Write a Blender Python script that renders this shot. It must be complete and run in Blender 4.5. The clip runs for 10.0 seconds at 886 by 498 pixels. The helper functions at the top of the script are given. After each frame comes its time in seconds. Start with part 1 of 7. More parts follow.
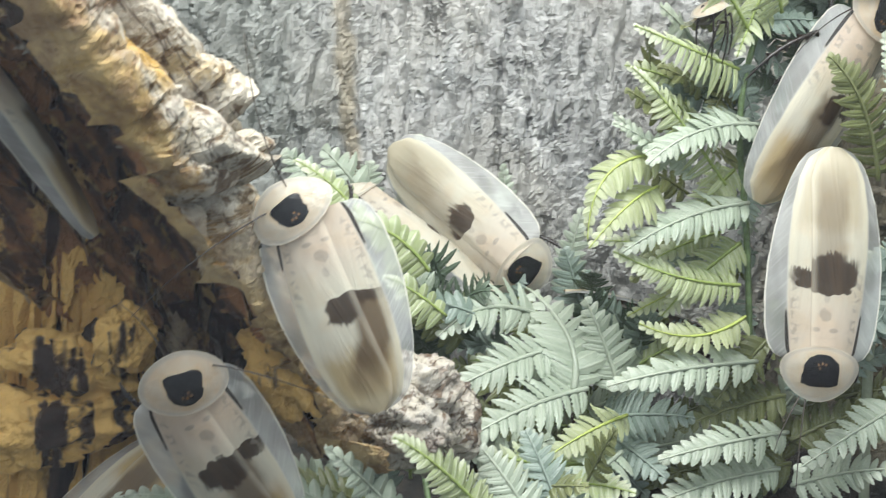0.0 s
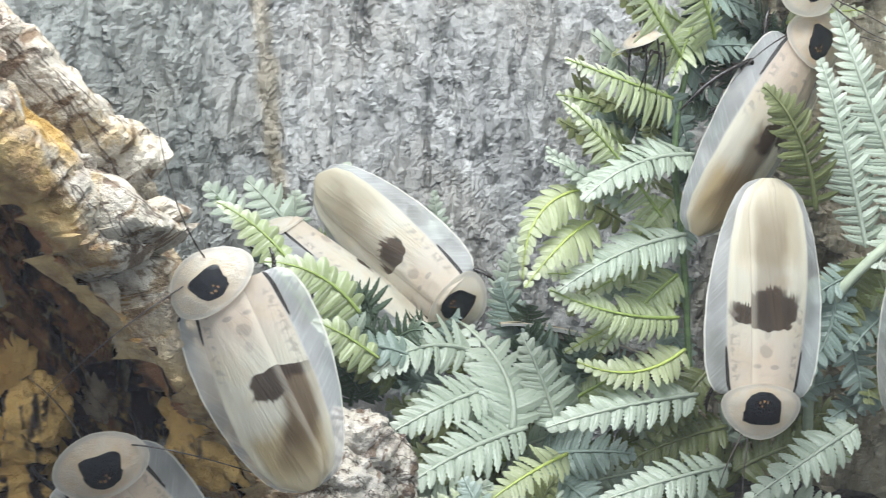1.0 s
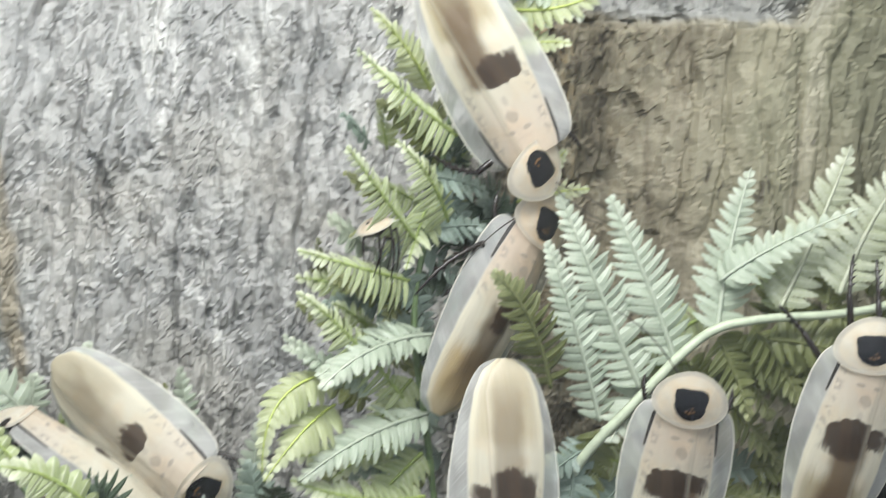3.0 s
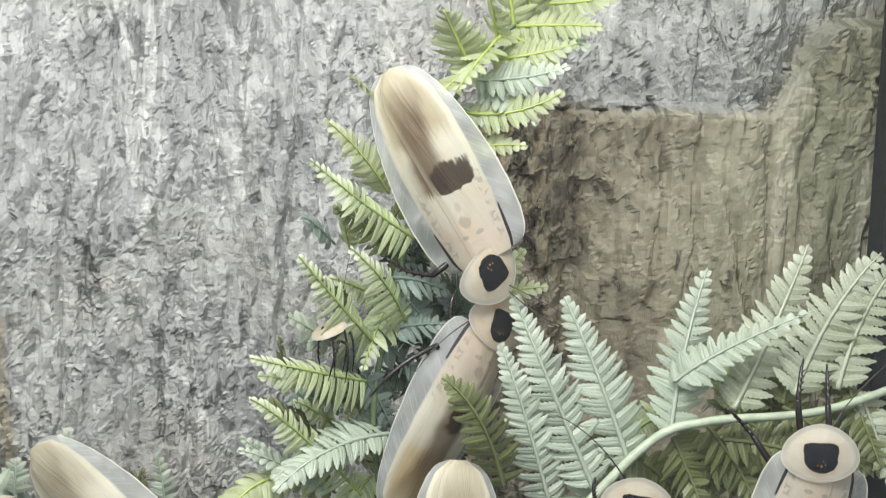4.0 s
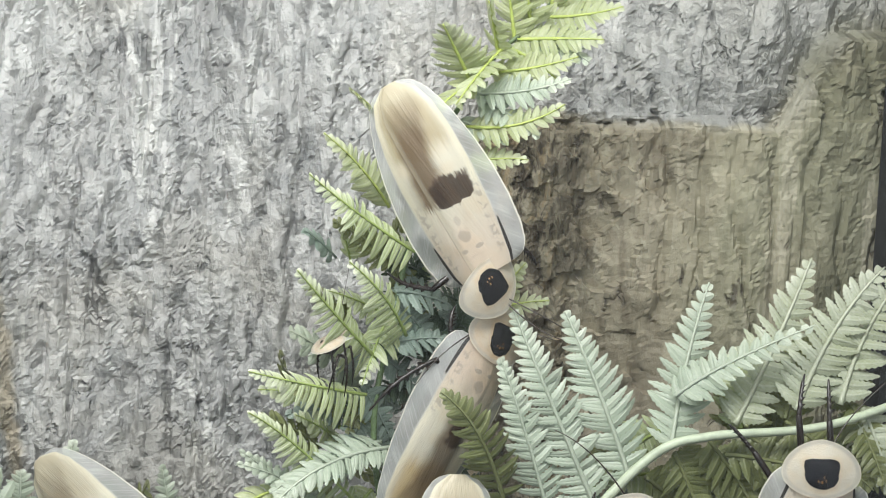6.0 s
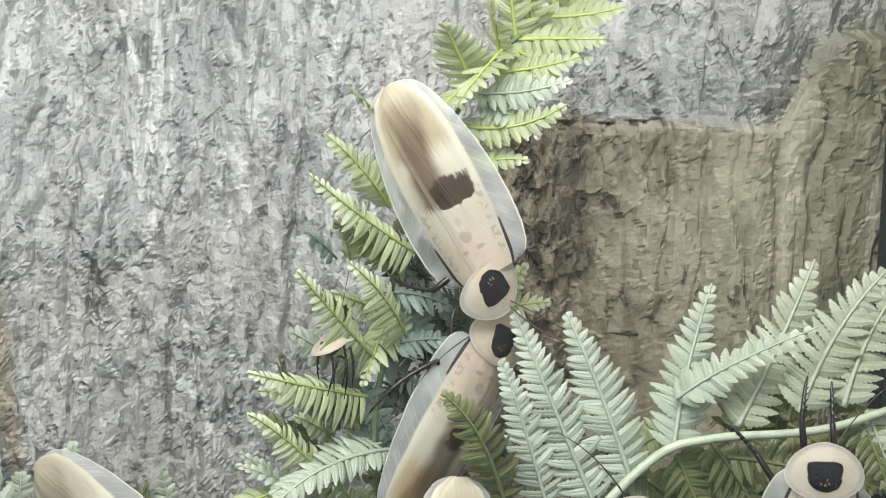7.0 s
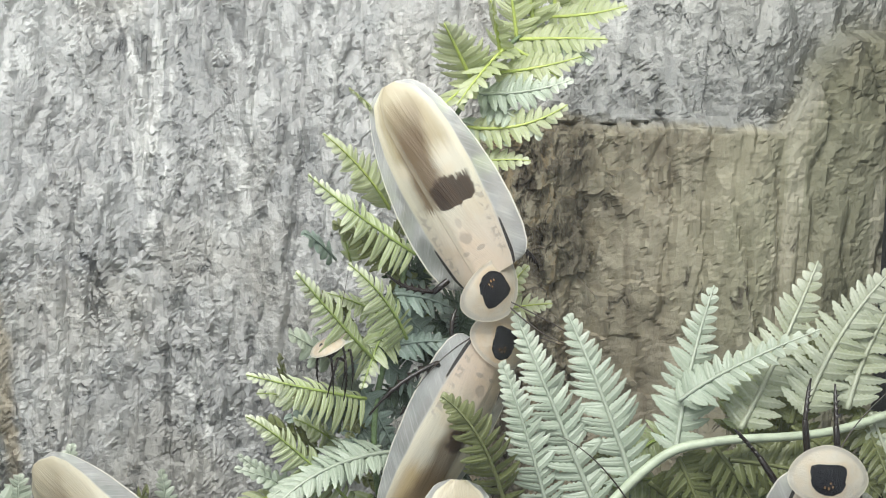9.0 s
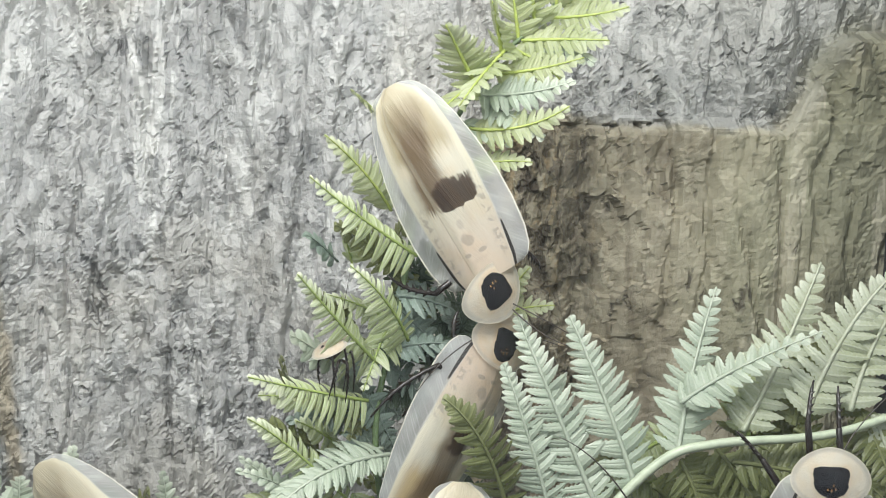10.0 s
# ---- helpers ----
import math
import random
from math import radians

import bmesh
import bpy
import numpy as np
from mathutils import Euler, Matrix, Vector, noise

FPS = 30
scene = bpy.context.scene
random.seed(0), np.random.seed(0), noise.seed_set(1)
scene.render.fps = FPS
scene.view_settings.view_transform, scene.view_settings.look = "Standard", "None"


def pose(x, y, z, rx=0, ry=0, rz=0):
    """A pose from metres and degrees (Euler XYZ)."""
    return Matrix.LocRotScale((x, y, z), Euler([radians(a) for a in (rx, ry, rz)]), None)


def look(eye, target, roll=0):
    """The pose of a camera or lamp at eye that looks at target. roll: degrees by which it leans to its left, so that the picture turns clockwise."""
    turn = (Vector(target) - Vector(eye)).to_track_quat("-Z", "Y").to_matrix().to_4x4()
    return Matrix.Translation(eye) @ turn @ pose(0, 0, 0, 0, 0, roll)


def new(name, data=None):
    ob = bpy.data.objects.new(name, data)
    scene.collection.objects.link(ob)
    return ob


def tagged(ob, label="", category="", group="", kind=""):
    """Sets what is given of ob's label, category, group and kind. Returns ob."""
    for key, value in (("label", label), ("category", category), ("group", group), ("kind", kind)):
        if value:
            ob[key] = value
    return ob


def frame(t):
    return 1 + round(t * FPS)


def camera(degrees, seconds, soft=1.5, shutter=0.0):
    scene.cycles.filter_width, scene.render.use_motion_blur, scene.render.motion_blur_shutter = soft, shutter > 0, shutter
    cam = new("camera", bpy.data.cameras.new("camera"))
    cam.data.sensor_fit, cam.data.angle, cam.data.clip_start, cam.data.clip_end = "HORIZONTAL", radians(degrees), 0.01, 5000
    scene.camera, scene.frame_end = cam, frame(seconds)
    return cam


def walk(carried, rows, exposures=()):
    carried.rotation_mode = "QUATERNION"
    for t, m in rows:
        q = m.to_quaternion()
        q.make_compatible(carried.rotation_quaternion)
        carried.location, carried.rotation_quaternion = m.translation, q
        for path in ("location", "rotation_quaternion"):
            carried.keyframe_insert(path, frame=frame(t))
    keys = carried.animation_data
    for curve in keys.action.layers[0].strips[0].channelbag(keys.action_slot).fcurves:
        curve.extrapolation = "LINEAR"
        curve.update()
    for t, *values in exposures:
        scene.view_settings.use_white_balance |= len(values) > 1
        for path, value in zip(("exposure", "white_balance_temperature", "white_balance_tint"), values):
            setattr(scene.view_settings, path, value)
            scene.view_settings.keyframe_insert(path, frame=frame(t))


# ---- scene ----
cam = camera(38.51, 10.0, soft=0.75, shutter=0.5)
PATH = [
    (0, (0.00672, -0.00075, 0.20254), (0.0069, 1.9679, -0.1501), 4.14),
    (0.5, (0.00697, 0.00970, 0.21679), (0.0659, 1.9731, -0.1597), 3.31),
    (1, (0.00671, 0.01814, 0.22051), (0.1129, 1.9794, -0.1565), 3.24),
    (1.2, (0.00922, 0.02148, 0.21894), (0.1493, 1.9823, -0.1606), 3.67),
    (1.5, (0.01790, 0.02717, 0.21804), (0.2074, 1.9866, -0.1353), 3.70),
    (1.8, (0.02025, 0.03225, 0.22789), (0.2916, 1.9853, -0.1004), 3.74),
    (2, (0.01835, 0.03014, 0.23029), (0.3215, 1.9844, -0.0679), 3.75),
    (2.5, (0.01634, 0.02479, 0.23847), (0.3874, 1.9745, -0.0084), 3.22),
    (3, (0.02408, 0.02153, 0.24757), (0.4480, 1.9666, 0.0556), 2.73),
    (3.2, (0.02870, 0.02304, 0.25203), (0.4701, 1.9664, 0.0830), 2.53),
    (4.3, (0.06135, 0.00632, 0.28445), (0.3722, 1.9746, 0.1130), 2.51),
    (4.5, (0.06182, 0.00649, 0.28413), (0.3711, 1.9751, 0.1139), 2.52),
    (5, (0.06267, 0.00732, 0.28360), (0.3702, 1.9766, 0.1185), 2.56),
    (5.5, (0.06338, 0.00777, 0.28253), (0.3684, 1.9779, 0.1222), 2.49),
    (7, (0.06573, 0.01068, 0.28182), (0.3602, 1.9827, 0.1261), 2.45),
    (7.5, (0.06607, 0.01175, 0.28171), (0.3592, 1.9840, 0.1258), 2.48),
    (8, (0.06613, 0.01296, 0.28184), (0.3596, 1.9851, 0.1248), 2.40),
    (8.5, (0.06688, 0.01321, 0.28173), (0.3577, 1.9858, 0.1265), 2.43),
    (9, (0.06742, 0.01373, 0.28091), (0.3561, 1.9870, 0.1300), 2.44),
    (9.5, (0.06770, 0.01436, 0.28198), (0.3549, 1.9877, 0.1290), 2.34),
    (10, (0.06747, 0.01470, 0.28096), (0.3538, 1.9885, 0.1319), 2.43),
]
walk(cam, [(t, look(eye, target, roll)) for t, eye, target, roll in PATH], exposures=[(0, 0.26, 6320, 11), (1, 0.24, 6050, 13), (2.2, 0.2, 6050, 14), (2.8, 0.14, 6300, 13), (3.2, 0.09, 6420, 12), (4.3, -0.09, 6420, 12), (10, -0.09, 6420, 12)])

# ---- light of the tank: a cool lamp panel above, dim room daylight through the front pane ----
scene.view_settings.exposure = 0.0
world = bpy.data.worlds.new("room_daylight")
scene.world = world
world.use_nodes = True
world.node_tree.nodes["Background"].inputs["Color"].default_value = (0.80, 0.90, 1.0, 1)
world.node_tree.nodes["Background"].inputs["Strength"].default_value = 0.52


def tank_lamp(name, at, aim, wide, deep, watts, colour):
    data = bpy.data.lights.new(name, "AREA")
    data.shape, data.size, data.size_y, data.energy, data.color = "RECTANGLE", wide, deep, watts, colour
    ob = new(name, data)
    ob.matrix_basis = look(at, aim)
    return ob


tank_lamp("tank_lamp", (-0.02, 0.25, 0.550), (-0.02, 0.40, 0.12), 0.46, 0.26, 6.9, (1.0, 0.99, 0.955))
# unseen fill lamp added before the front pane to brighten the log's inside
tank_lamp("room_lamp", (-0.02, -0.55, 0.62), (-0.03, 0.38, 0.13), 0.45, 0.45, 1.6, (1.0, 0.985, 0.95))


# ---- material helpers ----
class Graph:
    """A node material, written as sums."""

    def __init__(self, name):
        self.mat = bpy.data.materials.new(name)
        self.mat.use_nodes = True
        self.tree = self.mat.node_tree
        self.shader = self.tree.nodes["Principled BSDF"]
        self.out = self.tree.nodes["Material Output"]

    def put(self, socket, value):
        if isinstance(value, bpy.types.NodeSocket):
            self.tree.links.new(value, socket)
        elif isinstance(value, tuple) and len(value) == 3 and socket.type == "RGBA":
            socket.default_value = (*value, 1)
        else:
            socket.default_value = value

    def node(self, kind, ins=None):
        n = self.tree.nodes.new(kind)
        for key, value in (ins or {}).items():
            self.put(n.inputs[key], value)
        return n

    def m(self, op, a, b=0.0, c=0.0):
        n = self.node("ShaderNodeMath", {0: a, 1: b, 2: c})
        n.operation = op
        return n.outputs[0]

    def step(self, value, low, high):
        """0 below low, 1 above high, smooth between."""
        n = self.node("ShaderNodeMapRange", {"Value": value, "From Min": low, "From Max": high})
        n.interpolation_type = "SMOOTHSTEP"
        return n.outputs["Result"]

    def mix(self, fac, a, b, blend="MIX"):
        n = self.node("ShaderNodeMix")
        n.data_type, n.blend_type = "RGBA", blend
        self.put(n.inputs[0], fac), self.put(n.inputs[6], a), self.put(n.inputs[7], b)
        return n.outputs[2]

    def noise(self, vector, scale, detail=4.0, rough=0.55, warp=0.0):
        return self.node("ShaderNodeTexNoise", {"Vector": vector, "Scale": scale, "Detail": detail, "Roughness": rough, "Distortion": warp}).outputs["Fac"]

    def cells(self, vector, scale, feature="F1"):
        n = self.node("ShaderNodeTexVoronoi", {"Vector": vector, "Scale": scale})
        n.feature = feature
        return n.outputs["Distance"]

    def stretch(self, vector, x, y, z):
        return self.node("ShaderNodeMapping", {"Vector": vector, "Scale": (x, y, z)}).outputs["Vector"]

    def object(self):
        return self.node("ShaderNodeTexCoord").outputs["Object"]

    def uv(self, name):
        n = self.node("ShaderNodeUVMap")
        n.uv_map = name
        s = self.node("ShaderNodeSeparateXYZ", {"Vector": n.outputs["UV"]})
        return n.outputs["UV"], s.outputs["X"], s.outputs["Y"]

    def bump(self, height, strength, distance):
        return self.node("ShaderNodeBump", {"Height": height, "Strength": strength, "Distance": distance}).outputs["Normal"]

    def random(self):
        return self.node("ShaderNodeObjectInfo").outputs["Random"]

    def island(self):
        return self.node("ShaderNodeNewGeometry").outputs["Random Per Island"]

    def set(self, **values):
        for key, value in values.items():
            self.put(self.shader.inputs[key.replace("_", " ")], value)
        return self.mat


# where the brown block of the panel steps up
BLOCK_TURN = 0.276


def wall_material():
    g = Graph("cast_bark_rock")
    p = g.object()
    s = g.node("ShaderNodeSeparateXYZ", {"Vector": p})
    x, z = s.outputs["X"], s.outputs["Z"]
    tall = g.stretch(p, 1.0, 1.0, 0.42)

    def plates(across, upright, scale, sway):
        """Broken plates: a tone of their own and a tilted height."""
        bend = g.node("ShaderNodeTexNoise", {"Vector": p, "Scale": scale * 1.1, "Detail": 3.0}).outputs["Color"]
        bend = g.stretch(bend, sway / scale, 0.0, 1.6 * sway / scale)
        at = g.node("ShaderNodeVectorMath", {0: p, 1: bend}).outputs["Vector"]
        at = g.stretch(at, across, 0.0, upright)
        n = g.node("ShaderNodeTexVoronoi", {"Vector": at, "Scale": scale})
        own = g.node("ShaderNodeSeparateXYZ", {"Vector": n.outputs["Color"]})
        home = g.node("ShaderNodeSeparateXYZ", {"Vector": n.outputs["Position"]})
        here = g.node("ShaderNodeSeparateXYZ", {"Vector": at})
        lean = g.m("MULTIPLY", g.m("SUBTRACT", here.outputs["X"], home.outputs["X"]), g.m("MULTIPLY", g.m("SUBTRACT", own.outputs["Y"], 0.5), scale * 1.4))
        lean = g.m("ADD", lean, g.m("MULTIPLY", g.m("SUBTRACT", here.outputs["Z"], home.outputs["Z"]), g.m("MULTIPLY", g.m("SUBTRACT", own.outputs["Z"], 0.4), scale * 1.4)))
        return own.outputs["X"], g.m("ADD", own.outputs["X"], lean)

    broad, mid, fine = g.noise(tall, 22, 5, 0.6, 0.6), g.noise(tall, 110, 6, 0.65, 0.6), g.noise(p, 520, 4, 0.6)
    big_tone, big_lift = plates(1.0, 0.40, 85, 0.9)
    small_tone, small_lift = plates(1.0, 0.75, 210, 0.8)
    grey = g.mix(g.step(broad, 0.32, 0.68), (0.42, 0.415, 0.405), (0.53, 0.525, 0.515))
    grey = g.mix(g.m("MULTIPLY", g.step(big_tone, 0.55, 0.95), 0.42), grey, (0.68, 0.68, 0.665))
    grey = g.mix(g.m("MULTIPLY", g.step(big_tone, 0.42, 0.05), 0.45), grey, (0.33, 0.335, 0.335))
    grey = g.mix(g.m("MULTIPLY", g.step(small_tone, 0.62, 0.95), 0.40), grey, (0.68, 0.68, 0.66))
    grey = g.mix(g.m("MULTIPLY", g.step(small_tone, 0.38, 0.05), 0.40), grey, (0.31, 0.32, 0.32))
    # pale worn runnels down the panel
    drip = g.noise(g.stretch(p, 1.0, 1.0, 0.10), 62, 3, 0.5, 0.8)
    drip = g.m("MULTIPLY", g.step(drip, 0.60, 0.64), g.m("ADD", 0.35, g.m("MULTIPLY", g.step(mid, 0.40, 0.56), 0.5)))
    grey = g.mix(drip, grey, (0.74, 0.735, 0.71))
    tint = g.noise(p, 13, 3)
    grey = g.mix(g.m("MULTIPLY", g.step(tint, 0.52, 0.68), 0.30), grey, (0.50, 0.465, 0.40))
    # dark pits and short fissures where the gaps open
    open_at = g.step(g.noise(p, 46, 3), 0.50, 0.62)
    hole = g.step(g.noise(g.stretch(p, 1.0, 1.0, 0.6), 170, 4, 0.6, 0.5), 0.43, 0.34)
    pit = g.m("MULTIPLY", hole, open_at)
    grey = g.mix(g.m("MULTIPLY", pit, 0.75), grey, (0.13, 0.135, 0.135))
    # brown rock in the lower corner, a dark pane reflection put into its colour, with a ragged upper edge that climbs
    # at its far side
    climb = g.m("MULTIPLY", g.step(x, BLOCK_TURN - 0.006, BLOCK_TURN + 0.030), 0.046)
    edge = g.m("SUBTRACT", g.m("ADD", z, g.m("MULTIPLY", g.m("SUBTRACT", g.noise(p, 34, 4), 0.5), 0.020)), climb)
    side = g.m("ADD", x, g.m("MULTIPLY", g.m("SUBTRACT", g.noise(p, 24, 3), 0.5), 0.05))
    feather = g.m("ADD", 0.003, g.m("MULTIPLY", g.step(x, BLOCK_TURN - 0.01, BLOCK_TURN + 0.01), 0.014))
    brown = g.m("MULTIPLY", g.step(side, 0.140, 0.172), g.m("SUBTRACT", 1.0, g.step(edge, g.m("SUBTRACT", 0.298, feather), g.m("ADD", 0.298, feather))))
    tan = g.mix(g.step(broad, 0.32, 0.66), (0.27, 0.235, 0.165), (0.42, 0.375, 0.28))
    tan = g.mix(g.m("MULTIPLY", g.step(big_tone, 0.55, 0.95), 0.45), tan, (0.50, 0.45, 0.34))
    tan = g.mix(g.m("MULTIPLY", g.step(small_tone, 0.40, 0.05), 0.45), tan, (0.19, 0.16, 0.11))
    tan = g.mix(g.m("MULTIPLY", g.step(small_tone, 0.70, 0.95), 0.30), tan, (0.54, 0.49, 0.37))
    grain = g.noise(g.stretch(p, 1.0, 1.0, 0.22), 90, 4, 0.6, 0.5)
    tan = g.mix(g.m("MULTIPLY", g.step(grain, 0.50, 0.36), 0.6), tan, (0.17, 0.14, 0.095))
    # rust and black in the broken corner, green-grey further on and darker at the far side
    corner = g.m("SUBTRACT", 1.0, g.step(x, 0.18, 0.225))
    tan = g.mix(g.m("MULTIPLY", g.m("MULTIPLY", corner, g.step(mid, 0.52, 0.60)), 0.5), tan, (0.42, 0.30, 0.15))
    tan = g.mix(g.m("MULTIPLY", g.m("MULTIPLY", corner, g.step(mid, 0.50, 0.42)), 0.85), tan, (0.075, 0.058, 0.04))
    green_grey = g.m("MULTIPLY", g.step(g.m("ADD", x, g.m("MULTIPLY", g.m("SUBTRACT", tint, 0.5), 0.08)), 0.225, 0.275), g.m("ADD", 0.45, g.m("MULTIPLY", g.step(broad, 0.4, 0.6), 0.35)))
    tan = g.mix(green_grey, tan, (0.235, 0.235, 0.155))
    tan = g.mix(g.m("MULTIPLY", g.step(g.m("ADD", x, g.m("MULTIPLY", g.m("SUBTRACT", broad, 0.5), 0.05)), 0.265, 0.305), 0.6), tan, (0.165, 0.160, 0.105))
    tan = g.mix(g.m("MULTIPLY", drip, 0.5), tan, (0.50, 0.46, 0.36))
    tan = g.mix(g.m("MULTIPLY", pit, 0.80), tan, (0.06, 0.048, 0.035))
    # the grey dims towards the right edge, weaker lamp light put into its colour
    right_dim = g.m("MULTIPLY", g.step(g.m("ADD", side, g.m("MULTIPLY", g.m("SUBTRACT", broad, 0.5), 0.06)), 0.17, 0.29), 0.62)
    grey = g.mix(right_dim, grey, (0.33, 0.325, 0.285))
    # a greener, darker stretch beyond the rusty runnel
    dull_green = g.m("SUBTRACT", 1.0, g.step(g.m("ADD", g.m("ADD", x, g.m("MULTIPLY", z, 0.16)), g.m("MULTIPLY", g.m("SUBTRACT", broad, 0.5), 0.05)), -0.055, 0.005))
    grey = g.mix(g.m("MULTIPLY", dull_green, 0.80), grey, (0.285, 0.300, 0.275))
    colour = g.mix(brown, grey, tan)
    # a pale lip along the top of the block
    lip = g.m("SUBTRACT", 1.0, g.step(g.m("ABSOLUTE", g.m("SUBTRACT", edge, 0.2965)), 0.0006, 0.0028))
    lip = g.m("MULTIPLY", lip, g.m("MULTIPLY", g.step(x, 0.165, 0.20), g.m("SUBTRACT", 1.0, g.step(x, BLOCK_TURN - 0.004, BLOCK_TURN + 0.012))))
    colour = g.mix(g.m("MULTIPLY", lip, 0.5), colour, (0.50, 0.46, 0.36))
    # a thin rusty runnel and a dull warm stain low on the panel
    run = g.m("ADD", g.m("SUBTRACT", x, -0.046), g.m("MULTIPLY", g.m("SUBTRACT", z, 0.19), 0.16))
    run = g.m("ABSOLUTE", g.m("ADD", run, g.m("MULTIPLY", g.m("SUBTRACT", g.noise(p, 38, 3), 0.5), 0.018)))
    colour = g.mix(g.m("MULTIPLY", g.m("SUBTRACT", 1.0, g.step(run, 0.0012, 0.0060)), 0.55), colour, (0.46, 0.37, 0.23))
    low = g.m("MULTIPLY", g.m("SUBTRACT", 1.0, g.step(z, 0.14, 0.24)), g.step(g.noise(p, 16, 3), 0.42, 0.62))
    colour = g.mix(g.m("MULTIPLY", low, 0.35), colour, (0.34, 0.31, 0.25))
    h = g.m("ADD", g.m("MULTIPLY", big_lift, 0.62), g.m("MULTIPLY", small_lift, 0.40))
    h = g.m("ADD", h, g.m("ADD", g.m("MULTIPLY", mid, 0.40), g.m("MULTIPLY", fine, 0.12)))
    h = g.m("SUBTRACT", h, g.m("MULTIPLY", pit, 0.2))
    # the panel is worn smoother at one side, and the painted block past its broken corner
    h = g.m("MULTIPLY", h, g.m("ADD", 0.85, g.m("MULTIPLY", g.step(x, -0.03, 0.06), 0.15)))
    h = g.m("MULTIPLY", h, g.m("SUBTRACT", 1.0, g.m("MULTIPLY", g.m("MULTIPLY", brown, g.step(x, 0.185, 0.225)), 0.62)))
    return g.set(Base_Color=colour, Roughness=g.m("ADD", 0.42, g.m("MULTIPLY", fine, 0.35)), Normal=g.bump(h, 1.0, 0.0092), Specular_IOR_Level=0.45)


def bark_material(name, inner, ochre=0.535, pale=(0.48, 0.405, 0.29), deep=(0.43, 0.32, 0.17)):
    g = Graph(name)
    p = g.object()
    way = [g.node("ShaderNodeVectorMath", {0: p, 1: tuple(v)}) for v in (LOG_ALONG, LOG_SIDE, LOG_BACK)]
    for n in way:
        n.operation = "DOT_PRODUCT"
    own = g.node("ShaderNodeCombineXYZ", {"X": way[0].outputs["Value"], "Y": way[1].outputs["Value"], "Z": way[2].outputs["Value"]}).outputs[0]
    long, cross = g.stretch(own, 0.22, 1.0, 1.0), g.stretch(own, 1.0, 0.25, 0.25)
    broad, mid, fine = g.noise(p, 34, 6, 0.65), g.noise(p, 120, 6, 0.65), g.noise(p, 600, 4, 0.6)
    if inner:
        c = g.mix(g.step(g.m("ADD", g.m("MULTIPLY", broad, 0.6), g.m("MULTIPLY", mid, 0.4)), ochre - 0.08, ochre), (0.095, 0.047, 0.022), (0.70, 0.44, 0.14))
        groove = g.noise(g.stretch(p, 1.0, 1.0, 0.16), 78, 3, 0.5, 0.4)
        if name == "rotten_wood":
            # dark strips along the log, red-brown between, with small ochre flecks
            strip = g.noise(g.stretch(own, 0.12, 1.0, 1.0), 95, 4, 0.6, 0.3)
            c = g.mix(g.step(strip, 0.44, 0.58), (0.042, 0.019, 0.010), (0.27, 0.125, 0.050))
            c = g.mix(g.m("MULTIPLY", g.step(g.noise(g.stretch(own, 0.5, 1.0, 1.0), 150, 4, 0.6), 0.57, 0.63), 0.8), c, (0.52, 0.33, 0.12))
            c = g.mix(g.m("MULTIPLY", g.step(broad, 0.60, 0.68), 0.7), c, (0.50, 0.33, 0.13))
        c = g.mix(g.step(groove, 0.54, 0.59), c, (0.026, 0.011, 0.006))
        c = g.mix(g.m("MULTIPLY", g.step(mid, 0.58, 0.70), 0.6), c, (0.50, 0.36, 0.16))
        rough = g.m("SUBTRACT", 0.62, g.m("MULTIPLY", g.step(groove, 0.48, 0.62), 0.36))
    else:
        fibre = g.noise(cross, 260, 5, 0.6, 0.3)
        c = g.mix(g.step(broad, 0.40, 0.50), deep, pale)
        c = g.mix(g.m("MULTIPLY", g.step(broad, 0.42, 0.52), g.step(fibre, 0.36, 0.50)), c, (0.52, 0.47, 0.385))
        c = g.mix(g.m("MULTIPLY", g.step(g.noise(own, 95, 5, 0.65, 0.4), 0.52, 0.60), 0.55), c, (0.27, 0.225, 0.19))
        c = g.mix(g.m("MULTIPLY", g.step(fibre, 0.46, 0.37), 0.9), c, (0.13, 0.078, 0.038))
        c = g.mix(g.m("MULTIPLY", g.step(mid, 0.45, 0.38), 0.85), c, (0.11, 0.062, 0.030))
        crack = g.noise(long, 75, 4, 0.6, 0.4)
        crack = g.m("SUBTRACT", 1.0, g.step(g.m("ABSOLUTE", g.m("SUBTRACT", crack, 0.5)), 0.002, 0.016))
        c = g.mix(g.m("MULTIPLY", crack, 0.8), c, (0.045, 0.022, 0.012))
        if name == "cork_bark":
            # torn ochre wood along the front lip
            _, _, t = g.uv("log")
            torn = g.m("SUBTRACT", 1.0, g.step(g.m("ADD", t, g.m("MULTIPLY", g.m("SUBTRACT", broad, 0.5), 0.16)), 0.01, 0.045))
            c = g.mix(g.m("MULTIPLY", torn, 0.8), c, g.mix(g.step(mid, 0.4, 0.6), (0.30, 0.17, 0.055), (0.55, 0.37, 0.14)))
            s, _ = g.uv("log")[1:]
            old = g.m("SUBTRACT", 1.0, g.step(g.m("ADD", s, g.m("MULTIPLY", g.m("SUBTRACT", mid, 0.5), 0.5)), 0.14, 0.34))
            c = g.mix(g.m("MULTIPLY", old, 0.35), c, (0.24, 0.16, 0.11))
            foot = g.step(g.m("ADD", s, g.m("MULTIPLY", g.m("SUBTRACT", broad, 0.5), 0.5)), 0.46, 0.66)
            c = g.mix(g.m("MULTIPLY", foot, 0.62), c, g.mix(g.step(mid, 0.42, 0.58), (0.20, 0.125, 0.055), (0.47, 0.34, 0.17)))
            spot = g.node("ShaderNodeVectorMath", {0: p, 1: tuple(log_point(HOLLOW[0], HOLLOW[1], 0.056))})
            spot.operation = "DISTANCE"
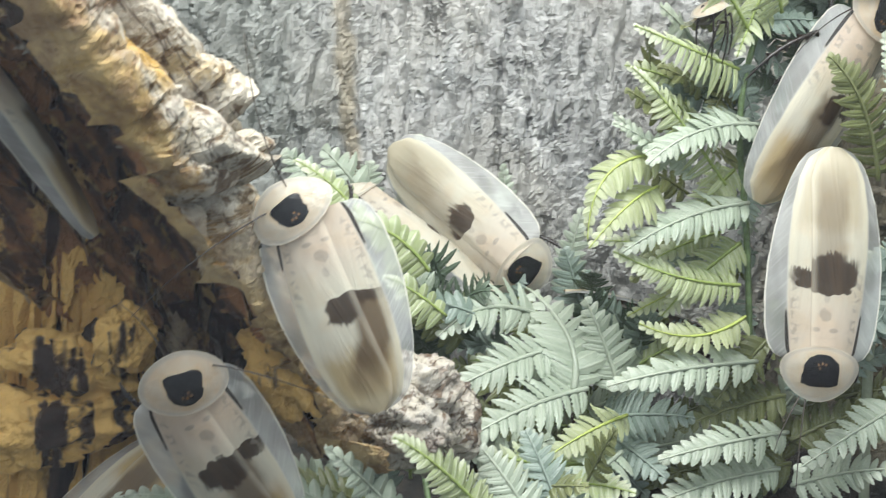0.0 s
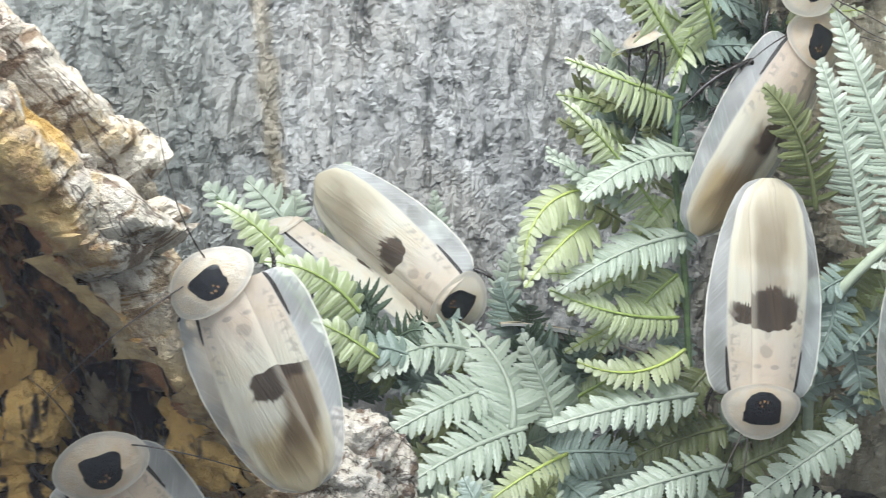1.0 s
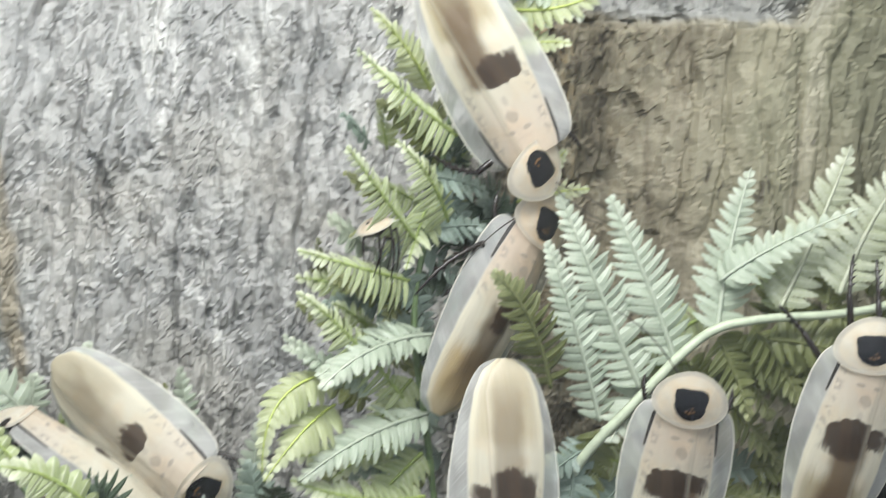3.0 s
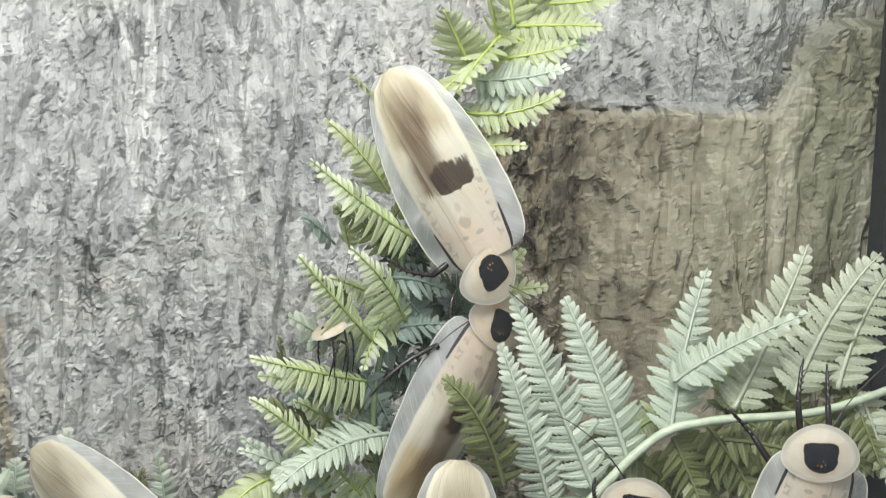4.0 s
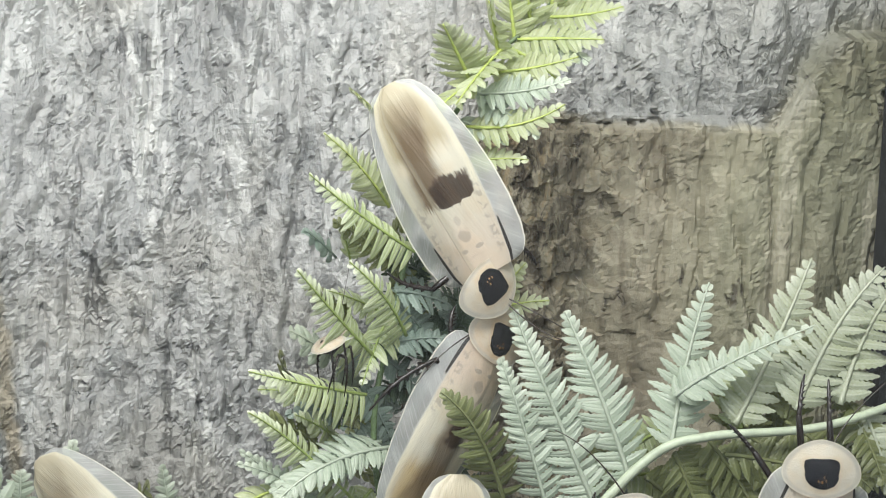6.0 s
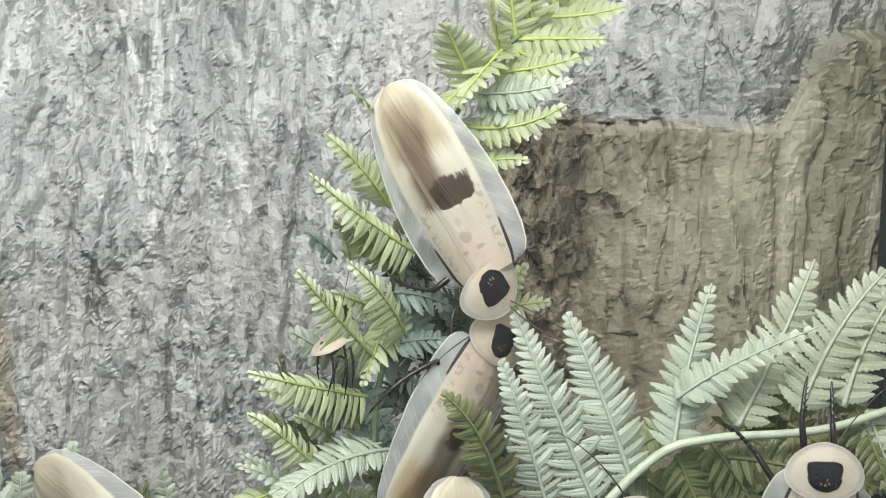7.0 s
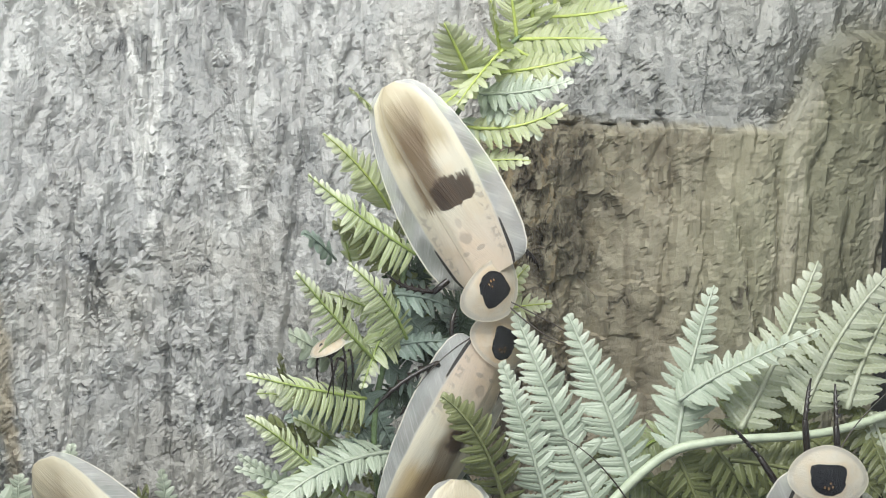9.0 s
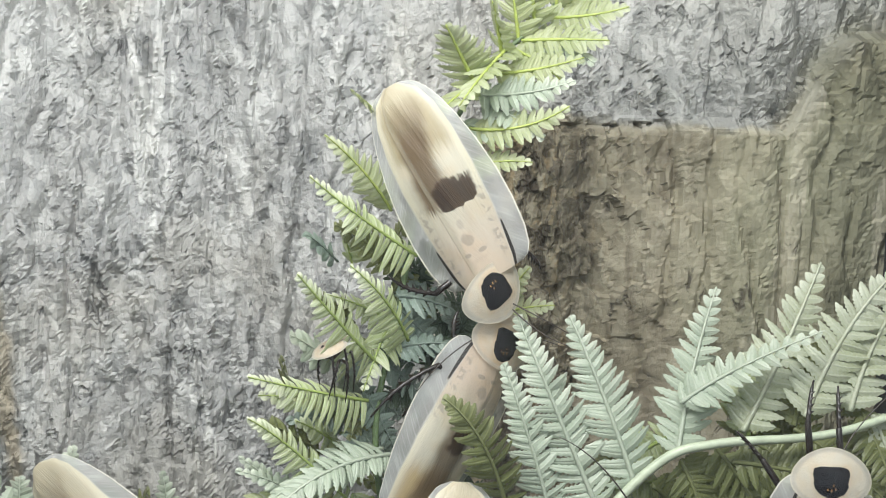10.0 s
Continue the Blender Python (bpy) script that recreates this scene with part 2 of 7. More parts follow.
            c = g.mix(g.m("MULTIPLY", g.m("SUBTRACT", 1.0, g.step(g.m("ADD", spot.outputs["Value"], g.m("MULTIPLY", g.m("SUBTRACT", mid, 0.5), 0.012)), 0.008, 0.014)), 0.9), c, (0.50, 0.31, 0.08))
        rough = g.m("ADD", 0.55, g.m("MULTIPLY", fine, 0.3))
    h = g.m("ADD", mid, g.m("MULTIPLY", fine, 0.4))
    return g.set(Base_Color=c, Roughness=rough, Normal=g.bump(h, 1.0, 0.0030))


def soil_material():
    g = Graph("damp_soil")
    p = g.object()
    mid, fine = g.noise(p, 90, 6, 0.7), g.noise(p, 480, 5, 0.7)
    c = g.mix(g.step(mid, 0.4, 0.62), (0.030, 0.026, 0.022), (0.105, 0.088, 0.068))
    c = g.mix(g.m("MULTIPLY", g.step(fine, 0.60, 0.70), 0.7), c, (0.22, 0.19, 0.15))
    return g.set(Base_Color=c, Roughness=0.75, Normal=g.bump(g.m("ADD", mid, fine), 1.0, 0.004))


def leaf_material(name, base, tip, under, gloss=0.20, thin=0.27):
    """A moulded fern leaf: body colour, paler tips, a lighter midrib and a soft sheen."""
    g = Graph(name)
    _, along, across = g.uv("leaf")
    p = g.object()
    blotch, fine = g.noise(p, 70, 3), g.noise(p, 900, 3)
    c = g.mix(g.step(along, 0.42, 0.95), base, tip)
    c = g.mix(g.m("MULTIPLY", g.step(blotch, 0.35, 0.7), 0.45), c, under)
    c = g.mix(g.m("MULTIPLY", g.m("SUBTRACT", g.island(), 0.5), 0.35), c, under)
    rib = g.m("SUBTRACT", 1.0, g.step(g.m("ABSOLUTE", across), 0.02, 0.16))
    c = g.mix(g.m("MULTIPLY", rib, 0.30), c, tip)
    c = g.mix(g.m("MULTIPLY", g.step(fine, 0.5, 0.75), 0.18), c, tip)
    g.set(Base_Color=c, Roughness=g.m("ADD", gloss, g.m("MULTIPLY", fine, 0.2)), Specular_IOR_Level=0.5, Normal=g.bump(g.m("ADD", fine, g.m("MULTIPLY", rib, 0.8)), 0.4, 0.0007))
    glow = g.node("ShaderNodeBsdfTranslucent", {"Color": c})
    both = g.node("ShaderNodeMixShader", {0: thin, 1: g.shader.outputs[0], 2: glow.outputs[0]})
    g.tree.links.new(both.outputs[0], g.out.inputs["Surface"])
    return g.mat


def chitin_material(name, colour, rough=0.3, dull=0.5):
    g = Graph(name)
    p = g.object()
    n = g.noise(p, 300, 4)
    c = g.mix(g.step(n, 0.35, 0.7), colour, tuple(dull * v for v in colour))
    return g.set(Base_Color=c, Roughness=g.m("ADD", rough, g.m("MULTIPLY", n, 0.15)), Specular_IOR_Level=0.6, Normal=g.bump(n, 0.2, 0.0005))


def wing_material(name, hand, patch, patch_size, tail, warm, streak):
    """Cream tegmen with a dark patch, tan end, dark shoulder line, fanned veins and a clear grey rim.
    hand: -1 the wing that lies on top, 1 the one below; patch: its centre in body lengths; tail: how brown the far end is; warm: the pink-tan of the front."""
    g = Graph(name)
    uv, x, y = g.uv("body")
    _, rim, seam = g.uv("rim")
    # veins fan out from the shoulder
    fan = g.m("ARCTAN2", g.m("SUBTRACT", x, 0.5 + 0.11 * hand), g.m("SUBTRACT", 0.96, y))
    way = g.node("ShaderNodeCombineXYZ", {"X": g.m("MULTIPLY", fan, 62.0), "Y": g.m("MULTIPLY", y, 2.6)}).outputs[0]
    fine_way = g.node("ShaderNodeCombineXYZ", {"X": g.m("MULTIPLY", fan, 230.0), "Y": g.m("MULTIPLY", y, 5.0)}).outputs[0]
    veins, hairs = g.noise(way, 1.0, 3, 0.6), g.noise(fine_way, 1.0, 2, 0.6)
    soft, spot = g.noise(uv, 8, 3), g.noise(uv, 30, 2.0, 0.5)
    dx0 = g.m("ABSOLUTE", g.m("SUBTRACT", x, 0.5))
    c = g.mix(g.step(y, 0.50, 0.72), (0.61, 0.575, 0.465), g.mix(warm, (0.62, 0.565, 0.475), (0.60, 0.48, 0.375)))
    c = g.mix(g.m("MULTIPLY", g.step(veins, 0.44, 0.64), 0.24), c, (0.56, 0.44, 0.30))
    c = g.mix(g.m("MULTIPLY", g.step(hairs, 0.50, 0.62), 0.18), c, (0.80, 0.76, 0.66))
    c = g.mix(g.m("MULTIPLY", g.step(soft, 0.50, 0.66), 0.30), c, (0.60, 0.47, 0.31))
    # the scutellum shows through behind the shield: a pale wedge, a grey middle and dull spots
    wedge = g.m("MULTIPLY", g.step(y, 0.60, 0.66), g.m("SUBTRACT", 1.0, g.step(g.m("SUBTRACT", dx0, g.m("MULTIPLY", g.m("SUBTRACT", y, 0.60), 0.42)), -0.004, 0.004)))
    c = g.mix(g.m("MULTIPLY", wedge, 0.35), c, (0.66, 0.52, 0.38))
    for cx, cy, rx, ry, depth in ((0.0, 0.665, 0.026, 0.030, 0.50), (0.034, 0.722, 0.017, 0.010, 0.55), (-0.034, 0.722, 0.017, 0.010, 0.55), (0.0, 0.60, 0.014, 0.020, 0.30)):
        near = g.m("ADD", g.m("POWER", g.m("DIVIDE", g.m("SUBTRACT", x, 0.5 + cx), rx), 2.0), g.m("POWER", g.m("DIVIDE", g.m("SUBTRACT", y, cy), ry), 2.0))
        near = g.m("ADD", near, g.m("MULTIPLY", g.m("SUBTRACT", spot, 0.5), 2.2))
        c = g.mix(g.m("MULTIPLY", g.m("SUBTRACT", 1.0, g.step(near, 0.55, 1.1)), depth), c, (0.27, 0.23, 0.20))
    front = g.m("MULTIPLY", g.step(y, 0.60, 0.66), g.m("SUBTRACT", 1.0, g.step(y, 0.78, 0.82)))
    c = g.mix(g.m("MULTIPLY", g.m("MULTIPLY", front, g.m("SUBTRACT", 1.0, g.step(dx0, 0.07, 0.12))), g.m("MULTIPLY", g.step(spot, 0.60, 0.68), 0.16)), c, (0.34, 0.25, 0.18))
    # tan wash towards the end of the wings, stippled across
    ragged = g.m("ADD", g.m("MULTIPLY", g.m("SUBTRACT", veins, 0.5), 0.10), g.m("MULTIPLY", g.m("SUBTRACT", hairs, 0.5), 0.05))
    wash = g.m("SUBTRACT", 1.0, g.step(g.m("ADD", g.m("ADD", y, ragged), g.m("MULTIPLY", g.m("SUBTRACT", soft, 0.5), 0.10)), patch[1] - 0.22, patch[1] - 0.13))
    stipple = g.noise(g.stretch(uv, 150, 330, 1), 1.0, 2, 0.6)
    edge = g.m("SUBTRACT", 1.0, g.step(rim, 0.40, 0.66))
    end_tone = g.mix(g.step(warm, 0.35, 0.8), (0.33, 0.275, 0.165), (0.47, 0.315, 0.115))
    c = g.mix(g.m("MULTIPLY", g.m("MULTIPLY", wash, g.m("MULTIPLY", tail, g.m("ADD", 0.35, g.m("MULTIPLY", edge, 0.65)))), g.m("ADD", 0.55, g.m("MULTIPLY", stipple, 0.55))), c, end_tone)
    c = g.mix(g.m("MULTIPLY", g.m("SUBTRACT", 1.0, g.step(y, 0.03, 0.13)), 0.45), c, (0.62, 0.55, 0.40))
    # dark trail from the patch towards the end, along one side
    aside = g.m("ADD", 0.5, g.m("MULTIPLY", g.step(y, 0.08, patch[1] - 0.04), patch[0] + streak))
    offset = g.m("ABSOLUTE", g.m("SUBTRACT", g.m("ADD", x, g.m("MULTIPLY", g.m("SUBTRACT", soft, 0.5), 0.05)), aside))
    trail = g.m("MULTIPLY", g.m("SUBTRACT", 1.0, g.step(g.m("ADD", y, ragged), patch[1] + 0.01, patch[1] + 0.05)), g.step(y, 0.02, 0.24))
    trail = g.m("MULTIPLY", trail, g.m("SUBTRACT", 1.0, g.step(offset, 0.035, 0.085)))
    c = g.mix(g.m("MULTIPLY", g.m("MULTIPLY", trail, g.m("ADD", 0.72, g.m("MULTIPLY", stipple, 0.5))), 0.95 * tail), c, (0.12, 0.075, 0.035))
    # dark patch, crisp towards the head and drawn out along the veins towards the end
    py, pl, pw = patch[1], patch_size[1], patch_size[0]
    if hand > 0:
        py, pl, pw = py + 0.02, pl * 0.55, pw * 1.15
    wobble = g.m("MULTIPLY", g.m("SUBTRACT", g.noise(g.stretch(uv, 15, 15, 1), 1.0, 2), 0.5), 0.085)
    rise = g.m("ADD", g.m("SUBTRACT", y, py), wobble)
    rise = g.m("ADD", rise, g.m("MULTIPLY", g.m("MULTIPLY", ragged, 0.9), g.m("SUBTRACT", 1.0, g.step(rise, -0.02, 0.02))))
    dx = g.m("ABSOLUTE", g.m("ADD", g.m("SUBTRACT", x, 0.5 + patch[0]), g.m("MULTIPLY", g.m("SUBTRACT", g.noise(uv, 13, 2), 0.5), 0.05)))
    near = g.m("POWER", g.m("ADD", g.m("POWER", g.m("DIVIDE", dx, pw), 3.0), g.m("POWER", g.m("DIVIDE", g.m("ABSOLUTE", rise), pl), 3.0)), 0.333)
    fade = g.m("ADD", 1.04, g.m("MULTIPLY", g.m("SUBTRACT", 1.0, g.step(rise, -0.9 * pl, -0.2 * pl)), 0.22))
    dark = g.m("SUBTRACT", 1.0, g.step(near, 0.93, fade))
    c = g.mix(g.m("MULTIPLY", dark, 0.96), c, g.mix(g.step(veins, 0.40, 0.62), (0.026, 0.014, 0.007), (0.060, 0.034, 0.016)))
    # streaky marks along the edge of the opaque part
    side_at = g.m("MULTIPLY", g.step(rim, 0.44, 0.54), g.m("SUBTRACT", 1.0, g.step(rim, 0.60, 0.655)))
    side_at = g.m("MULTIPLY", side_at, g.m("MULTIPLY", g.step(y, 0.46, 0.52), g.m("SUBTRACT", 1.0, g.step(y, 0.76, 0.80))))
    c = g.mix(g.m("MULTIPLY", side_at, g.m("MULTIPLY", g.step(g.noise(g.stretch(uv, 44, 40, 1), 1.0, 2, 0.6), 0.50, 0.57), 0.52)), c, (0.29, 0.25, 0.215))
    # a pale band just inside the rim, and the edge where one wing lies on the other
    band = g.m("MULTIPLY", g.step(rim, 0.52, 0.60), g.m("SUBTRACT", 1.0, g.step(y, 0.44, 0.54)))
    c = g.mix(g.m("MULTIPLY", band, 0.45), c, (0.76, 0.71, 0.56))
    if hand < 0:
        c = g.mix(g.m("MULTIPLY", g.step(seam, 0.90, 0.975), 0.25), c, (0.80, 0.74, 0.60))
        c = g.mix(g.m("MULTIPLY", g.step(seam, 0.988, 0.997), 0.55), c, (0.25, 0.18, 0.11))
    # shoulder line, a wedge that thins towards the end
    thick = g.m("MULTIPLY", g.step(y, 0.58, 0.80), 0.020)
    line = g.m("SUBTRACT", 1.0, g.step(g.m("SUBTRACT", g.m("ABSOLUTE", g.m("SUBTRACT", rim, 0.695)), thick), 0.004, 0.016))
    line = g.m("MULTIPLY", line, g.m("MULTIPLY", g.step(y, 0.635, 0.665), g.m("SUBTRACT", 1.0, g.step(y, 0.835, 0.85))))
    c = g.mix(g.m("MULTIPLY", line, 0.97), c, (0.012, 0.010, 0.010))
    # clear rim with fine slanting veins
    clear = g.m("MULTIPLY", g.step(rim, 0.645, 0.70), g.m("SUBTRACT", 1.0, line))
    film = g.noise(g.stretch(uv, 7, 4, 1), 1.0, 2, 0.5)
    slant = g.m("ADD", g.m("MULTIPLY", y, 150.0), g.m("MULTIPLY", dx0, -190.0))
    striae = g.noise(g.node("ShaderNodeCombineXYZ", {"X": slant, "Y": g.m("MULTIPLY", dx0, 10.0)}).outputs[0], 1.0, 1, 0.5)
    c = g.mix(clear, c, g.mix(g.step(film, 0.35, 0.65), (0.80, 0.80, 0.78), (0.62, 0.62, 0.60)))
    c = g.mix(g.m("MULTIPLY", clear, g.m("MULTIPLY", g.step(striae, 0.52, 0.66), 0.22)), c, (0.92, 0.92, 0.90))
    outline = g.step(rim, 0.965, 0.985)
    c = g.mix(g.m("MULTIPLY", outline, 0.7), c, (0.84, 0.80, 0.68))
    rough = g.m("ADD", 0.24, g.m("MULTIPLY", veins, 0.22))
    g.set(Base_Color=c, Roughness=rough, Specular_IOR_Level=0.55, Normal=g.bump(g.m("ADD", veins, g.m("MULTIPLY", hairs, 0.6)), 0.45, 0.0007))
    glow = g.node("ShaderNodeBsdfTranslucent", {"Color": c})
    body = g.node("ShaderNodeMixShader", {0: 0.22, 1: g.shader.outputs[0], 2: glow.outputs[0]})
    see = g.node("ShaderNodeBsdfTransparent", {"Color": (0.95, 0.96, 0.97)})
    thin = g.m("ADD", 0.40, g.m("MULTIPLY", film, 0.30))
    thin = g.m("SUBTRACT", thin, g.m("MULTIPLY", g.step(striae, 0.52, 0.66), 0.07))
    both = g.node("ShaderNodeMixShader", {0: g.m("MULTIPLY", clear, g.m("MULTIPLY", thin, g.m("SUBTRACT", 1.0, g.m("MULTIPLY", outline, 0.7)))), 1: body.outputs[0], 2: see.outputs[0]})
    g.tree.links.new(both.outputs[0], g.out.inputs["Surface"])
    return g.mat


def shield_material(name, half, long, warm):
    """Pronotum: pale shield with a glossy black block, flat at the front, and a narrow clear rim."""
    g = Graph(name)
    uv, x, y = g.uv("body")
    _, rim, _ = g.uv("rim")
    soft, fine = g.noise(uv, 22, 3), g.noise(uv, 130, 3)
    c = g.mix(g.step(soft, 0.35, 0.65), g.mix(warm, (0.71, 0.67, 0.575), (0.58, 0.495, 0.385)), g.mix(warm, (0.70, 0.635, 0.51), (0.54, 0.42, 0.29)))
    dy = g.m("SUBTRACT", y, 0.866)
    # wide and square towards the front, rounded behind
    dx = g.m("DIVIDE", g.m("ABSOLUTE", g.m("ADD", g.m("SUBTRACT", x, 0.5), g.m("MULTIPLY", g.m("SUBTRACT", g.noise(uv, 34, 1), 0.5), 0.022))), g.m("ADD", half, g.m("MULTIPLY", dy, 0.14)))
    dyn = g.m("DIVIDE", g.m("ABSOLUTE", dy), long)
    square = g.m("ADD", 2.4, g.m("MULTIPLY", g.step(dy, -0.01, 0.03), 3.2))
    near = g.m("POWER", g.m("ADD", g.m("POWER", dx, square), g.m("POWER", dyn, square)), g.m("DIVIDE", 1.0, square))
    near = g.m("ADD", near, g.m("MULTIPLY", g.m("SUBTRACT", soft, 0.5), 0.22))
    dark = g.m("SUBTRACT", 1.0, g.step(near, 0.97, 1.02))
    c = g.mix(g.m("MULTIPLY", g.m("SUBTRACT", 1.0, g.step(near, 1.0, 1.35)), 0.30), c, (0.58, 0.40, 0.20))
    black = (0.009, 0.008, 0.009)
    for cx, cy, r in ((0.0, 0.836, 0.0065), (0.015, 0.842, 0.0055), (-0.014, 0.840, 0.0055), (0.007, 0.856, 0.005)):
        at = g.node("ShaderNodeVectorMath", {0: g.stretch(uv, 1.5, 1, 1), 1: ((0.5 + cx) * 1.5, cy, 0.0)})
        at.operation = "DISTANCE"
        black = g.mix(g.m("MULTIPLY", g.m("SUBTRACT", 1.0, g.step(g.m("ADD", at.outputs["Value"], g.m("MULTIPLY", g.m("SUBTRACT", fine, 0.5), 0.006)), r * 0.5, r)), 0.75), black, (0.42, 0.22, 0.07))
    clear = g.m("MULTIPLY", g.step(rim, 0.80, 0.93), g.m("SUBTRACT", 1.0, dark))
    c = g.mix(g.m("MULTIPLY", clear, 0.45), c, (0.70, 0.67, 0.62))
    c = g.mix(g.m("MULTIPLY", g.step(rim, 0.955, 0.975), 0.55), c, (0.86, 0.80, 0.66))
    c = g.mix(g.m("MULTIPLY", g.m("SUBTRACT", 1.0, g.step(y, 0.765, 0.785)), 0.5), c, (0.36, 0.25, 0.14))
    c = g.mix(dark, c, black)
    g.set(Base_Color=c, Roughness=g.mix(dark, (0.28, 0.28, 0.28), (0.13, 0.13, 0.13)), Specular_IOR_Level=0.5, Normal=g.bump(g.m("ADD", soft, g.m("MULTIPLY", fine, 0.4)), 0.45, 0.0012))
    glow = g.node("ShaderNodeBsdfTranslucent", {"Color": c})
    body = g.node("ShaderNodeMixShader", {0: g.m("MULTIPLY", 0.25, g.m("SUBTRACT", 1.0, dark)), 1: g.shader.outputs[0], 2: glow.outputs[0]})
    see = g.node("ShaderNodeBsdfTransparent", {"Color": (0.95, 0.94, 0.92)})
    both = g.node("ShaderNodeMixShader", {0: g.m("MULTIPLY", clear, 0.28), 1: body.outputs[0], 2: see.outputs[0]})
    g.tree.links.new(both.outputs[0], g.out.inputs["Surface"])
    return g.mat


# an ochre hollow in the bark: how far along the log, and at what angle
HOLLOW = (-0.027, -21.0)
# the log's own axes: along it, across to its outer flank, and to its far side
LOG_AT, LOG_ALONG = Vector((-0.103, 0.317, 0.1465)), Vector((0.44, 0.51, -0.74)).normalized()
LOG_SIDE = Vector((0.786, 0.18, 0.592)).normalized()
LOG_BACK = LOG_SIDE.cross(LOG_ALONG).normalized()

def log_point(along, angle, radius):
    a = radians(angle)
    return LOG_AT + LOG_ALONG * along + radius * (math.cos(a) * LOG_SIDE + math.sin(a) * LOG_BACK)


KNOB = bark_material("grey_knob_bark", False, 0.5, (0.68, 0.64, 0.59), (0.56, 0.50, 0.42))
CHUNK = bark_material("ochre_rotten_wood", True, 0.41)
WALL, SOIL = wall_material(), soil_material()
BARK, BARK_IN = bark_material("cork_bark", False), bark_material("rotten_wood", True, 0.570)
MINT = leaf_material("mint_fern", (0.43, 0.49, 0.385), (0.63, 0.67, 0.56), (0.28, 0.355, 0.26))
GREEN = leaf_material("green_fern", (0.43, 0.49, 0.26), (0.80, 0.82, 0.66), (0.27, 0.34, 0.15))
# leaf with the deep shade between the fronds put into its colour
SHADE_DARK = leaf_material("shade_dark_fern", (0.085, 0.120, 0.075), (0.15, 0.20, 0.14), (0.05, 0.07, 0.045))
LIME = leaf_material("lime_fern", (0.49, 0.53, 0.30), (0.68, 0.71, 0.52), (0.36, 0.43, 0.20), thin=0.40)
# olive leaf, with the shade under stem and fronds put into its colour
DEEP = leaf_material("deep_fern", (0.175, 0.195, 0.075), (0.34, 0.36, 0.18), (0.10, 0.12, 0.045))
SAGE = leaf_material("sage_fern", (0.47, 0.505, 0.38), (0.66, 0.685, 0.56), (0.25, 0.28, 0.13), 0.16)
TEAL = leaf_material("teal_fern", (0.26, 0.33, 0.28), (0.40, 0.47, 0.41), (0.15, 0.21, 0.17))
RIBS = {"lime_fern": chitin_material("lime_rib", (0.44, 0.52, 0.13), 0.40, 0.80), "green_fern": chitin_material("green_rib", (0.33, 0.42, 0.12), 0.40, 0.80)}
STEM = chitin_material("fern_stem", (0.17, 0.25, 0.11), 0.45)
STEM_PALE = chitin_material("pale_fern_stem", (0.47, 0.53, 0.39), 0.40, 0.80)
LEG = chitin_material("dark_chitin", (0.016, 0.010, 0.007), 0.25)
BELLY = chitin_material("brown_chitin", (0.060, 0.040, 0.026), 0.35)
FEELER = chitin_material("feeler_chitin", (0.06, 0.045, 0.035), 0.35)
TRIM = chitin_material("black_seal", (0.02, 0.02, 0.02), 0.6)
PANEL = chitin_material("grey_panel", (0.45, 0.45, 0.43), 0.6)


# ---- mesh helpers ----
def mesh_object(name, verts, faces, material, parent=None, label="", uvs=None, smooth=True):
    """One mesh; uvs: {layer: one (u, v) a vertex}. Several materials may be given as (materials, index a face)."""
    me = bpy.data.meshes.new(name)
    me.from_pydata([tuple(v) for v in verts], [], faces)
    for layer, values in (uvs or {}).items():
        data = me.uv_layers.new(name=layer).data
        idx = np.empty(len(me.loops), dtype=np.int32)
        me.loops.foreach_get("vertex_index", idx)
        data.foreach_set("uv", np.asarray(values, dtype=np.float32)[idx].ravel())
    if isinstance(material, tuple):
        for mt in material[0]:
            me.materials.append(mt)
        me.polygons.foreach_set("material_index", material[1])
    else:
        me.materials.append(material)
    if smooth:
        me.polygons.foreach_set("use_smooth", [True] * len(me.polygons))
    me.update()
    ob = new(name, me)
    if parent:
        ob.parent = parent
    return tagged(ob, label)


def grid_faces(rows, cols, start=0, closed=False):
    faces = []
    for i in range(rows - 1):
        for j in range(cols if closed else cols - 1):
            a, b = start + i * cols + j, start + i * cols + (j + 1) % cols
            faces.append((a, b, b + cols, a + cols))
    return faces


def tube(points, radii, sides=6):
    """A tapered tube through points: verts, faces."""
    pts = [Vector(p) for p in points]
    verts, side = [], None
    for i, p in enumerate(pts):
        d = (pts[min(i + 1, len(pts) - 1)] - pts[max(i - 1, 0)]).normalized()
        if side is None:
            side = d.orthogonal().normalized()
        side = (side - d * side.dot(d)).normalized()
        up = d.cross(side)
        for k in range(sides):
            a = 2 * math.pi * k / sides
            verts.append(p + radii[i] * (math.cos(a) * side + math.sin(a) * up))
    faces = grid_faces(len(pts), sides, 0, True)
    faces += [tuple(range(sides))[::-1], tuple(range(len(verts) - sides, len(verts)))]
    return verts, faces


def bezier(a, b, c, n):
    a, b, c = Vector(a), Vector(b), Vector(c)
    return [(1 - t) ** 2 * a + 2 * t * (1 - t) * b + t * t * c for t in (i / (n - 1) for i in range(n))]


def fbm(p, scale, octaves=4, gain=0.5):
    total, amp = 0.0, 1.0
    for k in range(octaves):
        total += amp * noise.noise(p * scale)
        scale, amp = scale * 2.03, amp * gain
    return total


# ---- the tank ----
def wall_depth(x, z):
    """How far back the cast panel stands: hollow in the middle, forward at both sides."""
    k = 3.4 if x < 0.01 else 1.35
    return 0.600 - k * min(abs(x - 0.01), 0.25) ** 2 - 0.05 * (z - 0.19)


